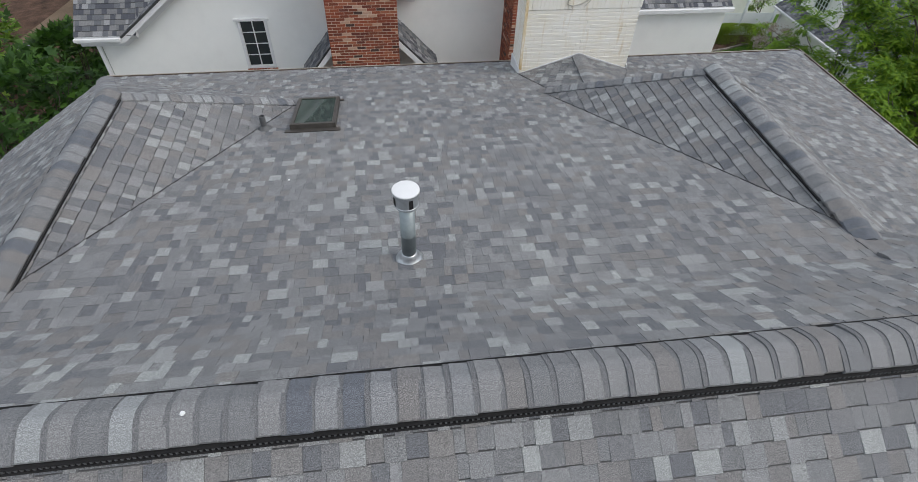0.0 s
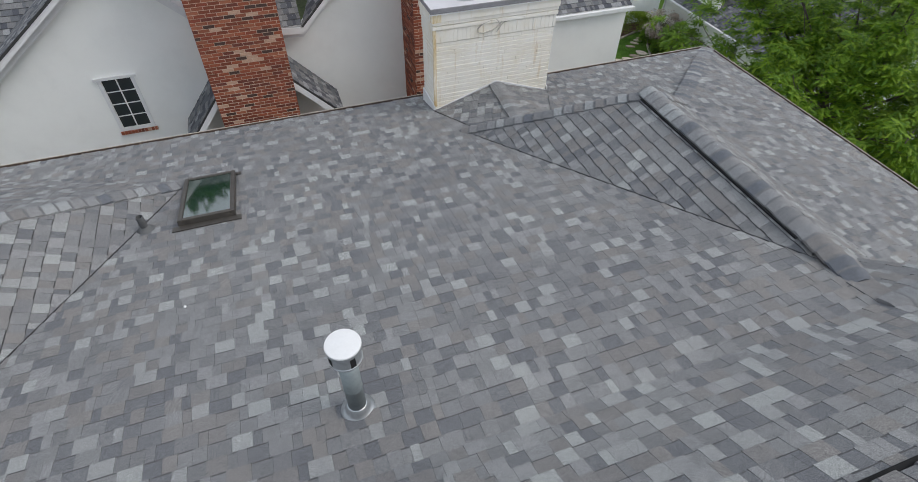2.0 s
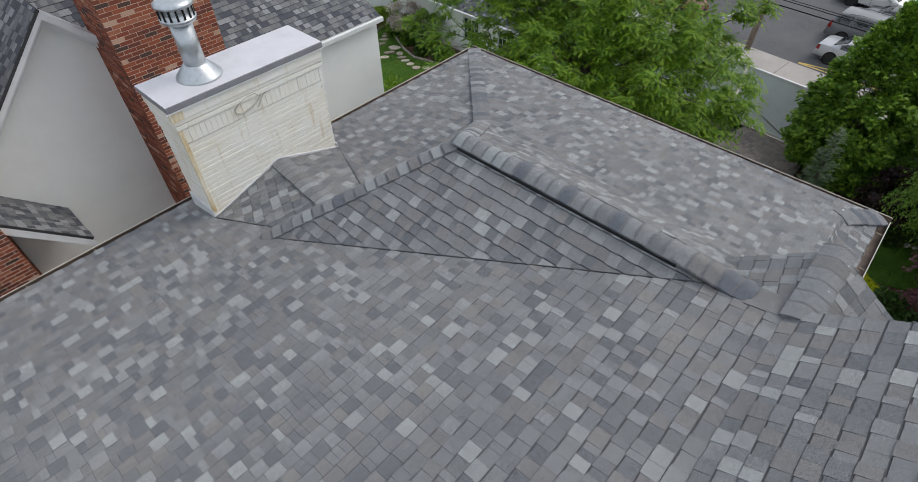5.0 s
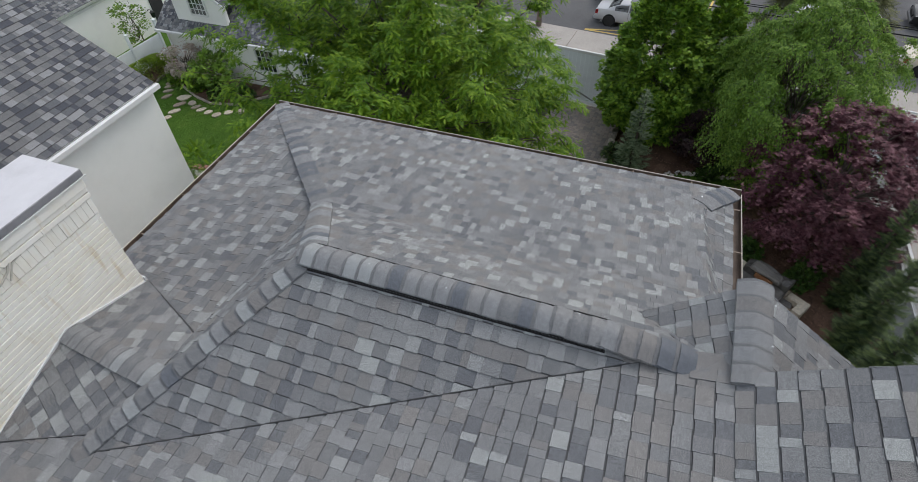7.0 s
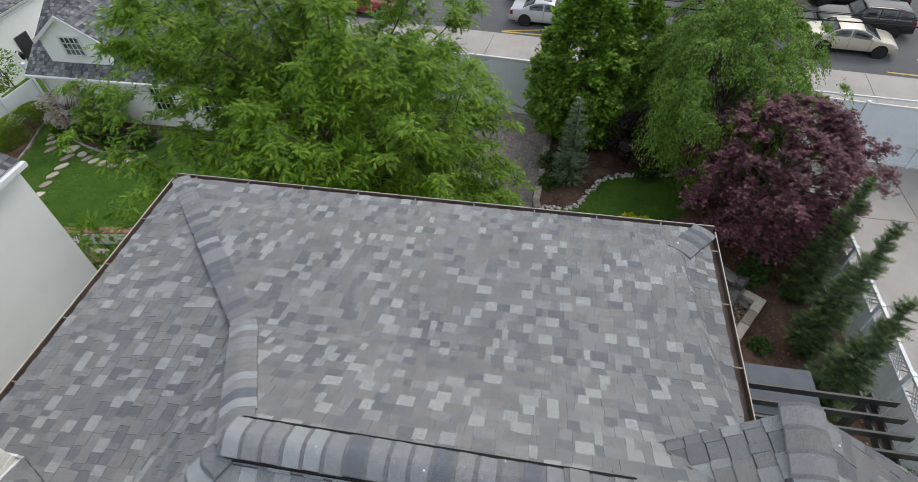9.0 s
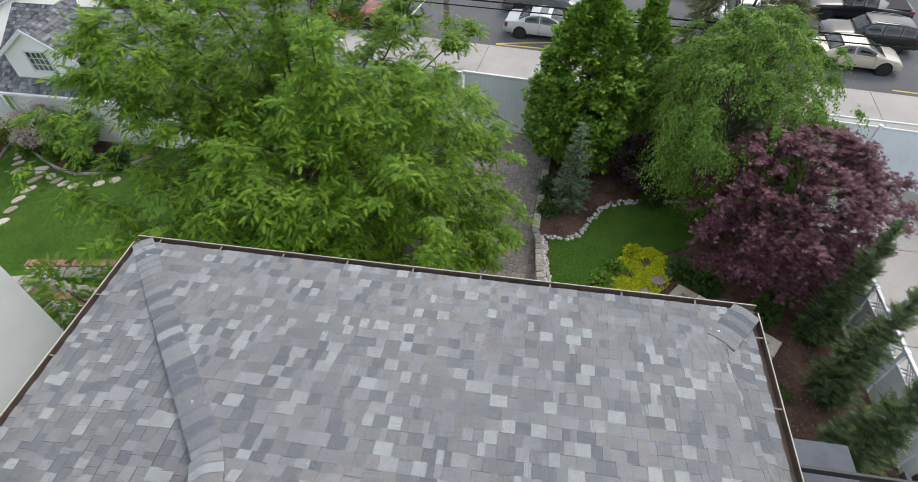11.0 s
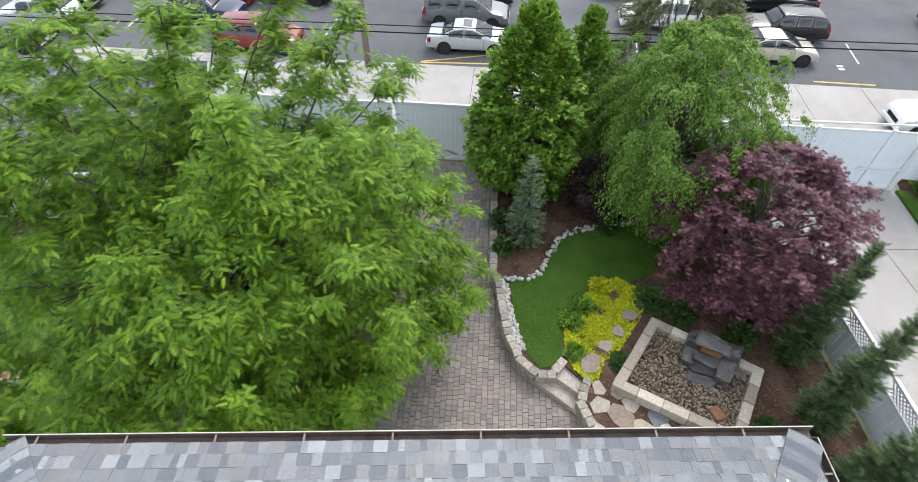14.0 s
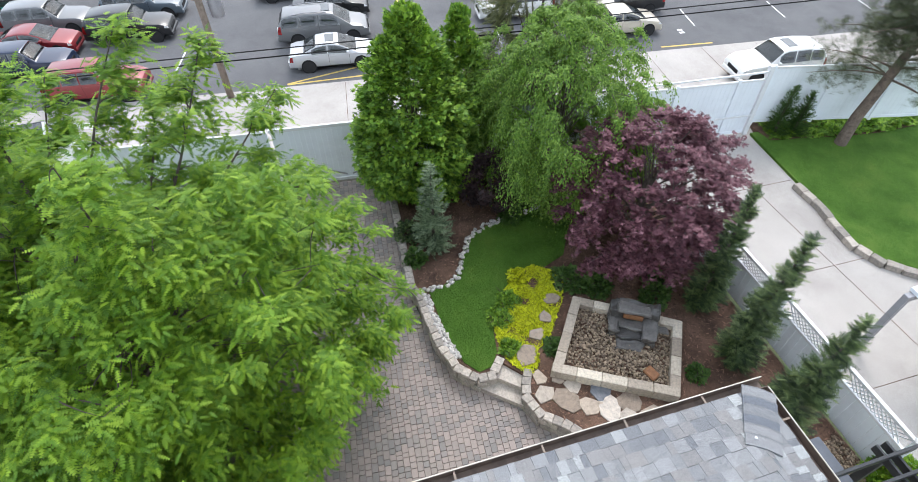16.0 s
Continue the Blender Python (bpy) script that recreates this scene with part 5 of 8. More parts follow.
for (u0, w0, zz), (a, b, c) in (((0.02, 0.0, 1.16), (0.50, 0.17, 0.055)), ((-0.15, 0.0, 0.80), (0.52, 0.20, 0.28)), ((0.22, 0.0, 0.78), (0.42, 0.22, 0.08)), ((0.46, -0.02, 0.69), (0.44, 0.22, 0.07)), ((0.74, -0.04, 0.60), (0.42, 0.24, 0.06)),
                                ((0.30, 0.55, 0.66), (0.15, 0.32, 0.18)), ((0.34, -0.60, 0.70), (0.18, 0.36, 0.16)), ((-0.12, -0.62, 0.86), (0.17, 0.22, 0.26)), ((-0.08, 0.60, 0.84), (0.15, 0.20, 0.24)), ((0.10, -0.98, 0.60), (0.22, 0.14, 0.05))):
    w0, c, a = w0 * 0.80, c * 1.12, a * (0.82 if a > 0.3 else 1.0)
    x, y, turn = 5.0 - 0.83 * u0 + 0.508 * w0, -11.30 + 0.56 * u0 + 0.861 * w0, radians(59.5) - math.pi / 2
    bm = bmesh.new()
    g = box(bm, (-a, -b, -c), (a, b, c), 0.03)
    bmesh.ops.subdivide_edges(bm, edges=bm.edges, cuts=3, use_grid_fill=True)
    for v in bm.verts:
        v.co += v.co.normalized() * (noise.noise(v.co * 3.5 + Vector((x * 5, y * 3, zz))) * 0.11 + noise.noise(v.co * 11 + Vector((x, y, zz))) * 0.035)
    ob = part("slab_rock", bm, MAT["wetrock"], FOUNT)
    ob.location, ob.rotation_euler = (x, y, zz), (rng.uniform(-0.06, 0.06), rng.uniform(-0.06, 0.06), turn + math.pi / 2)
part("spout_stone", boxes(((-0.26, -0.10, -0.08), (0.26, 0.06, 0.10)), bevel=0.015), MAT["rustrock"], FOUNT, "rusty orange spout stone").matrix_world = pose(4.89, -11.23, 0.98, 0, 0, 59.5)
RUSTY = part("boulder", boxes(((-0.18, -0.15, -0.03), (0.18, 0.15, 0.05)), bevel=0.03), MAT["rustrock"])
RUSTY.matrix_world = pose(3.39, -11.01, 0.62, 4, -3, 20)
tagged(RUSTY, "flat rusty orange rock on the river pebbles", "rock")


def flag_shape(seed, r):
    q = random.Random(seed)
    n = q.choice((5, 6, 7))
    return [(r * q.uniform(0.75, 1.1) * math.cos(2 * math.pi * (i + q.uniform(-0.2, 0.2)) / n), r * q.uniform(0.6, 0.85) * math.sin(2 * math.pi * (i + q.uniform(-0.2, 0.2)) / n)) for i in range(n)]


def flagstone(x, y, z, r, seed, mat, group, label):
    vs, fs = stone_top(flag_shape(seed, r), 0.035, 0.012, 0.002)
    me = bpy.data.meshes.new("flagstone")
    me.from_pydata(vs, [], fs)
    ob = link_mesh("flagstone", me, mat)
    ob.location, ob.rotation_euler = (x, y, z), (0, 0, seed * 1.7)
    tagged(ob, label, "flagstone", group)


for i, (x, y, r, skin) in enumerate(((4.16, -8.30, 0.22, ""), (3.69, -8.22, 0.29, "_pale"), (4.01, -8.69, 0.20, ""), (3.74, -9.03, 0.27, "_pale"), (3.41, -8.67, 0.36, ""), (3.39, -9.62, 0.38, "_blue"), (3.08, -9.15, 0.33, ""),
                                    (2.86, -9.60, 0.34, "_pale"), (2.88, -10.15, 0.36, ""), (2.45, -9.95, 0.30, "_pale"), (2.45, -10.5, 0.30, ""))):
    flagstone(x, y, 0.465, r * 1.12, i + 2, MAT["flag" + skin], "garden path flags", {"": "irregular tan flagstone set in the garden path", "_pale": "pale cream flagstone set in the garden path", "_blue": "blue-grey flagstone set in the garden path"}[skin])
for i, (x, y, r) in enumerate(((4.88, -8.18, 0.40), (5.40, -8.72, 0.27), (5.86, -9.14, 0.27), (6.38, -9.55, 0.28), (6.74, -9.92, 0.22))):
    flagstone(x, y, 0.505, r, i + 20, MAT["flag"], "stepping stones in the creeper", "tan stepping stone among yellow creeper")


# bark chips strewn over the bed
CHIP = [(-0.5, -0.16, 0), (0.5, -0.12, 0), (0.42, 0.16, 0), (-0.4, 0.13, 0), (-0.1, 0.0, 0.12), (0.2, 0.02, 0.12)], [(0, 1, 5), (0, 5, 4), (1, 2, 5), (2, 3, 4), (2, 4, 5), (3, 0, 4)]
chips = [(x, y, 0.462) for x, y in spots(BED, 15000, 77) if not inside(LAWN, x, y) and not inside(RIM, x, y)]
cr = np.random.RandomState(78)
me = scatter("bark_chips", CHIP[0], CHIP[1], np.array(chips), cr.normal(0, 1, (len(chips), 3)) * np.array((1, 1, 0.12)), np.tile((0.0, 0.0, 1.0), (len(chips), 1)) + cr.normal(0, 0.2, (len(chips), 3)), cr.uniform(0.03, 0.11, len(chips)))
tagged(link_mesh("bark_chips", me, MAT["chip"]), "loose brown bark chips over the garden bed", "mulch", kind="stuff")


# ---- plants ----
def pinnate(pairs, start, step, reach, width, ahead, arch, stem):
    """A feather of leaflets on a bent stem, all one piece: x runs along the stem."""
    vs, fs = [], []

    def fall(x):
        return -arch * x * x
    for i in range(pairs + 1):
        x = start + step * i if i else 0.0
        vs += [(x, -stem, fall(x)), (x, stem, fall(x))]
        if i:
            fs.append((2 * i - 2, 2 * i, 2 * i + 1, 2 * i - 1))
    for i in range(1, pairs + 1):
        x = start + step * i
        k = reach * (1 - 0.55 * ((i - pairs * 0.42) / pairs) ** 2 * 2.2)
        for s, base in ((-1, 2 * i), (1, 2 * i + 1)):
            dx, dy = ahead * k, s * k
            o = len(vs)
            vs += [(x + dx * 0.45 + width * 0.8, dy * 0.45, fall(x) + 0.02), (x + dx, dy, fall(x) - 0.25 * k * (1 + arch)), (x + dx * 0.45 - width * 0.8, dy * 0.45, fall(x) + 0.02)]
            fs.append((base, o, o + 1, o + 2) if s < 0 else (base, o + 2, o + 1, o))
    x = start + step * pairs
    o = len(vs)
    vs += [(x + reach * 0.4, -width, fall(x)), (x + reach * 0.9, 0, fall(x + reach)), (x + reach * 0.4, width, fall(x))]
    fs.append((2 * pairs, o, o + 1, o + 2))
    return vs, fs


def feather(pairs, start, step, reach, ahead, arch):
    """A light feather: pointed leaflets in pairs that share the stem's places, all one piece."""
    vs = [(start + step * i, 0.0, -arch * (start + step * i) ** 2) for i in range(pairs + 1)]
    fs = []
    for i in range(pairs):
        x, z = vs[i][0], vs[i][2]
        k = reach * (1 - 0.9 * ((i + 0.5) / pairs - 0.42) ** 2 * 2.2)
        for s in (-1, 1):
            vs.append((x + step * 0.5 + ahead, s * k, z - 0.22 * k))
            fs.append((i, i + 1, len(vs) - 1) if s > 0 else (i + 1, i, len(vs) - 1))
    vs += [(vs[pairs][0] + reach * 0.8, 0.03, vs[pairs][2] - 0.05), (0.0, 0.012, 0.0), (vs[pairs][0] + reach * 0.8, -0.03, vs[pairs][2] - 0.05)]
    n = len(vs)
    fs += [(pairs, n - 3, n - 1), (0, 1, n - 2)]
    return vs, fs


def fan(leaves, z=0.05):
    """Pointed blades (x, y, half width) that spring from one place."""
    vs, fs = [(0.0, 0.0, 0.0)], []
    for x, y, w in leaves:
        k = math.hypot(x, y)
        nx, ny = -y / k * w, x / k * w
        o = len(vs)
        vs += [(x * 0.45 - nx, y * 0.45 - ny, z), (x, y, 0.0), (x * 0.45 + nx, y * 0.45 + ny, z)]
        fs.append((0, o, o + 1, o + 2))
    return vs, fs


PINNATE = feather(5, 0.08, 0.172, 0.25, 0.06, 0.16)
SPRAY = pinnate(5, -0.1, 0.18, 0.27, 0.045, 0.8, 0.02, 0.04)
SINGLE = [(0, 0, 0), (0.42, -0.24, 0.03), (1.0, 0, -0.1), (0.42, 0.24, 0.03)], [(0, 1, 2, 3)]
OVATE = fan([(0.55, 0.35, 0.15), (0.62, -0.35, 0.15), (1.0, 0.05, 0.17), (0.1, 0.55, 0.14), (0.15, -0.55, 0.14)])
PALM = fan([(0.75 * math.cos(a), 0.75 * math.sin(a), 0.10) for a in (-1.9, -1.1, -0.45, 0.15, 0.8, 1.6)], 0.03)
TUFT = fan([(0.9 * math.cos(a), 0.9 * math.sin(a), 0.022) for a in np.linspace(-2.4, 2.4, 13)])


def crown_mesh(name, template, place, out, droop, size, seed, spread=0.5):
    r = np.random.RandomState(seed)
    n = len(place)
    ahead = out + r.normal(0, spread, (n, 3)) + np.array((0, 0, -droop))
    up = np.tile((0.0, 0.0, 1.0), (n, 1)) + r.normal(0, 0.35, (n, 3))
    return scatter(name, template[0], template[1], place, ahead, up, r.uniform(0.7, 1.25, n) * size)


def bent(a, b, n, sag, seed):
    r = random.Random(seed)
    a, b = Vector(a), Vector(b)
    side = Vector((r.uniform(-1, 1), r.uniform(-1, 1), 0)) * (b - a).length * 0.08
    return [a.lerp(b, i / n) + side * math.sin(math.pi * i / n) + Vector((0, 0, sag * math.sin(math.pi * i / n))) for i in range(n + 1)]


def twig_leaves(cs, heart, twigs, long, droop, r):
    """Leaves set by turns along drooping twigs that fan out from each bough end: places and headings."""
    fans, each = twigs
    out = cs - heart
    out[:, 2] *= 0.55
    out /= np.linalg.norm(out, axis=1, keepdims=True) + 1e-6
    idx = np.repeat(np.arange(len(cs)), fans)
    d = out[idx] * 0.8 + r.normal(0, 0.85, (len(idx), 3)) * np.array((1, 1, 0.45))
    d[:, 2] += 0.12
    d /= np.linalg.norm(d, axis=1, keepdims=True)
    reach = long * r.uniform(0.7, 1.35, len(idx))
    side = np.cross(d, (0.0, 0.0, 1.0))
    side /= np.linalg.norm(side, axis=1, keepdims=True) + 1e-6
    place, ahead = [], []
    for k in range(each):
        t = (k + 1) / each
        sign = 1.0 if k % 2 else -1.0
        if k == each - 1:
            sign = 0.0
        p = cs[idx] + d * (reach * t)[:, None] - d * (reach * 0.35)[:, None]
        p[:, 2] -= droop * reach * t * t
        place.append(p + r.normal(0, 0.03, p.shape))
        h = d * 0.6 + side * sign * 0.8 + r.normal(0, 0.18, d.shape)
        h[:, 2] -= droop * (0.35 + 0.9 * t)
        ahead.append(h)
    return np.concatenate(place), np.concatenate(ahead)


def broadleaf(name, label, at, height, low, shape, clusters, leaves, template, mat, size, droop, spread_c, seed, bark="bark", trunk_r=0.16, limbs=26, flat=1.0, spread=0.5, fork=0.35, lean=(0, 0), inner=0.25, thin=0.0, twigs=None, leaders=()):
    """A tree: trunk, limbs to the clusters, and a crown of leaves in uneven clusters. shape(t, angle) is the crown's radius at the height share t."""
    r = np.random.RandomState(seed)
    t = thing(name, label, "tree", at)
    cs = []
    while len(cs) < clusters:
        k, ang = r.uniform(0, 1), r.uniform(0, 2 * math.pi)
        if thin and r.uniform(0, 1) < 0.22:
            k *= 0.4
        rad = shape(k, ang)
        if r.uniform(0, 1) > min(1.0, rad / shape(0.45, ang) + 0.25):
            continue
        q = r.uniform(inner, 1.0) ** (0.42 if k < 0.55 or not thin else 0.55) * rad
        c = (q * math.cos(ang) + lean[0] * k, q * math.sin(ang) + lean[1] * k, low + k * (height - low))
        if thin:
            ragged = noise.noise(Vector((c[0] * 0.62, c[1] * 0.62, c[2] * 0.30 + seed)))
            if k > thin - 0.075 * max(-0.4, c[0]) + 0.16 * ragged or ragged < -0.42:
                continue
        cs.append(c)
    trunk_top = Vector((lean[0] * 0.5, lean[1] * 0.5, low + (height - low) * 0.55))
    wood = [(bent((0, 0, -0.25), trunk_top, 6, 0.0, seed), [trunk_r * (1 - 0.1 * i) for i in range(7)])]
    trunk = link_mesh("trunk", tubes_mesh("trunk", wood, 10), MAT[bark], t)
    lines = []
    crotch = Vector((lean[0] * 0.4, lean[1] * 0.4, low + (height - low) * 0.38))
    for j, tip in enumerate(leaders):
        way = bent(crotch, tip, 8, 0.0, seed + 200 + j)
        lines.append((way, [trunk_r * (0.36 - 0.037 * i) for i in range(9)]))
        for i in range(28):
            u = 0.30 + 0.70 * i / 27
            m = way[int(u * 7.99)].lerp(way[int(u * 7.99) + 1], u * 8 - int(u * 7.99))
            c = m + Vector(r.normal(0, 1, 3)) * 0.58 * (1.22 - u)
            cs.append(tuple(c))
            if i % 2:
                lines.append((bent(m, c, 3, 0.05, seed + i), [trunk_r * k for k in (0.10, 0.08, 0.05, 0.03)]))
    cs = np.array(cs)
    pick = r.permutation(clusters)[:limbs]
    for j, i in enumerate(pick):
        c = Vector(cs[i])
        z0 = low * 0.8 + (trunk_top.z - low * 0.8) * min(0.98, max(0.0, (c.z - low) / max(0.1, height - low)) * 0.9 + r.uniform(-0.1, 0.05))
        a = Vector((0, 0, 0)).lerp(trunk_top, max(0.15, z0 / trunk_top.z))
        lines.append((bent(a, c, 5, fork * (c - a).length * 0.3, seed + j), [trunk_r * s for s in (0.28, 0.22, 0.16, 0.11, 0.07, 0.04)]))
        others = np.argsort(np.linalg.norm(cs - np.array(c), axis=1))[1:4]
        for o in others:
            m = lines[-1][0][3]
            lines.append((bent(m, cs[o], 3, 0.05, seed + int(o)), [trunk_r * s for s in (0.11, 0.08, 0.05, 0.03)]))
    link_mesh("branchwork", tubes_mesh("branchwork", lines, 5), MAT[bark], trunk)["kind"] = "stuff"
    if twigs:
        place, ahead = twig_leaves(cs, np.array((lean[0] * 0.5, lean[1] * 0.5, low + (height - low) * 0.35)), twigs, spread_c, droop, r)
        up = np.tile((0.0, 0.0, 1.0), (len(place), 1)) + r.normal(0, 0.22, (len(place), 3))
        me = scatter("crown", template[0], template[1], place, ahead, up, r.uniform(0.75, 1.2, len(place)) * size)
        link_mesh("crown", me, MAT[mat], t)["kind"] = "stuff"
        return t
    per = leaves // clusters
    idx = np.repeat(np.arange(clusters), per)
    d = r.normal(0, 1, (len(idx), 3))
    d /= np.linalg.norm(d, axis=1, keepdims=True)
    d *= (r.uniform(0, 1, (len(idx), 1)) ** 0.4) * spread_c * r.uniform(0.6, 1.3, clusters)[idx][:, None]
    d[:, 2] *= 0.55 * flat
    place = cs[idx] + d
    out = place - np.array((lean[0] * 0.5, lean[1] * 0.5, low + (height - low) * 0.4))
    out[:, 2] *= 0.4
    out /= np.linalg.norm(out, axis=1, keepdims=True) + 1e-6
    crown = link_mesh("crown", crown_mesh("crown", template, place, out + d * 0.8, droop, size, seed + 1, spread), MAT[mat], t)
    crown["kind"] = "stuff"
    return t


def lumpy(base, seed, amount=0.25, k=2.2):
    def f(t, ang):
        return base(t) * (1 + amount * noise.noise(Vector((math.cos(ang) * k + seed, math.sin(ang) * k, t * 3.0 + seed))))
    return f


def egg(r, peak=0.42, top=0.06, bottom=0.3):
    def f(t):
        if t < peak:
            return r * (bottom + (1 - bottom) * math.sin(math.pi / 2 * t / peak))
        return r * (top + (1 - top) * math.cos(math.pi / 2 * (t - peak) / (1 - peak)) ** 0.9)
    return f


def locust_shape(t, ang):
    """Fuller towards the drive, lifted above the lawn on the other side."""
    r = lumpy(egg(5.0, 0.28, 0.14, 0.86), 3.3, 0.33)(t, ang)
    r *= 1 + 0.28 * max(0.0, math.sin(ang - 0.2)) * min(1.0, t / 0.3)
    r *= 1 - 0.34 * max(0.0, math.cos(ang - 2.35)) * min(1.0, max(0.0, (0.38 - t) / 0.15))
    west = max(0.0, -math.cos(ang))
    r *= 1 - 0.12 * west
    r *= 1 - min(1.0, max(0.0, (t - 0.35) / 0.3)) * (0.26 * max(0.0, math.cos(ang)) - 0.14 * max(0.0, math.sin(ang)))
    return r * (1 - 0.86 * max(0.0, math.sin(ang)) * max(0.0, 1 - t / 0.48))


LEADERS = ((0.1, -0.6, 9.6), (1.6, -2.0, 9.3), (2.6, -2.9, 8.4), (3.3, -3.9, 6.9), (2.6, -0.3, 8.2), (3.6, 1.3, 7.2), (1.2, 1.8, 9.3), (0.6, 3.4, 8.6), (-0.8, 0.9, 9.7), (3.7, -1.5, 7.0), (-1.4, -1.6, 9.0), (2.2, 3.6, 7.4), (1.5, 4.9, 8.2), (3.0, 5.2, 7.0), (-2.2, 2.3, 9.1), (-2.3, 2.9, 8.0), (-1.2, 3.4, 8.3))
broadleaf("locust_tree", "tall bright green honey locust with feathery leaves", (5.6, 0.40, 0), 9.95, 1.2, locust_shape, 1300, 0, PINNATE, "locust", 0.18, 0.30, 0.56, 11, "bark", 0.13, 110, 0.9, 0.6, 0.35, (0.0, -0.7), 0.03, 0.69, (9, 9), LEADERS)
broadleaf("hornbeam_tree", "dense upright hornbeam with mid-green leaves", (12.0, -7.0, 0.3), 6.6, 0.5, lumpy(egg(1.88, 0.26, 0.06, 0.66), 1.1, 0.10), 640, 39000, OVATE, "hornbeam", 0.138, 0.1, 0.29, 21, "bark", 0.08, 20, 1.3, 0.5, 0.35, (0, 0), 0.15)
broadleaf("hornbeam_tree", "slender upright hornbeam behind the larger one", (13.25, -8.85, 0.3), 5.9, 0.5, lumpy(egg(1.08, 0.28, 0.06, 0.66), 2.1, 0.10), 300, 16000, OVATE, "hornbeam", 0.135, 0.1, 0.25, 22, "bark", 0.06, 14, 1.3, 0.5, 0.35, (0, 0), 0.15)
broadleaf("birch_tree", "weeping light green tree with drooping twigs", (11.2, -11.7, 0.3), 6.5, 0.6, lumpy(egg(3.15, 0.5, 0.22, 0.6), 4.4, 0.3), 440, 0, SINGLE, "birch", 0.085, 0.95, 0.75, 23, "bark", 0.10, 46, 0.9, 0.45, 0.5, (0, 0), 0.1, 0.0, (16, 22))
broadleaf("conifer_tree", "dark olive conifer behind the weeping tree", (14.8, -12.1, 0.0), 7.9, 0.6, lumpy(egg(2.35, 0.4, 0.12, 0.8), 5.4, 0.25), 240, 8400, SPRAY, "conifer", 0.33, 0.7, 0.42, 24, "bark", 0.14, 20)
broadleaf("japanese_maple", "spreading purple-leaved japanese maple", (7.5, -12.65, 0.45), 4.6, 0.9, lumpy(egg(2.5, 0.45, 0.22, 0.7), 6.4, 0.36), 310, 0, PALM, "maple", 0.105, 0.22, 0.52, 25, "bark", 0.12, 60, 0.33, 0.5, 0.35, (0, 0), 0.12, 0.0, (9, 13))
broadleaf("purple_shrub", "dark purple-leaved shrub in deep shade", (10.6, -9.1, 0.45), 2.1, 0.3, lumpy(egg(0.9, 0.5, 0.3, 0.6), 7.4, 0.2), 50, 2600, PALM, "darkleaf", 0.11, 0.1, 0.3, 26, "bark", 0.05, 10)


def conifer(name, label, at, height, radius, mat, seed, size=0.26, lift=0.25, per=9, top=0.10, bark="bark"):
    """A spire of drooping branch whorls, each a fan of needle sprays."""
    r = np.random.RandomState(seed)
    t = thing(name, label, "tree", at)
    link_mesh("trunk", tubes_mesh("trunk", [([(0, 0, -0.1), (0.02, 0, height * 0.5), (0, 0, height * 0.98)], [0.07, 0.045, 0.012])], 7), MAT[bark], t)
    place, ahead = [], []
    z = height * 0.03
    while z < height:
        k = z / height
        rad = radius * (top + (1 - top) * (1 - k) ** 0.85) * min(1.0, 0.55 + 4 * k)
        n = max(4, int(8 * (1 - k) + 4))
        for j in range(n):
            a = r.uniform(0, 2 * math.pi)
            reach = rad * r.uniform(0.7, 1.12)
            d = np.array((math.cos(a), math.sin(a), lift - 0.35 * (1 - k)))
            for s in np.linspace(0.25, 1.0, max(2, int(per * (0.35 + 0.65 * (1 - k))))):
                base = np.array((0, 0, z)) + d * reach * s * np.array((1, 1, 1.0)) + np.array((0, 0, -0.12 * s * s * reach))
                for w in (-1, 1):
                    place.append(base + r.normal(0, 0.02, 3))
                    side = np.array((-math.sin(a), math.cos(a), 0)) * w * r.uniform(0.3, 1.0)
                    ahead.append(d + side + np.array((0, 0, r.uniform(-0.25, 0.2))))
        z += height * 0.03
    for q in range(10):
        place.append(np.array((0, 0, height * (0.9 + 0.01 * q))))
        ahead.append(np.array((r.normal(0, 0.4), r.normal(0, 0.4), 1.0)))
    place, ahead = np.array(place), np.array(ahead)
    up = np.tile((0.0, 0.0, 1.0), (len(place), 1)) + r.normal(0, 0.3, (len(place), 3))
    me = scatter("crown", SPRAY[0], SPRAY[1], place - 0.3 * size * ahead, ahead, up, r.uniform(0.7, 1.2, len(place)) * size)
    crown = link_mesh("crown", me, MAT[mat], t)
    crown["kind"] = "stuff"
    return t


for at, h, rr, sd in (((5.0, -13.45, 0.44), 4.45, 0.76, 31), ((3.2, -13.25, 0.44), 4.7, 0.84, 32), ((1.35, -12.95, 0.44), 4.5, 0.92, 33)):
    tagged(conifer("spruce", "narrow dark green spruce beside the lattice fence", at, h, rr * 0.74, "spruce", sd, 0.23, 0.55, 9), group="spruces along the fence")
conifer("blue_spruce", "small blue-grey spruce at the drive edge", (9.35, -6.85, 0.44), 3.35, 0.72, "bluespruce", 34, 0.16, 0.45, 9)


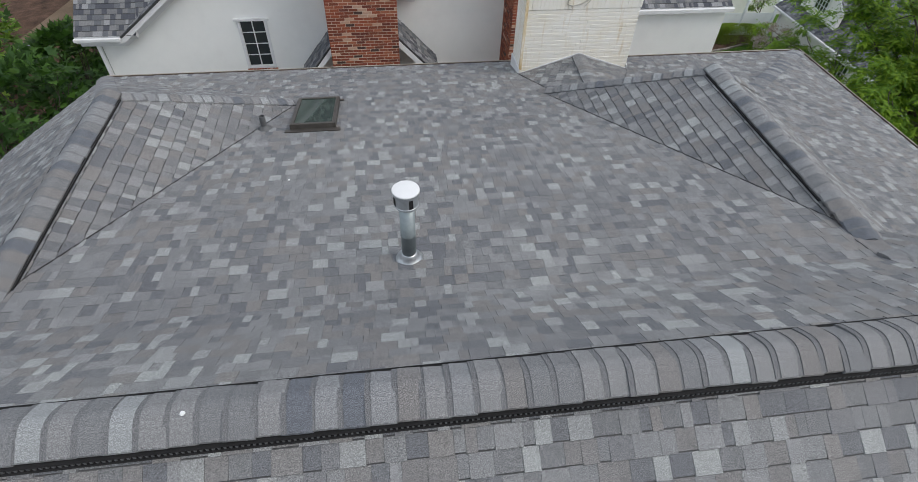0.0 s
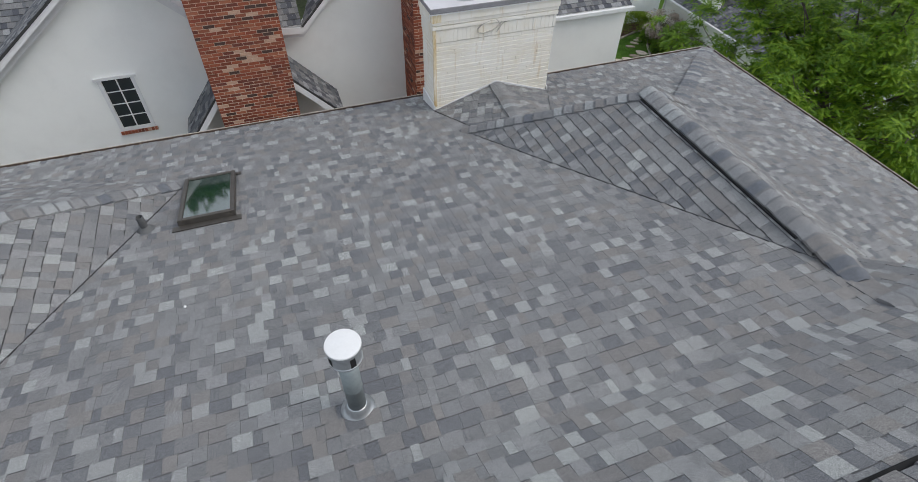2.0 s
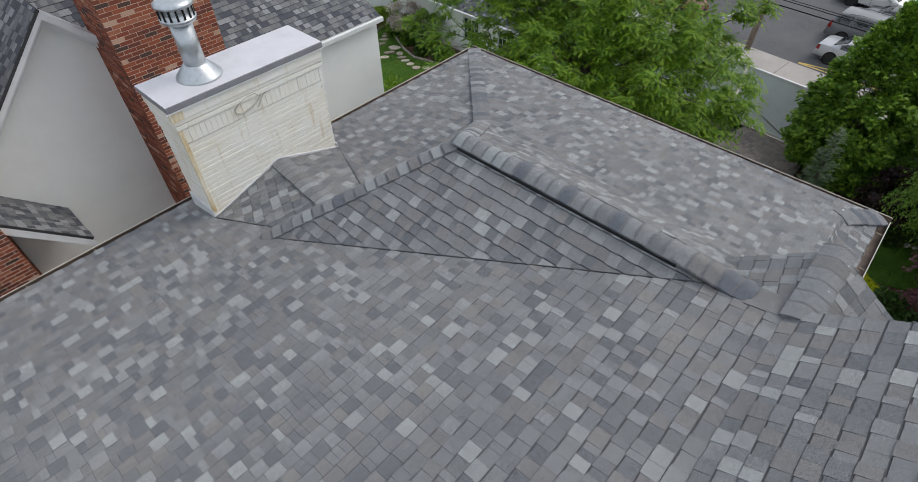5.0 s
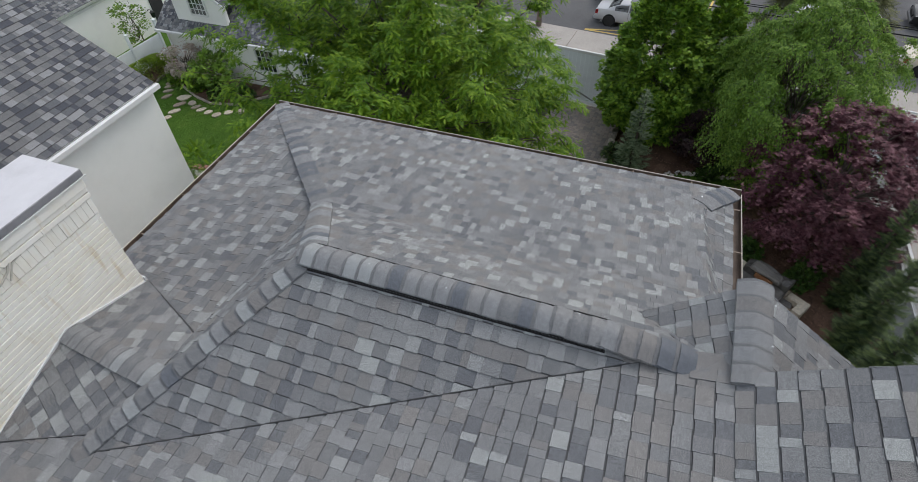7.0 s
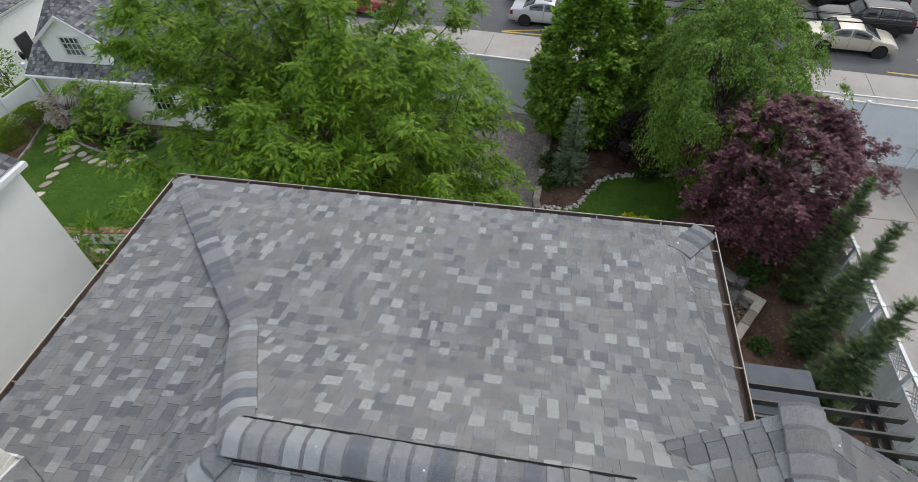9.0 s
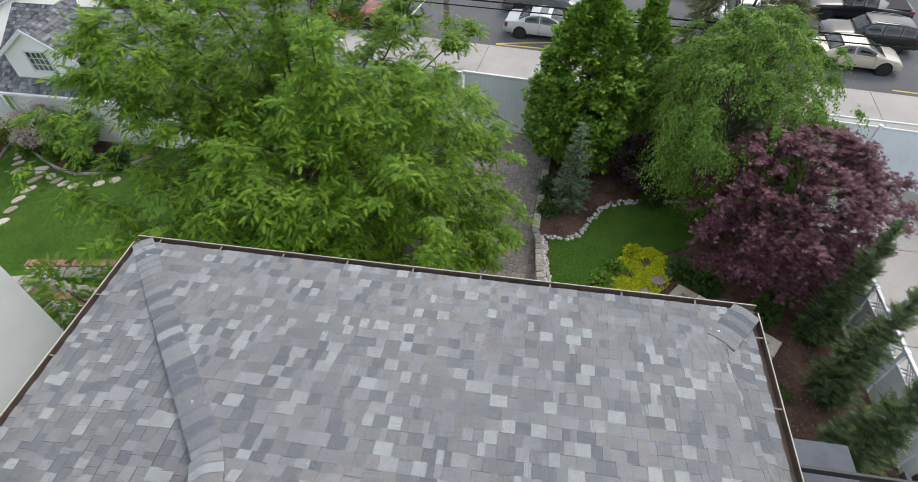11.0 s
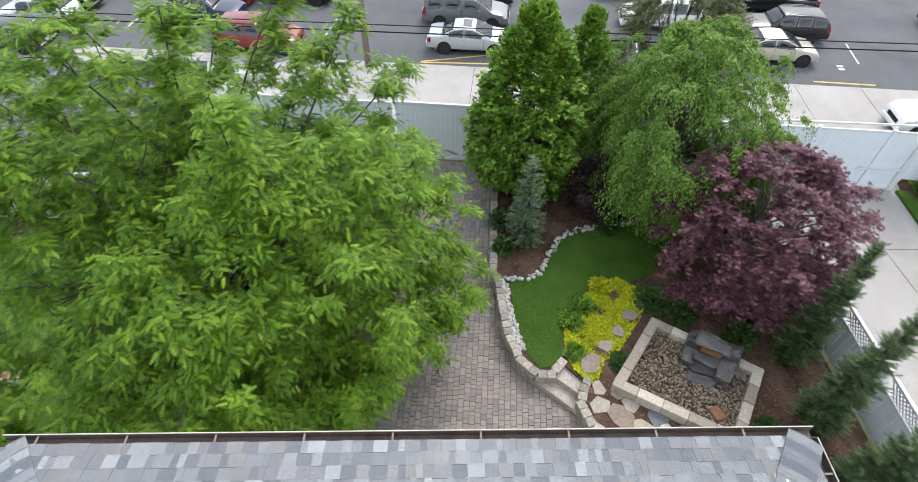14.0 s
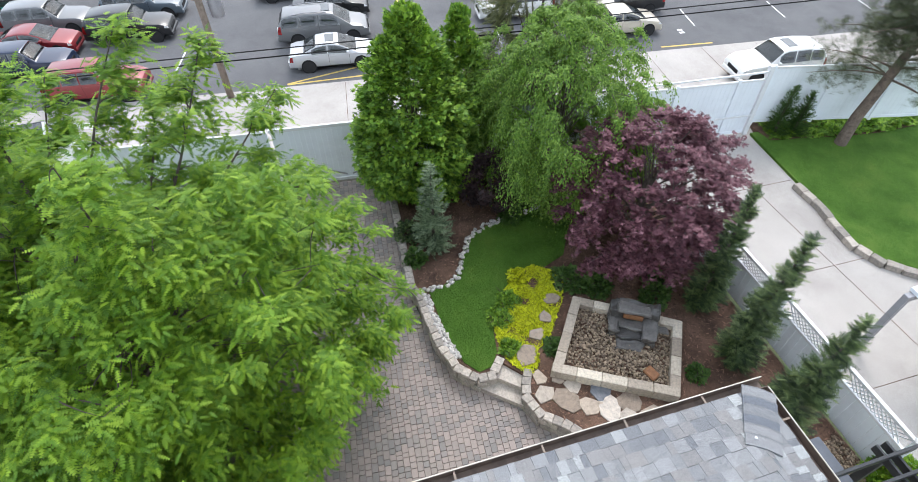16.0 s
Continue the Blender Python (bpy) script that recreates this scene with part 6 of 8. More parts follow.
def shrub(name, label, at, r, h, mat, seed, n=1500, template=OVATE, size=0.11, droop=0.0):
    """A low mound of leaves on short stems."""
    q = np.random.RandomState(seed)
    t = thing(name, label, "shrub", at)
    stems = [([(0, 0, -0.05), (q.normal(0, r * 0.3), q.normal(0, r * 0.3), h * 0.5), (q.normal(0, r * 0.45), q.normal(0, r * 0.45), h * 0.85)], [0.02, 0.012, 0.006]) for _ in range(9)]
    link_mesh("branchwork", tubes_mesh("branchwork", stems, 5), MAT["bark"], t)
    d = q.normal(0, 1, (n, 3))
    d /= np.linalg.norm(d, axis=1, keepdims=True)
    d[:, 2] = np.abs(d[:, 2])
    k = 1 + 0.2 * np.sin(d[:, 0] * 5 + seed) * np.cos(d[:, 1] * 4 + seed)
    place = d * (q.uniform(0.55, 1.0, (n, 1)) * k[:, None]) * np.array((r, r, h))
    crown = link_mesh("leaves", crown_mesh("leaves", template, place, d, droop, size, seed + 1, 0.6), MAT[mat], t)
    crown["kind"] = "stuff"
    return t


for i, (x, y, r, h, mat, n) in enumerate(((9.0, -6.15, 0.35, 0.4, "shrub", 700), (10.1, -6.2, 0.45, 0.5, "spruce", 900), (9.9, -9.6, 0.45, 0.5, "shrub", 900), (10.5, -10.2, 0.4, 0.45, "shrub", 700), (6.9, -10.3, 0.5, 0.45, "shrub", 1100), (6.4, -11.0, 0.45, 0.45, "shrub", 900),
                                          (5.6, -12.4, 0.45, 0.6, "shrub", 900), (6.1, -12.7, 0.4, 0.55, "shrub", 700), (1.9, -11.2, 0.35, 0.45, "shrub", 700), (3.1, -12.2, 0.28, 0.25, "shrub", 400), (-0.5, -14.75, 0.6, 0.9, "locust", 1800), (-1.2, -13.9, 0.6, 0.9, "locust", 1200),
                                          (0.5, -10.4, 0.45, 0.5, "shrub", 700), (7.4, -8.9, 0.32, 0.30, "golden", 900), (6.2, -7.9, 0.36, 0.24, "hornbeam", 900), (5.2, -7.85, 0.28, 0.24, "hornbeam", 600), (6.7, -8.3, 0.36, 0.24, "hornbeam", 900), (4.9, -9.0, 0.3, 0.25, "shrub", 500))):
    shrub("shrub", {"shrub": "low rounded green garden shrub in the mulch", "spruce": "dark green low garden shrub near the drive", "hornbeam": "fresh green mound of leaves among yellow creeper", "golden": "yellow-green mounding shrub beside the lawn", "locust": "bright green broad shrub beside the pergola"}[mat], (x, y, 0.45), r, h, mat, 50 + i, n, OVATE, 0.10)
CREEP = [(7.0, -8.3), (6.3, -7.95), (5.93, -7.67), (5.2, -7.6), (4.7, -7.75), (4.3, -8.12), (4.55, -8.42), (4.95, -8.5), (5.25, -9.0), (5.7, -9.35), (6.25, -9.8), (6.8, -10.1), (7.4, -9.95), (7.7, -9.5), (7.6, -8.95)]
bm = prism(CREEP, 0.44, 0.495)
creep = part("creeper_mat", bm, MAT["mulch"])
tagged(creep, "soil under the yellow creeper", "garden bed", kind="structure")
rr = np.random.RandomState(5)
cp = np.array([(x, y, 0.50 + 0.08 * noise.noise(Vector((x * 2, y * 2, 0)))) for x, y in spots(CREEP, 15000, 8) if not any(math.hypot(x - a, y - b) < c for a, b, c in ((4.88, -8.18, 0.29), (5.40, -8.72, 0.18), (5.86, -9.14, 0.18), (6.38, -9.55, 0.18), (6.74, -9.92, 0.15)))])
me = crown_mesh("creeper", OVATE, cp, rr.normal(0, 1, (len(cp), 3)) * np.array((1, 1, 0.2)), -0.4, 0.082, 9, 0.3)
tagged(link_mesh("creeper", me, MAT["golden"]), "bright yellow creeping groundcover beside the lawn", "groundcover", kind="stuff")


# ---- fences, gate and pergola ----
def fence_panel(name, label, length, height, boards, mat="fence", group=""):
    """One bay: post, two rails and upright boards; x along it."""
    t = tagged(new(name), label, "fence", group)
    part("post", boxes(((-0.06, -0.06, 0), (0.06, 0.06, height + 0.08)), bevel=0.008), MAT[mat], t)
    part("top_rail", boxes(((0.06, -0.035, height - 0.06), (length - 0.06, 0.035, height + 0.02)), bevel=0.006), MAT["trim"], t)
    part("bottom_rail", boxes(((0.06, -0.03, 0.08), (length - 0.06, 0.03, 0.2)), bevel=0.006), MAT[mat], t)
    w = (length - 0.12) / boards
    for i in range(boards):
        part("board", boxes(((0.06 + i * w + 0.0012, -0.012, 0.2), (0.06 + (i + 1) * w - 0.0012, 0.012, height - 0.06)), bevel=0.004), MAT[mat], t)
    return t


ang = math.degrees(math.atan2(SU.y, SU.x))
first = fence_panel("fence_panel", "tall white vinyl privacy fence bay", 2.42, 2.45, 12, "fence", "white street fence")
first.matrix_world = Matrix.Translation(street(-9.68, 0)) @ pose(0, 0, 0, 0, 0, ang)
for i in range(-3, 6):
    if i in (-1, 0):
        continue
    copy_thing(first, Matrix.Translation(street(2.42 * i, 0)) @ pose(0, 0, 0, 0, 0, ang))
fence_panel("fence_panel", "short white vinyl fence bay beside the corner post", 1.08, 2.45, 6, "fence", "white street fence").matrix_world = Matrix.Translation(street(14.52, 0)) @ pose(0, 0, 0, 0, 0, ang)
for i in range(4):
    copy_thing(first, Matrix.Translation(street(15.70 + 2.4 * i, -0.05 - 0.29 * i, 0.50)) @ pose(0, 0, 0, 0, 0, ang - 7))
GATE_T = tagged(new("drive_gate"), "tall white double drive gate with diagonal braces", "gate")
GATE_T.matrix_world = Matrix.Translation(street(-2.42, 0)) @ pose(0, 0, 0, 0, 0, ang)
for i in range(26):
    part("board", boxes(((0.06 + i * 0.18, -0.012, 0.16), (0.06 + i * 0.18 + 0.1775, 0.012, 2.42)), bevel=0.004), MAT["fence"], GATE_T)
part("rail", boxes(((0.0, -0.04, 2.40), (4.84, 0.05, 2.52)), bevel=0.006), MAT["trim"], GATE_T)
part("rail", boxes(((0.0, -0.05, 0.10), (4.84, 0.05, 0.22)), bevel=0.006), MAT["trim"], GATE_T)
for x0, x1 in ((2.5, 3.7), (2.3, 1.1)):
    bm = bmesh.new()
    box(bm, (0, -0.06, -0.02), (math.hypot(x1 - x0, 0.5), -0.02, 0.02), 0, Matrix.Translation((x0, 0, 0.35)) @ pose(0, 0, 0, 0, -math.degrees(math.atan2(0.5, x1 - x0)), 0))
    part("brace", bm, MAT["steel_edge"], GATE_T)
CORNER = tagged(new("corner_post"), "tall white fence corner post with a long top rail", "fence post")
CORNER.matrix_world = Matrix.Translation(street(15.65, -0.02)) @ pose(0, 0, 0, 0, -1.0, ang)
part("post", boxes(((-0.09, -0.09, 0), (0.09, 0.09, 3.0)), bevel=0.01), MAT["trim"], CORNER)
part("rail", boxes(((-5.5, -0.03, 2.72), (-0.09, 0.03, 2.78))), MAT["trim"], CORNER)
part("rail", boxes(((-1.6, -0.10, 0.92), (0.1, -0.06, 0.98))), MAT["trim"], CORNER)

LAT = tagged(new("lattice_fence"), "grey-white vinyl fence with lattice top beside the spruces", "fence")
LAT.location = (-0.2, -14.72, 0.3)
x = 0.0
for bay in range(4):
    part("post", boxes(((x - 0.06, -0.06, -0.3), (x + 0.06, 0.06, 1.72)), bevel=0.008), MAT["fence"], LAT)
    part("post_cap", lathe([(0.10, 1.72), (0.10, 1.75), (0.0, 1.81)], 4), MAT["trim"], LAT)
    for i in range(9):
        part("board", boxes(((x + 0.06 + i * 0.206, -0.012, 0.02), (x + 0.06 + i * 0.206 + 0.2, 0.012, 1.18)), bevel=0.004), MAT["fence"], LAT)
    part("rail", boxes(((x + 0.06, -0.04, 1.18), (x + 1.92, 0.04, 1.25)), bevel=0.006), MAT["trim"], LAT)
    part("rail", boxes(((x + 0.06, -0.045, 1.62), (x + 1.92, 0.045, 1.70)), bevel=0.006), MAT["trim"], LAT)
    bm = bmesh.new()
    for k in range(-3, 16):
        for s in (-1, 1):
            x0 = x + 0.06 + k * 0.125
            a, b = Vector((x0, 0, 1.25)), Vector((x0 + 0.37 * s, 0, 1.62))
            lo, hi = x + 0.06, x + 1.92
            if min(a.x, b.x) >= lo and max(a.x, b.x) <= hi:
                box(bm, (0, -0.006 + 0.004 * s, -0.016), ((b - a).length, 0.006 + 0.004 * s, 0.016), 0, Matrix.Translation(a) @ pose(0, 0, 0, 0, -math.degrees(math.atan2(0.37, 0.37 * s)), 0))
    ob = part("lattice", bm, MAT["trim"], LAT)
    ob["kind"] = "stuff"
    x += 1.98

PERG = tagged(new("pergola"), "black-painted timber pergola beside the house", "pergola")
for i in range(8):
    part("rafter", boxes(((-0.67 - 0.305 * i, -12.20, 4.50), (-0.62 - 0.305 * i, -8.40, 4.66)), bevel=0.006), MAT["black"], PERG)
for y in (-11.93, -11.74, -8.8):
    part("beam", boxes(((-3.4, y, 4.34), (-0.42, y + 0.05, 4.50)), bevel=0.006), MAT["black"], PERG)
part("panel", boxes(((-1.0, -11.1, 4.22), (0.0, -9.2, 4.28)), bevel=0.006), MAT["slatepanel"], PERG, "flat slate-grey panel under the rafters")
for px0, py0 in ((-0.66, -11.88), (-3.2, -11.88), (-0.66, -8.85)):
    part("post", boxes(((px0, py0, 0.4), (px0 + 0.13, py0 + 0.13, 4.34)), bevel=0.008), MAT["black"], PERG)
pebbles("gravel_patch", [(x, y, 0.47 + rng.uniform(0, 0.02)) for x, y in spots([(0.75, -14.4), (0.6, -13.5), (0.0, -13.3), (-0.4, -14.2), (0.1, -14.55)], 700, 12)], 0.02, 0.045, MAT["pebble"], "patch of tan river gravel by the fence", "gravel", 8)
SHED = tagged(new("carport"), "grey carport frame with a pale roof at the drive", "carport")
part("beam", boxes(((2.6, -19.0, 2.3), (2.75, -17.0, 2.5)), bevel=0.01), MAT["steel_edge"], SHED)
part("post", boxes(((2.6, -17.15, 0.0), (2.75, -17.0, 2.3)), bevel=0.01), MAT["steel_edge"], SHED)
part("roof", boxes(((-0.5, -20.0, 2.5), (2.8, -17.2, 2.62)), bevel=0.01), MAT["fence"], SHED)

# ---- kerb wall, neighbour's lawn, ivy and pine ----
KERB = [(8.6, -20.15), (7.6, -20.15), (6.6, -19.95), (5.81, -19.85), (5.0, -20.15), (4.2, -20.9), (3.2, -21.9)]
wall_course("stone_kerb", KERB, 0.45, 0.26, -0.05, 0.24, MAT["coping"], "low kerb of grey stones along the neighbour's lawn")
LAWN_S = [(12.0, -20.6), (8.4, -20.3), (6.6, -20.1), (5.8, -20.0), (5.0, -20.3), (4.2, -21.0), (3.0, -22.2), (-2, -30), (9, -34), (12.6, -28), (11.8, -22.6)]
lawn3 = part("south_lawn", prism(LAWN_S, -0.05, 0.14), MAT["grass"])
tagged(lawn3, "neighbour's mown lawn sloping from the drive", "lawn", kind="structure")
tagged(blades("grass", LAWN_S, 0.135, 20000, 0.06, 17), "grass blades on the neighbour's lawn", "grass", kind="stuff")
IVY = [(12.2, -20.9), (11.35, -21.05), (11.1, -22.4), (10.7, -24.2), (10.5, -25.7), (10.5, -27.3), (11.5, -29.5), (13.3, -27), (13.3, -21.2)]
ip = np.array([(x, y, 0.15 + 0.45 * abs(noise.noise(Vector((x * 1.3, y * 1.3, 2)))) + 0.35 * max(0.0, x - 11.3)) for x, y in spots(IVY, 9500, 18)])
ir = np.random.RandomState(19)
me = crown_mesh("ivy", OVATE, ip, ir.normal(0, 1, (len(ip), 3)) * np.array((1, 1, 0.2)), -0.3, 0.16, 20, 0.3)
tagged(link_mesh("ivy", me, MAT["hornbeam"]), "green ivy bank below the white fence", "ivy", kind="stuff")
part("ivy_bank", prism(IVY, -0.05, 0.16), MAT["mulch"])
tagged(bpy.data.objects["ivy_bank"], "soil bank under the ivy", "garden bed", kind="structure")
for x, y, h in ((11.62, -21.35, 2.2), (11.42, -22.1, 1.9)):
    conifer("arborvitae", "young green arborvitae in the ivy by the fence", (x, y, 0.1), h, 0.50, "shrub", int(x * 10 - y), 0.17, 0.8, 5)
PINE = thing("pine_tree", "tall pine with a bare leaning trunk and grey-green needles", "tree", (10.4, -23.5, 0.1))
pine_trunk = link_mesh("trunk", tubes_mesh("trunk", [([(0, 0, -0.2), (0.05, -0.1, 1.2), (0.1, -0.5, 2.6), (0.0, -0.7, 4.4), (-0.1, -0.6, 6.4)], [0.24, 0.20, 0.17, 0.14, 0.07])], 10), MAT["pinebark"], PINE)
pr = np.random.RandomState(40)
pl, pp, po = [], [], []
for i in range(46):
    z0 = pr.uniform(2.6, 6.2)
    a = pr.uniform(0, 2 * math.pi) if i % 3 else pr.uniform(0.5, 2.2)
    reach = (pr.uniform(1.0, 2.6) if i % 3 else pr.uniform(1.8, 3.4)) * (1.15 - 0.09 * z0)
    s0 = Vector((0.05, -0.6, z0))
    e0 = s0 + Vector((math.cos(a) * reach, math.sin(a) * reach, pr.uniform(-0.3, 0.5)))
    line = bent(s0, e0, 4, 0.15, 70 + i)
    pl.append((line, [0.045, 0.035, 0.025, 0.016, 0.008]))
    for k in range(20):
        q = s0.lerp(e0, pr.uniform(0.4, 1.08)) + Vector(pr.normal(0, 0.26, 3))
        for _ in range(7):
            pp.append(tuple(q + Vector(pr.normal(0, 0.10, 3))))
            po.append((math.cos(a), math.sin(a), 0.6))
link_mesh("branchwork", tubes_mesh("branchwork", pl, 5), MAT["pinebark"], pine_trunk)
link_mesh("crown", crown_mesh("crown", TUFT, np.array(pp), np.array(po), -0.1, 0.20, 41, 0.7), MAT["pine"], PINE)["kind"] = "stuff"

# ---- car park lines, pole and wires ----
MARKS = tagged(new("parking_lines"), "faded yellow and white parking lines on the asphalt", "road marking", kind="structure")


def stripe(u0, v0, u1, v1, w, mat):
    a, b = Vector(street(u0, v0)), Vector(street(u1, v1))
    d = (b - a).normalized()
    s = Vector((-d.y, d.x, 0)) * w / 2
    part("line", prism([tuple((a + s).xy), tuple((a - s).xy), tuple((b - s).xy), tuple((b + s).xy)], 0.002, 0.008), MAT[mat], MARKS)


stripe(-2.6, 7.25, 1.6, 8.5, 0.10, "yellow")
stripe(-2.6, 7.2, 2.2, 7.45, 0.10, "yellow")
stripe(15.5, 7.35, 18.2, 7.3, 0.10, "yellow")
stripe(3.0, 8.5, 3.2, 16.0, 0.12, "yellow")
for k in range(-9, 12):
    if k % 2:
        stripe(2.6 * k, 9.2, 2.6 * k + 0.15, 11.2, 0.08, "whiteline")
    if k not in (0,):
        stripe(2.6 * k, 19.0, 2.6 * k + 0.2, 24.0, 0.10, "whiteline")


def number_bars(u, v):
    """Stall number too faint to spell: plain bars."""
    for k in range(2):
        a = street(u + 0.02 * k, v + 0.28 * k)
        part("number_bar", boxes(((a[0] - 0.09, a[1] - 0.14, 0.003), (a[0] + 0.09, a[1] + 0.14, 0.008))), MAT["whiteline"], MARKS)


number_bars(-2.0, 8.55)
number_bars(17.2, 8.6)
POLE = tagged(new("utility_pole"), "weathered wooden utility pole with cables", "utility pole")
pole_at = Vector((21.0, -0.65, 0))
lean = Matrix.Translation(pole_at) @ pose(0, 0, 0, 0.3, 1.2, 0)
bm = lathe([(0.15, -0.2), (0.14, 3.0), (0.12, 9.6), (0.0, 9.62)], 14)
bmesh.ops.transform(bm, matrix=lean, verts=bm.verts)
part("pole", bm, MAT["wood"], POLE, "", True)
part("transformer", lathe([(0.24, 3.45), (0.27, 3.48), (0.27, 4.4), (0.22, 4.48), (0.0, 4.5)], 18, (pole_at.x + 0.30, pole_at.y - 0.55, 0)), MAT["steel_edge"], POLE, "dark grey transformer can", True)
part("crossarm", boxes(((20.2, -0.72, 4.55), (21.7, -0.58, 4.68)), bevel=0.01), MAT["wood"], POLE)
for x0, z0, sag, rad in ((14.45, 4.85, 0.10, 0.022), (14.70, 4.97, 0.12, 0.016), (14.0, 5.3, 0.10, 0.012)):
    a, b = Vector((x0 + 4.2, 44.0, z0 + 0.3)), Vector((x0 - 3.6, -44.0, z0 + 0.3))
    line = [a.lerp(b, i / 30) - Vector((0, 0, 0.3 * math.sin(math.pi * i / 30))) for i in range(31)]
    link_mesh("cable", tubes_mesh("cable", [(line, [rad] * 31)], 5), MAT["vent"], POLE)

# saw joints in the pale drive
JOINTS = tagged(new("drive_joints"), "narrow dark joints across the concrete drive", "joint", kind="structure")
for (x0, y0), (x1, y1) in (((5.42, -15.6), (5.33, -20.4)), ((9.3, -15.5), (9.2, -20.3)), ((1.6, -15.9), (1.5, -23.0)), ((13.3, -18.6), (-2.0, -18.95))):
    a, b = Vector((x0, y0, 0)), Vector((x1, y1, 0))
    s0 = (b - a).normalized().cross(Vector((0, 0, 1))) * 0.009
    part("joint", prism([tuple((a - s0).xy), tuple((b - s0).xy), tuple((b + s0).xy), tuple((a + s0).xy)], 0.02, 0.034), MAT["mulch"], JOINTS)
for k in range(-9, 12):
    a, b = Vector(street(2.9 * k, 0.2)), Vector(street(2.9 * k, 6.9))
    s0 = (b - a).normalized().cross(Vector((0, 0, 1))) * 0.009
    part("joint", prism([tuple((a - s0).xy), tuple((b - s0).xy), tuple((b + s0).xy), tuple((a + s0).xy)], 0.01, 0.024), MAT["mulch"], JOINTS)


# ---- the yard north of the house ----
def bed(name, outline, z, label):
    ob = part(name, prism(outline, z - 0.1, z), MAT["mulch"])
    return tagged(ob, label, "garden bed", kind="structure")


BED_A = [(6.8, 16.7), (7.6, 14.8), (8.75, 15.04), (9.97, 15.47), (10.7, 15.49), (11.9, 15.6), (11.9, 16.7)]
BED_B = [(10.6, 15.2), (9.75, 13.9), (9.19, 12.75), (8.89, 11.67), (9.17, 10.48), (10.4, 9.3), (11.0, 9.3), (11.0, 15.2)]
bed("planting_bed", BED_A, 0.05, "dark mulched bed under the clipped hedge")
bed("planting_bed", BED_B, 0.05, "dark mulched bed along the cottage")
EDGE = tagged(new("bed_edging"), "low curved stone edging round the planting beds", "edging", kind="structure")
for outline in (BED_A[1:5], BED_B[0:6]):
    for p, a in smooth_line([Vector((x, y, 0)) for x, y in outline], 0.23):
        ob = part("edging_stone", boxes(((-0.11, -0.05, -0.05), (0.11, 0.05, 0.09)), bevel=0.015), MAT["coping"], EDGE)
        ob.matrix_local = Matrix.Translation(p) @ pose(0, 0, 0, rng.uniform(-3, 3), rng.uniform(-3, 3), math.degrees(a) + rng.uniform(-4, 4))


def stepping_stone(x, y, a, b, turn):
    n = 9
    pts = [((a * math.cos(2 * math.pi * i / n)) * rng.uniform(0.85, 1.12), (b * math.sin(2 * math.pi * i / n)) * rng.uniform(0.85, 1.12)) for i in range(n)]
    vs, fs = stone_top(pts, 0.045, 0.02, 0.004)
    me = bpy.data.meshes.new("stepping_stone")
    me.from_pydata(vs, [], fs)
    ob = link_mesh("stepping_stone", me, MAT["limestone"])
    ob.matrix_world = pose(x, y, 0.01, 0, 0, turn)
    tagged(ob, "irregular pale stepping stone set in the lawn", "stepping stone", group="stepping stones in the lawn")


for x, y, a, b in ((9.78, 14.72, 0.22, 0.12), (9.55, 14.52, 0.28, 0.14), (9.19, 14.32, 0.28, 0.13), (8.77, 14.03, 0.30, 0.15), (8.94, 13.2, 0.36, 0.28), (8.39, 13.0, 0.36, 0.17), (7.84, 12.84, 0.34, 0.18), (7.32, 12.84, 0.30, 0.18),
                   (6.77, 12.73, 0.28, 0.18), (8.67, 12.51, 0.20, 0.26), (8.45, 12.13, 0.27, 0.14), (8.33, 11.78, 0.26, 0.15), (8.25, 11.33, 0.24, 0.18), (8.21, 10.84, 0.24, 0.2), (8.53, 10.45, 0.24, 0.2), (8.79, 9.95, 0.26, 0.22), (6.2, 12.6, 0.26, 0.18)):
    stepping_stone(x, y, a * 0.88, b * 0.85, -35 + rng.uniform(-12, 12))
HEDGE = thing("clipped_hedge", "long rounded hedge clipped smooth, bright green", "hedge", (9.75, 15.85, 0.0), -8)
q = np.random.RandomState(61)
d = q.normal(0, 1, (15000, 3))
d /= np.linalg.norm(d, axis=1, keepdims=True)
d[:, 2] = np.abs(d[:, 2])
sq = np.sign(d) * np.abs(d) ** 0.55
link_mesh("branchwork", tubes_mesh("branchwork", [([(x, 0, -0.05), (x + 0.05, 0.05, 0.5)], [0.03, 0.015]) for x in (-0.9, -0.4, 0.1, 0.6, 1.0)], 5), MAT["bark"], HEDGE)
link_mesh("leaves", crown_mesh("leaves", OVATE, sq * q.uniform(0.94, 1.0, (15000, 1)) * np.array((1.45, 0.56, 0.95)), d, 0.0, 0.056, 62, 0.5), MAT["hedge"], HEDGE)["kind"] = "stuff"
shrub("ball_shrub", "round clipped dark green ball shrub", (9.95, 14.35, 0.03), 0.40, 0.72, "hornbeam", 63, 2200, OVATE, 0.07)
shrub("ball_shrub", "round clipped dark green ball shrub", (9.75, 13.0, 0.03), 0.42, 0.70, "hornbeam", 64, 2200, OVATE, 0.07)
shrub("shrub", "leafy green shrub under the blossom", (9.5, 11.6, 0.03), 0.5, 0.7, "shrub", 65, 1500, OVATE, 0.10)
shrub("shrub", "leafy green shrub at the bed edge", (9.7, 10.4, 0.03), 0.55, 0.6, "shrub", 66, 1500, OVATE, 0.10)
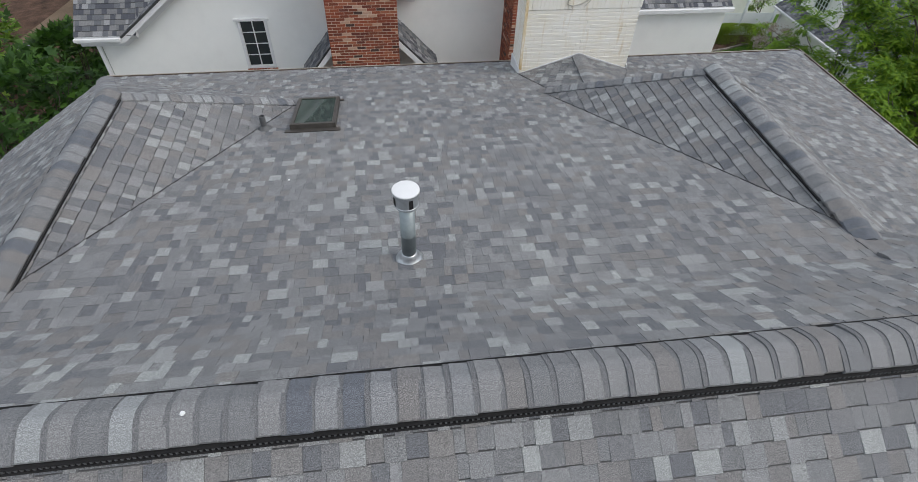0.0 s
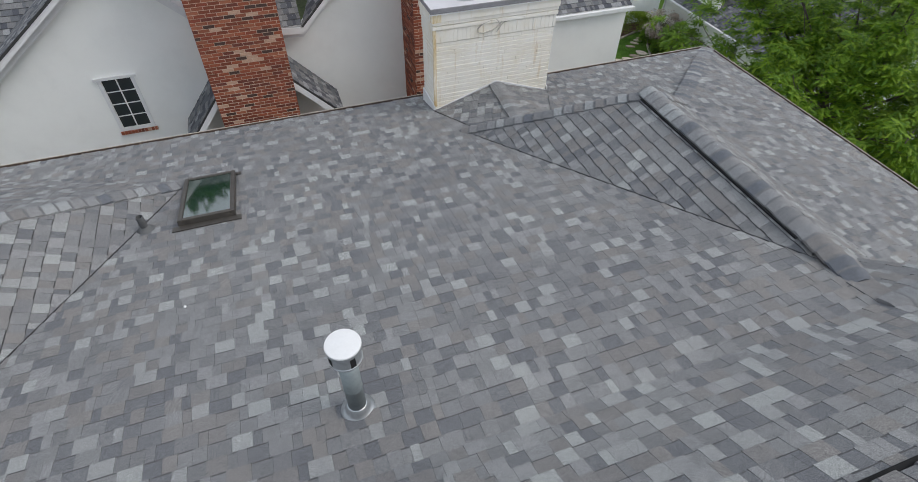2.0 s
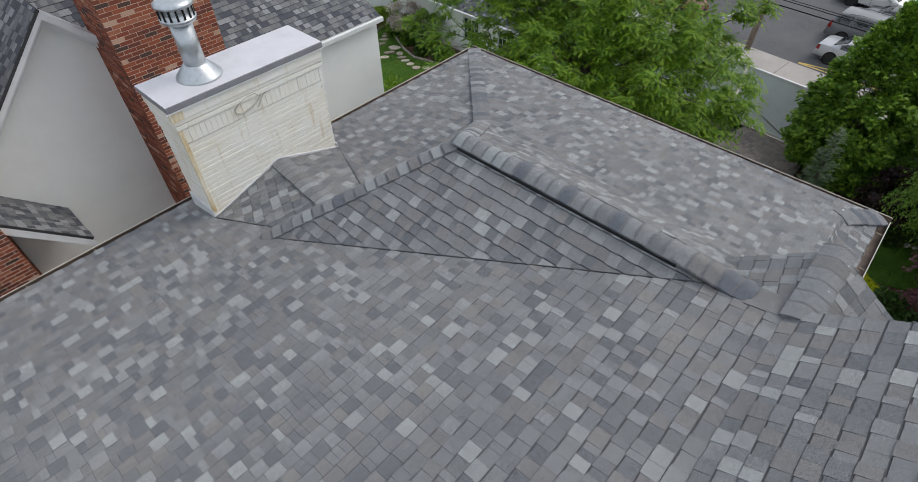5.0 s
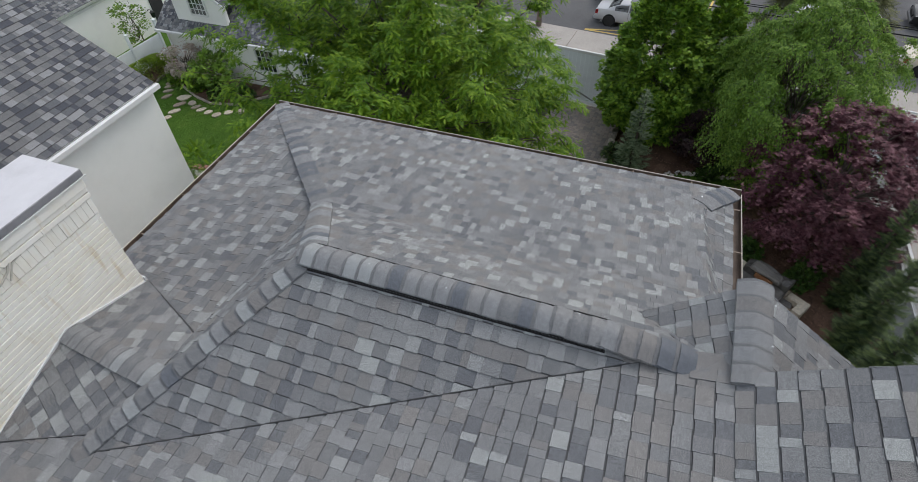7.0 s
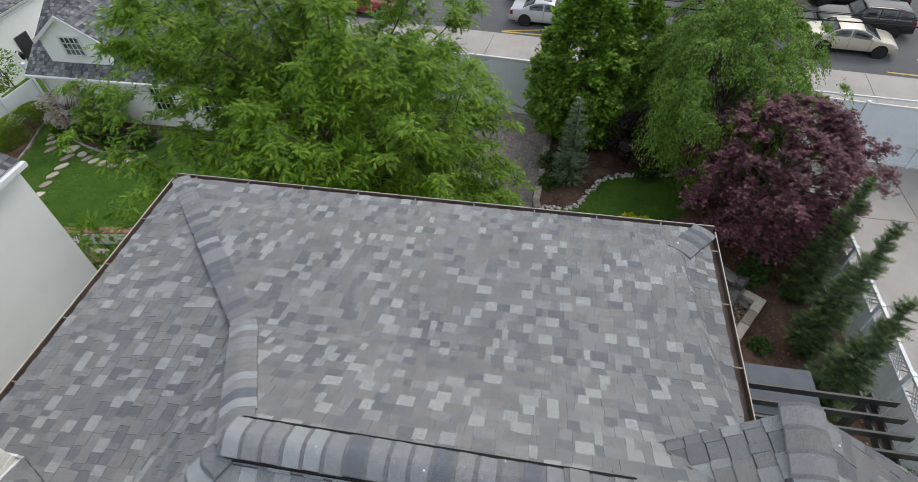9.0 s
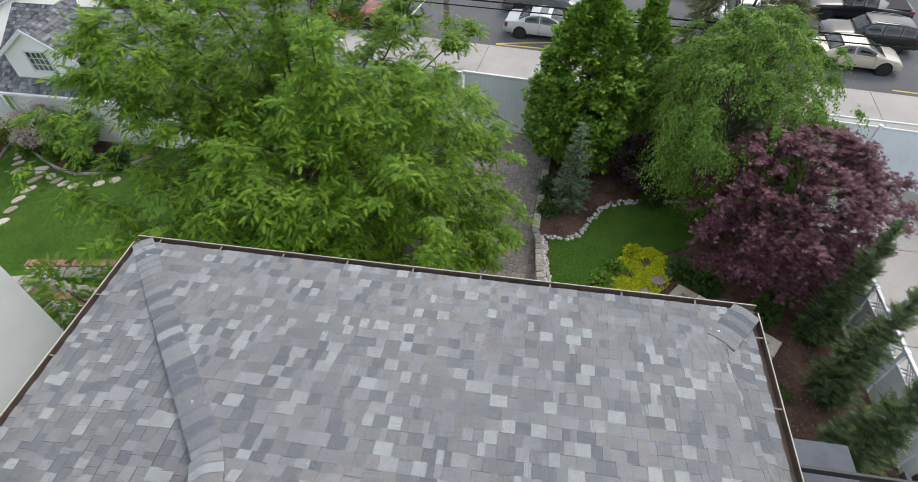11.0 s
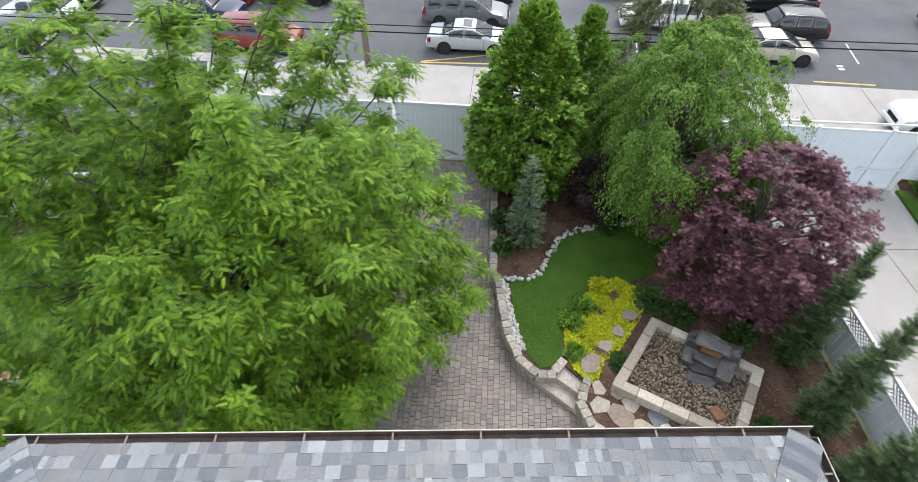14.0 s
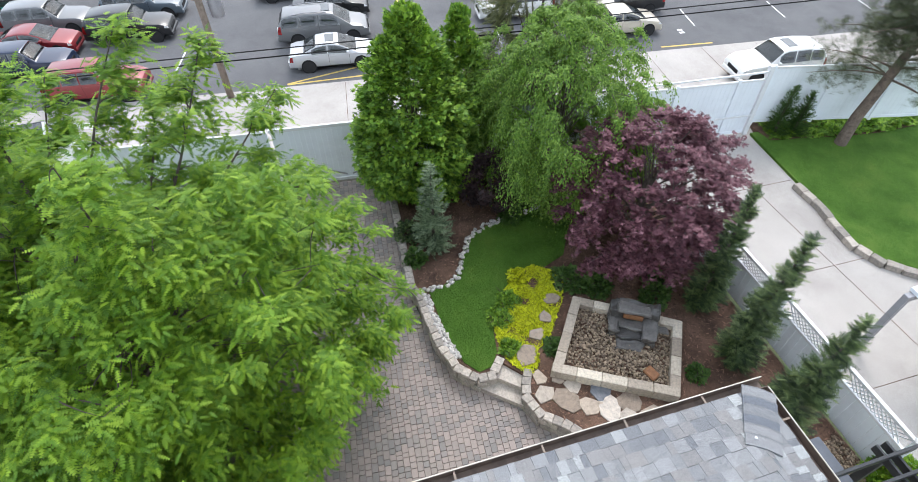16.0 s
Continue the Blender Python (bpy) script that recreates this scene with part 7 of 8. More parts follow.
broadleaf("blossom_tree", "small blossoming tree with pale pink flowers", (10.2, 13.6, 0.0), 1.9, 0.6, lumpy(egg(0.95, 0.5, 0.3, 0.6), 8.4, 0.25), 70, 2600, PALM, "blossom", 0.085, 0.1, 0.3, 67, "bark", 0.06, 26, 0.9)
broadleaf("apple_tree", "small light green garden tree", (9.9, 11.9, 0.0), 1.9, 0.6, lumpy(egg(0.9, 0.5, 0.3, 0.6), 9.4, 0.25), 50, 2000, OVATE, "birch", 0.12, 0.1, 0.32, 68, "bark", 0.06, 26, 0.9)
broadleaf("sapling", "thin young tree with sparse light leaves", (11.6, 17.6, 0.0), 3.2, 0.9, lumpy(egg(0.75, 0.5, 0.3, 0.6), 3.4, 0.25), 40, 900, OVATE, "birch", 0.11, 0.1, 0.28, 69, "bark", 0.04, 20, 0.9)
broadleaf("young_locust", "young feathery locust beside the house corner", (1.5, 4.6, 0.0), 4.4, 2.2, lumpy(egg(0.85, 0.5, 0.3, 0.6), 3.9, 0.3), 30, 900, PINNATE, "locust", 0.26, 0.5, 0.35, 70, "bark", 0.04, 16, 0.8)
# blades on the north lawn
YARD = [(4.6, 6.5), (9.6, 9.2), (9.1, 11.7), (9.7, 14.0), (10.5, 15.3), (8.7, 14.9), (7.0, 14.6), (3.6, 13.2), (4.4, 9.8)]
tagged(blades("lawn_grass", YARD, 0.0, 30000, 0.06, 71), "short mown green grass", "grass", kind="stuff")
# white picket fence
FENCE = thing("picket_fence", "white picket-topped privacy fence with a swooping top", "fence")
a, b = Vector((6.6, 16.75, 0)), Vector((11.9, 16.5, 0))
d = (b - a).normalized()
turn = math.degrees(math.atan2(d.y, d.x))
n = 46
length = (b - a).length
for k in (0, 1, 2, 3):
    p = a + d * (length * k / 3)
    post = part("post", boxes(((-0.06, -0.06, 0), (0.06, 0.06, 1.95)), bevel=0.008), MAT["fence"], FENCE)
    post.matrix_local = Matrix.Translation(p) @ pose(0, 0, 0, 0, 0, turn)
    cap = part("cap", boxes(((-0.085, -0.085, 1.95), (0.085, 0.085, 2.0)), bevel=0.015), MAT["fence"], post)
for k in range(3):
    p = a + d * (length * k / 3)
    board = part("board", boxes(((0.07, -0.02, 0.08), (length / 3 - 0.07, 0.02, 1.30))), MAT["fence"], FENCE)
    board.matrix_local = Matrix.Translation(p) @ pose(0, 0, 0, 0, 0, turn)
    rail = part("rail", boxes(((0.07, -0.035, 1.30), (length / 3 - 0.07, 0.035, 1.37)), bevel=0.006), MAT["fence"], FENCE)
    rail.matrix_local = board.matrix_local
    for j in range(13):
        x = 0.13 + j * (length / 3 - 0.26) / 12
        s = (x / (length / 3) - 0.5) * 2
        picket = part("picket", boxes(((x - 0.028, -0.012, 1.37), (x + 0.028, 0.012, 1.66 + 0.18 * s * s))), MAT["fence"], FENCE)
        picket.matrix_local = board.matrix_local
# low garden walls with brick copings beside the house
for (x0, y0), (x1, y1), zt in (((4.2, 9.8), (4.7, 6.4), 0.60), ((3.3, 9.1), (3.2, 6.75), 0.45)):
    a, b = Vector((x0, y0, 0)), Vector((x1, y1, 0))
    d = b - a
    GW = thing("garden_wall", "low white rendered wall with a brick coping", "garden wall", tuple(a), math.degrees(math.atan2(d.y, d.x)))
    part("wall_body", boxes(((0, -0.11, -0.05), (d.length, 0.11, zt - 0.07))), MAT["stucco"], GW)
    for k in range(int(d.length / 0.078)):
        part("brick", boxes(((k * 0.078, -0.13, zt - 0.07), (k * 0.078 + 0.068, 0.13, zt + rng.uniform(-0.004, 0.004))), bevel=0.005), MAT["pinkbrick"], GW)
for k in range(6):
    ob = link_mesh("garden_rock", rock_mesh("garden_rock", 60 + k, 2, (0.22, 0.17, 0.16), 0.3), MAT["coping"])
    ob.matrix_world = pose(3.62 - 0.02 * k, 8.95 - 0.36 * k, 0.44, 8 * (k % 3), 12, 40 * k)
    tagged(ob, "jagged grey rock set behind the brick coping", "rock", group="rocks along the low wall")
    part("rock_base", boxes(((-0.14, -0.12, -0.46), (0.14, 0.12, -0.02)), bevel=0.04), MAT["coping"], ob)
PATH_N = part("side_path", prism([(0.6, 3.2), (3.2, 6.4), (4.2, 9.8), (3.4, 13.0), (0.8, 13.0)], 0.0, 0.02), MAT["concrete"])
tagged(PATH_N, "pale paved strip beside the neighbouring house", "path", kind="structure")

# ---- white cottage with a dormer ----
COT = thing("cottage", "white stucco cottage with dark shingle roofs and a gabled dormer", "house")
part("wall", boxes(((10.95, 3.5, 0), (11.15, 14.9, 2.25)), ((11.15, 14.7, 0), (16.2, 14.9, 2.25)), ((11.15, 3.5, 0), (16.2, 3.7, 2.25)), ((16.0, 3.7, 0), (16.2, 14.7, 2.25))), MAT["stucco"], COT)
for face in ([(10.6, 3.2, 2.32), (10.6, 15.1, 2.32), (13.6, 15.1, 4.35), (13.6, 3.2, 4.35)], [(13.6, 3.2, 4.35), (13.6, 15.1, 4.35), (16.6, 15.1, 2.32), (16.6, 3.2, 2.32)],
             [(11.02, 14.2, 3.62), (11.02, 12.65, 4.68), (14.0, 12.65, 4.68), (12.4, 14.2, 3.62)], [(11.02, 12.65, 4.68), (11.02, 11.1, 3.62), (12.4, 11.1, 3.62), (14.0, 12.65, 4.68)]):
    deck = part("roof", slab(face, 0.10), MAT["trim"], COT)
    shingle_face(deck, [(x, y, z + 0.005) for x, y, z in face], MAT["slate"], None, 0.15, 0)
bm = prism([(11.3, 2.5), (14.0, 2.5), (14.0, 3.68), (12.65, 4.60), (11.3, 3.68)], 0.0, 0.2)
bmesh.ops.transform(bm, matrix=Matrix(((0, 0, 1, 11.12), (1, 0, 0, 0), (0, 1, 0, 0), (0, 0, 0, 1))), verts=bm.verts)
part("dormer_wall", bm, MAT["stucco"], COT)
for y0, z0, y1, z1 in ((14.2, 3.60, 12.65, 4.66), (11.1, 3.60, 12.65, 4.66)):
    bm = prism([(y0, z0 - 0.14), (y1, z1 - 0.14), (y1, z1), (y0, z0)], 0.0, 0.11)
    bmesh.ops.transform(bm, matrix=Matrix(((0, 0, 1, 10.98), (1, 0, 0, 0), (0, 1, 0, 0), (0, 0, 0, 1))), verts=bm.verts)
    part("rake_trim", bm, MAT["trim"], COT)
part("gutter", boxes(((10.50, 3.2, 2.22), (10.60, 15.1, 2.32)), bevel=0.01), MAT["trim"], COT)
part("downspout", boxes(((10.86, 14.75, 0.1), (10.94, 14.83, 2.2)), bevel=0.008), MAT["trim"], COT)


def sash(parent, x, y, z, w, h, cols, rows):
    """A white west-facing sash window."""
    win = part("window", boxes(((x - 0.05, y - w / 2 - 0.07, z - 0.07), (x + 0.03, y + w / 2 + 0.07, z)), ((x - 0.05, y - w / 2 - 0.07, z + h), (x + 0.03, y + w / 2 + 0.07, z + h + 0.07)),
                               ((x - 0.05, y - w / 2 - 0.07, z), (x + 0.03, y - w / 2, z + h)), ((x - 0.05, y + w / 2, z), (x + 0.03, y + w / 2 + 0.07, z + h))), MAT["trim"], parent)
    for i in range(cols):
        for j in range(rows):
            part("pane", boxes(((x - 0.015, y - w / 2 + w * i / cols + 0.015, z + h * j / rows + 0.015), (x, y - w / 2 + w * (i + 1) / cols - 0.015, z + h * (j + 1) / rows - 0.015))), MAT["carglass"], win)
    part("glazing_bar", boxes(*[((x - 0.03, y - w / 2 + w * i / cols - 0.014, z), (x - 0.016, y - w / 2 + w * i / cols + 0.014, z + h)) for i in range(1, cols)], *[((x - 0.03, y - w / 2, z + h * j / rows - 0.012), (x - 0.016, y + w / 2, z + h * j / rows + 0.012)) for j in range(1, rows)]), MAT["trim"], win)


sash(COT, 11.115, 12.65, 3.05, 0.80, 0.72, 4, 3)
for y in (9.6, 7.4):
    sash(COT, 10.945, y, 0.9, 0.9, 1.0, 4, 3)
for y0 in (3.5, 14.7):
    bm = prism([(10.95, 2.25), (16.2, 2.25), (13.58, 4.2)], -y0 - 0.2, -y0)
    bmesh.ops.transform(bm, matrix=pose(0, 0, 0, 90), verts=bm.verts)
    part("gable_wall", bm, MAT["stucco"], COT)
for x0, z0, x1, z1 in ((10.6, 2.31, 13.6, 4.34), (16.6, 2.31, 13.6, 4.34)):
    bm = prism([(x0, z0 - 0.22), (x1, z1 - 0.22), (x1, z1), (x0, z0)], -3.195, -3.13)
    bmesh.ops.transform(bm, matrix=pose(0, 0, 0, 90), verts=bm.verts)
    part("rake_trim", bm, MAT["trim"], COT)
BACK = thing("back_house", "white house with dark roof, black doorway and wall lantern", "house")
part("wall", boxes(((9.0, 19.2, 0), (22.0, 19.45, 2.9))), MAT["stucco"], BACK)
part("frieze", boxes(((9.0, 19.15, 2.55), (22.0, 19.2, 2.68))), MAT["trim"], BACK)
face = [(8.8, 18.9, 2.92), (22.2, 18.9, 2.92), (22.2, 24.5, 5.2), (8.8, 24.5, 5.2)]
deck = part("roof", slab(face, 0.12), MAT["trim"], BACK)
shingle_face(deck, [(x, y, z + 0.005) for x, y, z in face], MAT["slate"], None, 0.15, 0)
part("door", boxes(((14.4, 19.15, 0.0), (15.2, 19.199, 1.7)), bevel=0.01), MAT["black"], BACK, "black panelled door")
LAMP = thing("wall_lantern", "black wall lantern on a curved bracket", "lantern", (14.05, 19.2, 1.15))
link_mesh("bracket", tubes_mesh("bracket", [([(0, 0, 0), (0, -0.15, 0.12), (0, -0.28, 0.1), (0, -0.3, 0.02)], [0.02, 0.018, 0.016, 0.012])], 6), MAT["black"], LAMP)
part("lantern_body", lathe([(0.03, -0.32), (0.085, -0.26), (0.11, -0.02), (0.12, 0.0), (0.03, 0.07), (0.0, 0.09)], 8, (0, -0.3, 0)), MAT["black"], LAMP)
part("lantern_glass", lathe([(0.09, -0.24), (0.112, -0.03)], 8, (0, -0.3, 0)), MAT["darkglass"], LAMP)

# ---- far side to the north-west: trees, a path with a drain cover ----
DIRT = part("side_path", prism([(-28.6, 17.4), (-26.6, 17.2), (-25.9, 23.5), (-24.8, 30.0), (-27.0, 30.0), (-27.6, 23.5)], -0.06, 0.0), MAT["tanpath"])
tagged(DIRT, "tan paved path under the trees", "path", kind="structure")
DRAIN = part("drain_cover", lathe([(0.40, 0.0), (0.40, 0.02), (0.34, 0.025), (0.0, 0.025)], 20, (-27.9, 18.2, 0)), MAT["steel_edge"])
tagged(DRAIN, "round iron drain cover in the path", "drain cover")
# mulch brown instead of grass puts the trees' shade into the ground colour
LAWN_W = part("tree_bed", prism([(-60, -20), (-17.5, -20), (-17.5, 40), (-60, 40)], -0.10, -0.06), MAT["mulch"])
tagged(LAWN_W, "dark soil under the trees, their shade put into its colour", "ground", kind="structure")
for i, (x, y, h, r, mat, tmpl) in enumerate(((-19.9, 4.6, 6.2, 2.3, "darkgreen", OVATE), (-21.9, 6.2, 5.9, 2.4, "darkgreen", OVATE), (-20.7, 9.2, 4.8, 1.9, "darkgreen", OVATE), (-24.6, 8.8, 6.6, 2.6, "darkgreen", OVATE), (-27.0, 13.0, 6.2, 2.3, "birch", OVATE), (-20.2, 2.6, 5.2, 2.2, "darkgreen", OVATE),
                                             (-24.5, 3.6, 6.0, 2.5, "darkgreen", OVATE), (-20.6, -1.0, 6.0, 2.6, "darkgreen", OVATE), (-21.8, 13.0, 3.0, 1.5, "shrub", OVATE), (-31.0, 18.0, 7.0, 3.0, "darkgreen", OVATE), (-22.8, 20.0, 6.0, 2.2, "darkgreen", OVATE), (-30.5, 13.5, 6.5, 2.6, "darkgreen", OVATE))):
    broadleaf("shade_tree", "dense leafy green tree beside the house", (x, y, -0.05), h, 0.4, lumpy(egg(r, 0.45, 0.15, 0.7), 2.7 + i, 0.3), 90, 1600, tmpl, mat, 0.29, 0.15, 0.55, 80 + i, "bark", 0.12, 24)


# tall trees behind the neighbouring house: the skylight mirrors them
for i, (x, y, h, r) in enumerate(((-9.0, 25.0, 15.0, 4.2), (-15.5, 24.0, 13.8, 4.4), (-21.5, 27.0, 16.0, 4.6), (-3.0, 27.0, 13.5, 4.0))):
    broadleaf("tall_tree", "tall dark green tree behind the neighbouring house", (x, y, -0.3), h, 3.0, lumpy(egg(r, 0.45, 0.15, 0.7), 7.7 + i, 0.35), 110, 2600, OVATE, "darkgreen", 0.55, 0.15, 1.1, 180 + i, "bark", 0.3, 24)


# ---- parked cars ----
SHAPES = {
    # (share of the length from the rear, belt, roof), both as shares of the height
    "sedan": [(-0.500, 0.50, 0.50), (-0.485, 0.63, 0.64), (-0.42, 0.68, 0.70), (-0.34, 0.685, 0.72), (-0.25, 0.68, 0.86), (-0.165, 0.675, 0.96), (-0.05, 0.665, 1.0), (0.06, 0.655, 0.975), (0.17, 0.645, 0.83), (0.29, 0.63, 0.65), (0.41, 0.575, 0.595), (0.475, 0.49, 0.50), (0.50, 0.38, 0.38)],
    "van": [(-0.500, 0.45, 0.45), (-0.490, 0.60, 0.62), (-0.475, 0.62, 0.72), (-0.42, 0.62, 0.96), (-0.20, 0.61, 1.0), (0.02, 0.60, 1.0), (0.12, 0.59, 0.97), (0.315, 0.57, 0.60), (0.42, 0.52, 0.545), (0.48, 0.44, 0.45), (0.50, 0.34, 0.34)],
    "suv": [(-0.500, 0.45, 0.45), (-0.490, 0.58, 0.60), (-0.47, 0.62, 0.74), (-0.40, 0.62, 0.95), (-0.20, 0.62, 1.0), (0.0, 0.61, 1.0), (0.06, 0.61, 0.97), (0.20, 0.60, 0.635), (0.40, 0.57, 0.59), (0.48, 0.48, 0.49), (0.50, 0.36, 0.36)],
    "pickup": [(-0.500, 0.50, 0.50), (-0.495, 0.56, 0.57), (-0.30, 0.57, 0.58), (-0.14, 0.58, 0.60), (-0.12, 0.58, 0.94), (0.02, 0.58, 1.0), (0.08, 0.57, 0.97), (0.20, 0.56, 0.60), (0.40, 0.53, 0.555), (0.485, 0.46, 0.47), (0.50, 0.34, 0.34)],
}
# where the rear window and windscreen run, and the side windows, as shares of the length
GLASS = {"sedan": ((-0.325, -0.185), (0.08, 0.275), ((-0.235, -0.06), (-0.045, 0.17))), "van": ((-0.472, -0.43), (0.135, 0.30), ((-0.44, -0.26), (-0.245, -0.05), (-0.035, 0.17))),
         "suv": ((-0.466, -0.41), (0.07, 0.19), ((-0.42, -0.27), (-0.255, -0.09), (-0.075, 0.10))), "pickup": ((-0.139, -0.123), (0.09, 0.19), ((-0.11, 0.0), (0.012, 0.11)))}


class Shell:
    """The outer skin of a car, front towards +x."""

    def __init__(self, kind, length, width, height):
        self.rows = []
        for s, belt, roof in SHAPES[kind]:
            tuck = 1 - 0.9 * max(0.0, abs(s) - 0.38)
            hw = width / 2 * tuck
            lean = 0.04 + 0.42 * (roof - belt)
            zr = roof * height
            self.rows.append((s * length, [(hw * 0.86, 0.17 * height), (hw * 0.99, 0.24 * height), (hw, 0.42 * height), (hw * 0.965, belt * height), (hw * (0.965 - lean), zr - 0.02 * height), (hw * (0.80 - lean), zr), (0.0, zr + 0.008 * height)]))

    def at(self, x, c):
        """The place on the skin at x, c columns up from the sill (0 to 6)."""
        r = self.rows
        k = 0
        while k < len(r) - 2 and x > r[k + 1][0]:
            k += 1
        t = (x - r[k][0]) / (r[k + 1][0] - r[k][0])
        i = min(5, int(c))
        f = c - i
        y0, z0 = (r[k][1][i][j] * (1 - f) + r[k][1][i + 1][j] * f for j in (0, 1))
        y1, z1 = (r[k + 1][1][i][j] * (1 - f) + r[k + 1][1][i + 1][j] * f for j in (0, 1))
        return Vector((x, y0 * (1 - t) + y1 * t, z0 * (1 - t) + z1 * t))

    def body(self):
        bm = bmesh.new()
        rings = []
        for x, cs in self.rows:
            ring = [bm.verts.new((x, y, z)) for y, z in cs] + [bm.verts.new((x, -y, z)) for y, z in reversed(cs[:-1])]
            rings.append(ring)
        n = len(rings[0])
        for a, b in zip(rings, rings[1:]):
            for i in range(n):
                j = (i + 1) % n
                bm.faces.new((a[i], b[i], b[j], a[j]))
        bm.faces.new(rings[0])
        bm.faces.new(list(reversed(rings[-1])))
        bmesh.ops.recalc_face_normals(bm, faces=bm.faces)
        return bm

    def panel(self, x0, x1, c0, c1, side, out, steps=5, cols=2):
        """A thin plate that follows the skin; side 0 spans the whole top."""
        bm = bmesh.new()
        grid = []
        for i in range(steps + 1):
            x = x0 + (x1 - x0) * i / steps
            row = []
            if side == 0:
                cs = [4.0 + 0.25, 5.0, 6.0, -5.0, -4.25]
                for c in cs:
                    p = self.at(x, abs(c))
                    row.append(bm.verts.new((p.x, p.y * (1 if c > 0 else -1), p.z + out)))
            else:
                for j in range(cols + 1):
                    p = self.at(x, c0 + (c1 - c0) * j / cols)
                    row.append(bm.verts.new((p.x, side * (p.y + out), p.z + out * 0.3)))
            grid.append(row)
        for a, b in zip(grid, grid[1:]):
            for i in range(len(a) - 1):
                bm.faces.new((a[i], b[i], b[i + 1], a[i + 1]))
        bmesh.ops.solidify(bm, geom=bm.faces[:], thickness=0.004)
        bmesh.ops.recalc_face_normals(bm, faces=bm.faces)
        return bm


WHEELS = {}


def wheel(parent, x, y, r, side):
    key = round(r, 3)
    if key not in WHEELS:
        turn = pose(0, 0, 0, 90)
        tyre = lathe([(r * 0.66, -0.09), (r * 0.93, -0.09), (r, -0.06), (r, 0.06), (r * 0.93, 0.09), (r * 0.66, 0.09)], 24, (0, 0, 0), turn)
        rim = lathe([(0.0, 0.055), (r * 0.16, 0.06), (r * 0.22, 0.03), (r * 0.58, 0.03), (r * 0.66, 0.08), (r * 0.69, 0.085), (r * 0.69, -0.085)], 24, (0, 0, 0), turn)
        for k in range(5):
            box(rim, (-0.028, -0.055, r * 0.12), (0.028, -0.03, r * 0.64), 0, Matrix.Rotation(2 * math.pi * k / 5, 4, "Y"))
        meshes = []
        for name, bm in (("tyre", tyre), ("rim", rim)):
            me = bpy.data.meshes.new(name)
            bm.normal_update()
            bm.to_mesh(me)
            bm.free()
            me.materials.append(MAT[name])
            meshes.append(me)
        WHEELS[key] = meshes
    w = new("wheel")
    w.parent = parent
    w.matrix_local = pose(x, y, r, 0, 0, 0 if side < 0 else 180)
    for name, me in zip(("tyre", "rim"), WHEELS[key]):
        new(name, me).parent = w


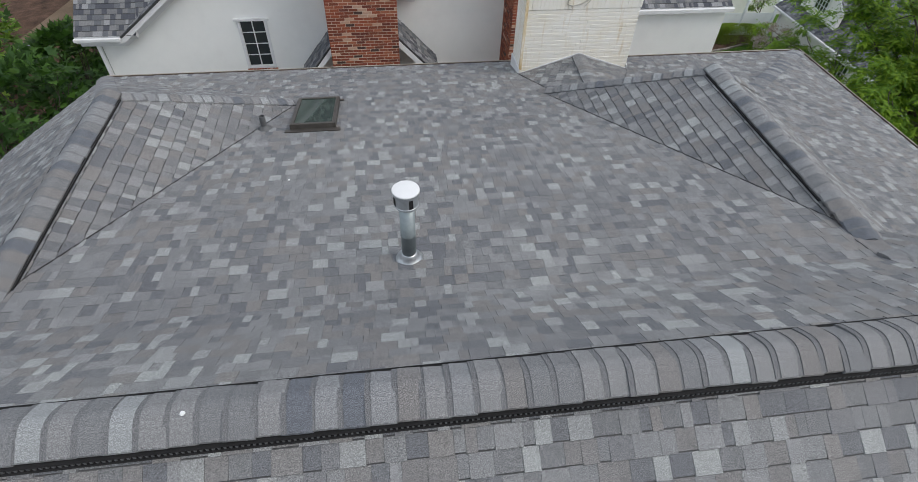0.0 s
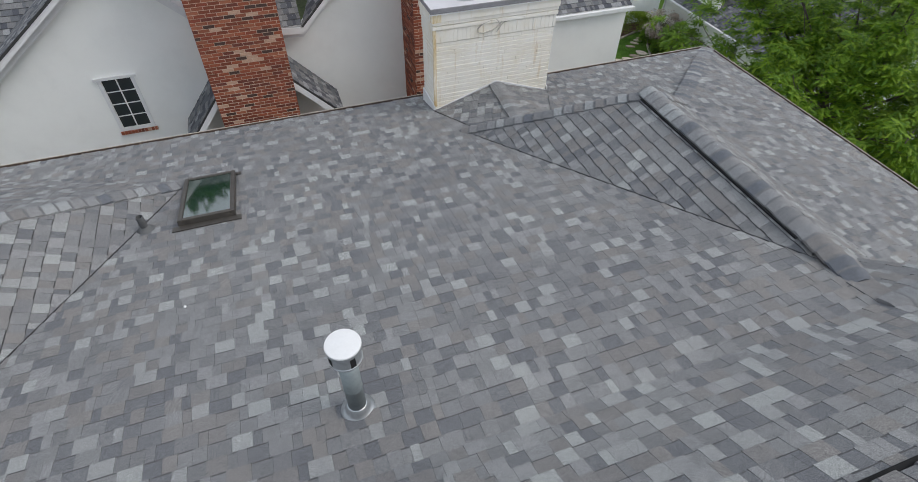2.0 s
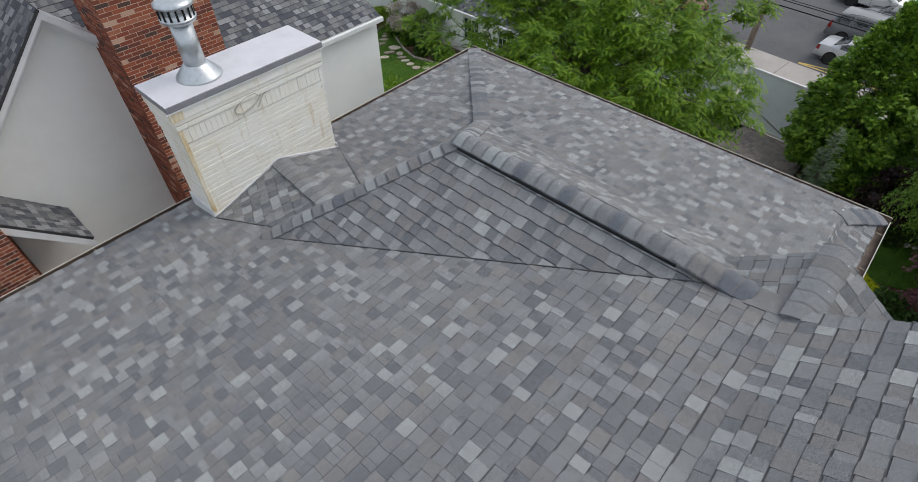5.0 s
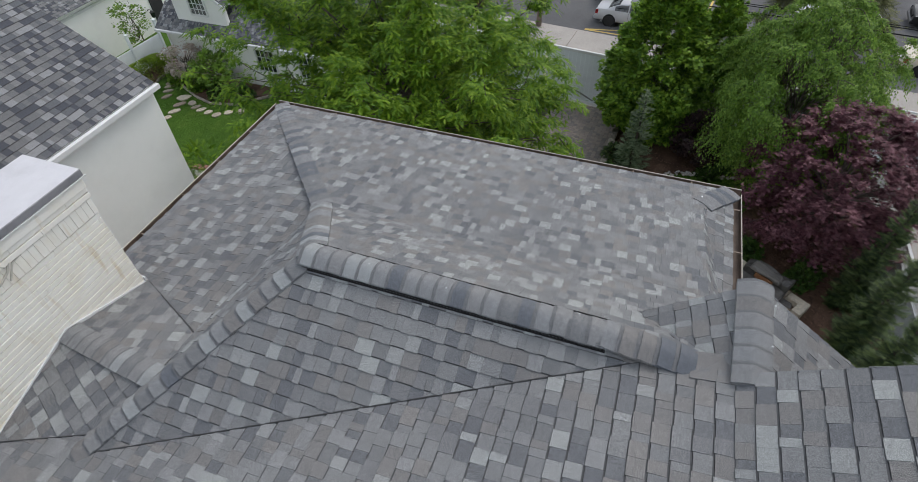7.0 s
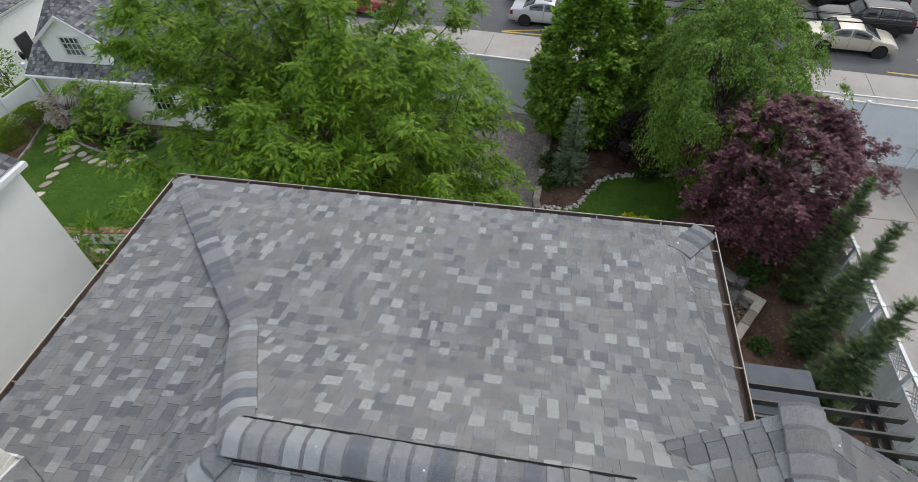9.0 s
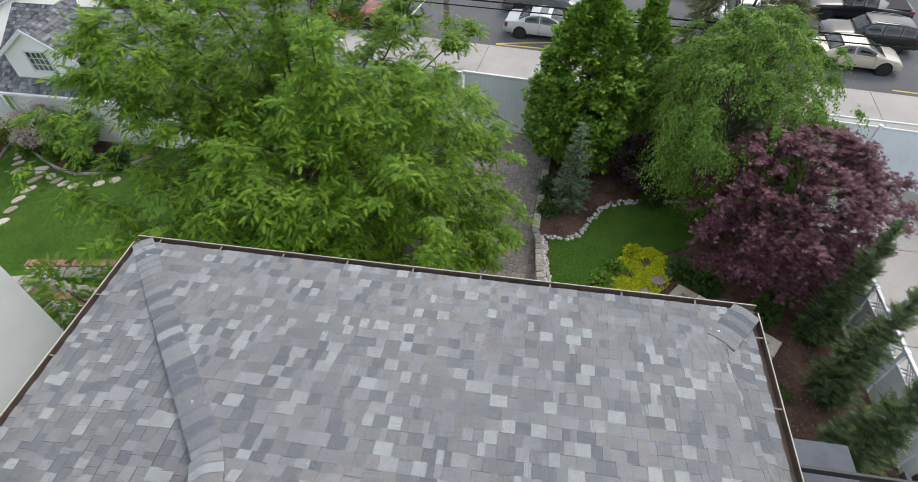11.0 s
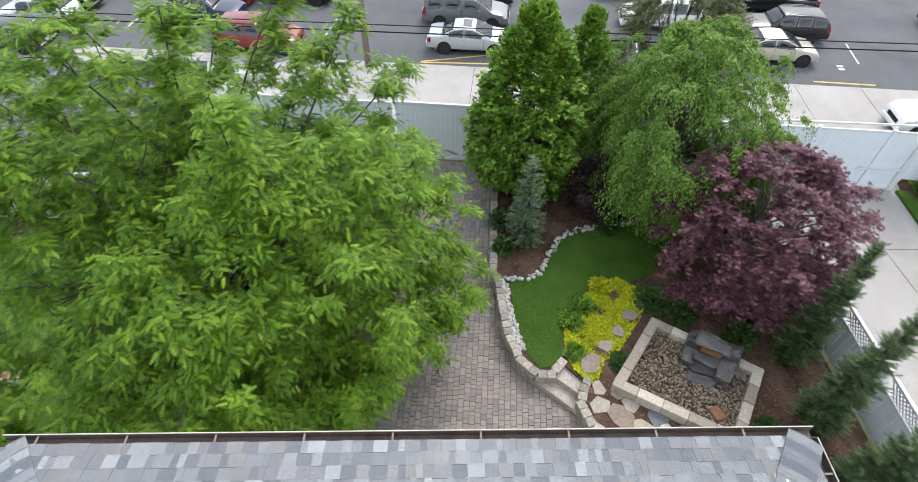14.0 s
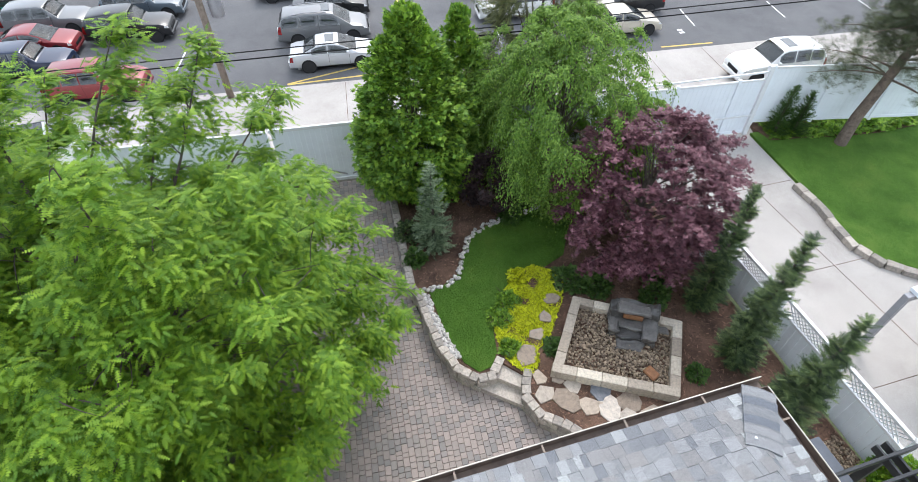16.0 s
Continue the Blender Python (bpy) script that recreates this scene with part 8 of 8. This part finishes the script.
def car(kind, label, at, turn, size, paint, roof=None, rails=False, group="cars in the car park"):
    length, width, height = size
    c = thing("car" if kind in ("sedan", "suv") else kind, label, {"pickup": "pickup truck", "van": "minivan"}.get(kind, "car"), at, turn, group)
    sh = Shell(kind, length, width, height)
    body = part("body", sh.body(), paint, c, "", False)
    body.data.polygons.foreach_set("use_smooth", [True] * len(body.data.polygons))
    bev = body.modifiers.new("soft_edges", "BEVEL")
    bev.width, bev.segments, bev.limit_method, bev.angle_limit = 0.035, 2, "ANGLE", radians(22)
    rear, front, sides = GLASS[kind]
    dark = MAT["carglass"]
    part("windscreen", sh.panel(front[0] * length, front[1] * length, 0, 0, 0, 0.012), dark, c, "", True)
    part("rear_window", sh.panel(rear[0] * length, rear[1] * length, 0, 0, 0, 0.012), dark, c, "", True)
    for s in (-1, 1):
        for x0, x1 in sides:
            part("side_window", sh.panel(x0 * length, x1 * length, 3.08, 3.90, s, 0.012), dark, c, "", True)
        part("sill_trim", sh.panel(-0.30 * length, 0.30 * length, 0.2, 0.75, s, 0.008), MAT["tyre"], c)
        part("door_seam", sh.panel(sides[-1][0] * length - 0.02, sides[-1][0] * length - 0.008, 1.1, 3.0, s, 0.006), MAT["vent"], c)
        part("door_seam", sh.panel(sides[-1][1] * length + 0.06, sides[-1][1] * length + 0.072, 1.1, 3.0, s, 0.006), MAT["vent"], c)
        for x0, _ in sides[-2:]:
            p = sh.at(x0 * length + 0.12, 2.75)
            part("door_handle", boxes(((p.x, s * p.y - 0.018, p.z - 0.014), (p.x + 0.13, s * p.y + 0.018, p.z + 0.014)), bevel=0.006), paint, c)
        p = sh.at(0.17 * length if kind != "suv" else 0.10 * length, 3.1)
        part("mirror", boxes(((p.x - 0.04, s * (p.y + 0.07) - 0.08, p.z), (p.x + 0.08, s * (p.y + 0.07) + 0.08, p.z + 0.11)), bevel=0.025), paint, c)
        part("headlight", sh.panel(0.445 * length, 0.488 * length, 2.2, 3.6, s, 0.010), MAT["clearlamp"], c, "", True)
        part("tail_light", sh.panel(-0.495 * length, -0.455 * length, 2.1, 3.5, s, 0.010), MAT["redlamp"], c, "", True)
        r = 0.232 * height if kind == "sedan" else 0.205 * height
        for x in (-0.29 * length, 0.315 * length):
            arch = lathe([(r * 1.17, -0.10), (r * 1.17, 0.10)], 24, (0, 0, 0), pose(x, s * (width / 2 - 0.093), r * 1.05, 90))
            part("wheel_arch", arch, MAT["vent"], c)
            wheel(c, x, s * (width / 2 - 0.075), r, s)
        if rails:
            q = [sh.at(x * length, 4.5) for x in (-0.36, -0.2, 0.0, 0.06)]
            link_mesh("roof_rail", tubes_mesh("roof_rail", [([(v.x, s * v.y, v.z + (0.0 if i in (0, 3) else 0.05)) for i, v in enumerate(q)], [0.018] * 4)], 6), MAT["steel_edge"], c)
    if roof:
        x0, x1 = roof
        p = sh.at((x0 + x1) / 2 * length, 6)
        part("sunroof", boxes(((x0 * length, -0.23 * width, p.z - 0.01), (x1 * length, 0.23 * width, p.z + 0.012)), bevel=0.008), dark, c, "dark glass sunroof")
    part("grille", boxes(((0.475 * length, -0.24 * width, 0.30 * height), (0.505 * length, 0.24 * width, 0.40 * height)), bevel=0.01), MAT["vent"], c)
    part("bumper", boxes(((0.47 * length, -0.43 * width, 0.16 * height), (0.512 * length, 0.43 * width, 0.28 * height)), bevel=0.03), paint, c)
    part("bumper", boxes(((-0.512 * length, -0.43 * width, 0.19 * height), (-0.47 * length, 0.43 * width, 0.34 * height)), bevel=0.03), paint, c)
    part("number_plate", boxes(((-0.517 * length, -0.14, 0.36 * height), (-0.49 * length, 0.14, 0.44 * height))), MAT["whiteline"], c)
    if kind == "pickup":
        part("bed_cover", boxes(((-0.47 * length, -0.40 * width, 0.575 * height), (-0.16 * length, 0.40 * width, 0.59 * height))), MAT["tyre"], c)
    return c


SOUTH, NORTHWARD = -96.3, 83.7
SEDAN, SUV, VAN = (3.98, 1.55, 1.26), (4.05, 1.62, 1.52), (4.42, 1.70, 1.52)
silver = car_paint("silver_paint", (0.46, 0.47, 0.49))
grey = car_paint("grey_paint", (0.16, 0.165, 0.17))
black = car_paint("black_paint", (0.012, 0.013, 0.015))
white = car_paint("white_paint", (0.74, 0.74, 0.72))
navy = car_paint("navy_paint", (0.012, 0.022, 0.055))
red = car_paint("red_paint", (0.21, 0.018, 0.022))
tan = car_paint("tan_paint", (0.55, 0.50, 0.41))
slate_blue = car_paint("slate_paint", (0.10, 0.125, 0.15))
car("sedan", "silver four-door sedan with an open dark sunroof", (22.72, -5.45, 0), SOUTH, SEDAN, silver, (-0.07, 0.03))
car("van", "dark grey minivan with roof rails and sunroof", (25.45, -5.35, 0), SOUTH, VAN, grey, (0.0, 0.09), True)
car("sedan", "black sedan parked beyond the minivan", (28.1, -6.0, 0), SOUTH, SEDAN, black)
car("sedan", "white sedan in the far row", (31.0, -4.2, 0), SOUTH, SEDAN, white)
car("suv", "navy blue hatchback with a pale sky-lit roof", (25.9, 8.2, 0), SOUTH, (3.8, 1.55, 1.35), navy)
car("sedan", "red sedan with grey windows", (27.95, 8.35, 0), SOUTH, SEDAN, red)
car("suv", "dark grey SUV in the far row", (30.3, 8.1, 0), SOUTH, SUV, grey)
car("suv", "slate blue SUV with roof rails", (30.8, 3.6, 0), SOUTH, SUV, slate_blue, None, True)
car("suv", "black SUV in the second row", (28.3, 4.0, 0), SOUTH, SUV, black)
car("suv", "dark red SUV beside the pavement", (22.85, 4.75, 0), SOUTH, SUV, red)
car("suv", "black SUV with bright headlights", (27.45, 16.5, 0), SOUTH, SUV, black)
car("suv", "white SUV with its tail to the street", (25.3, 16.6, 0), NORTHWARD, SUV, white, None, True)
car("suv", "black car parked tail to the street", (23.0, 17.0, 0), NORTHWARD, (4.1, 1.6, 1.35), black)
car("suv", "white SUV in the far row", (29.9, 15.8, 0), SOUTH, SUV, white)
car("sedan", "pale tan sedan under the weeping tree", (21.65, -19.85, 0), SOUTH, SEDAN, tan)
car("suv", "black estate car with red tail lights", (23.85, -21.2, 0), NORTHWARD, (4.2, 1.6, 1.36), black, None, True)
car("pickup", "black pickup truck with a covered bed", (26.9, -21.7, 0), NORTHWARD, (4.9, 1.7, 1.55), black)
car("suv", "white car with a black front end", (25.0, -15.4, 0), NORTHWARD, SUV, white)
car("sedan", "navy blue sedan in the far row", (28.8, -14.6, 0), NORTHWARD, SEDAN, navy)
car("suv", "navy blue SUV parked farther along", (24.6, -31.2, 0), NORTHWARD, SUV, navy)
car("suv", "white SUV with sunroof behind the white fence", (15.75, -24.45, 0.02), NORTHWARD, SUV, white, (-0.12, -0.01), False, "cars behind the fence")

# ---- rubbish container at the far row ----
BIN = thing("dumpster", "dark green steel rubbish container with black lids", "dumpster", (32.3, 9.9, 0), SOUTH)
steel = material("dark_green_paint", plain((0.020, 0.040, 0.034), 0.35, 3.0), 0.6)
body = prism([(-1.5, 0.12), (1.5, 0.12), (1.62, 1.30), (-1.62, 1.30)], -0.9, 0.9)
bmesh.ops.transform(body, matrix=pose(0, 0, 0, 90), verts=body.verts)
part("body", body, steel, BIN)
for k in range(6):
    part("rib", boxes(((-1.4 + k * 0.53, 0.9, 0.15), (-1.32 + k * 0.53, 0.96, 1.2)), ((-1.4 + k * 0.53, -0.96, 0.15), (-1.32 + k * 0.53, -0.9, 1.2)), bevel=0.01), steel, BIN)
for sx in (-1, 1):
    part("lid", boxes(((min(0.02 * sx, 1.6 * sx), -0.93, 1.30), (max(0.02 * sx, 1.6 * sx), 0.93, 1.38)), bevel=0.02), MAT["tyre"], BIN, "black plastic lid")
    for sy in (-1, 1):
        part("wheel", lathe([(0.1, -0.03), (0.1, 0.03)], 14, (0, 0, 0), pose(sx * 1.2, sy * 0.7, 0.1, 90)), MAT["tyre"], BIN)
part("panel", boxes(((-0.35, -0.97, 0.75), (0.35, -0.93, 1.05))), material("teal_panel", plain((0.06, 0.38, 0.30), 0.1), 0.5), BIN, "teal sign panel")
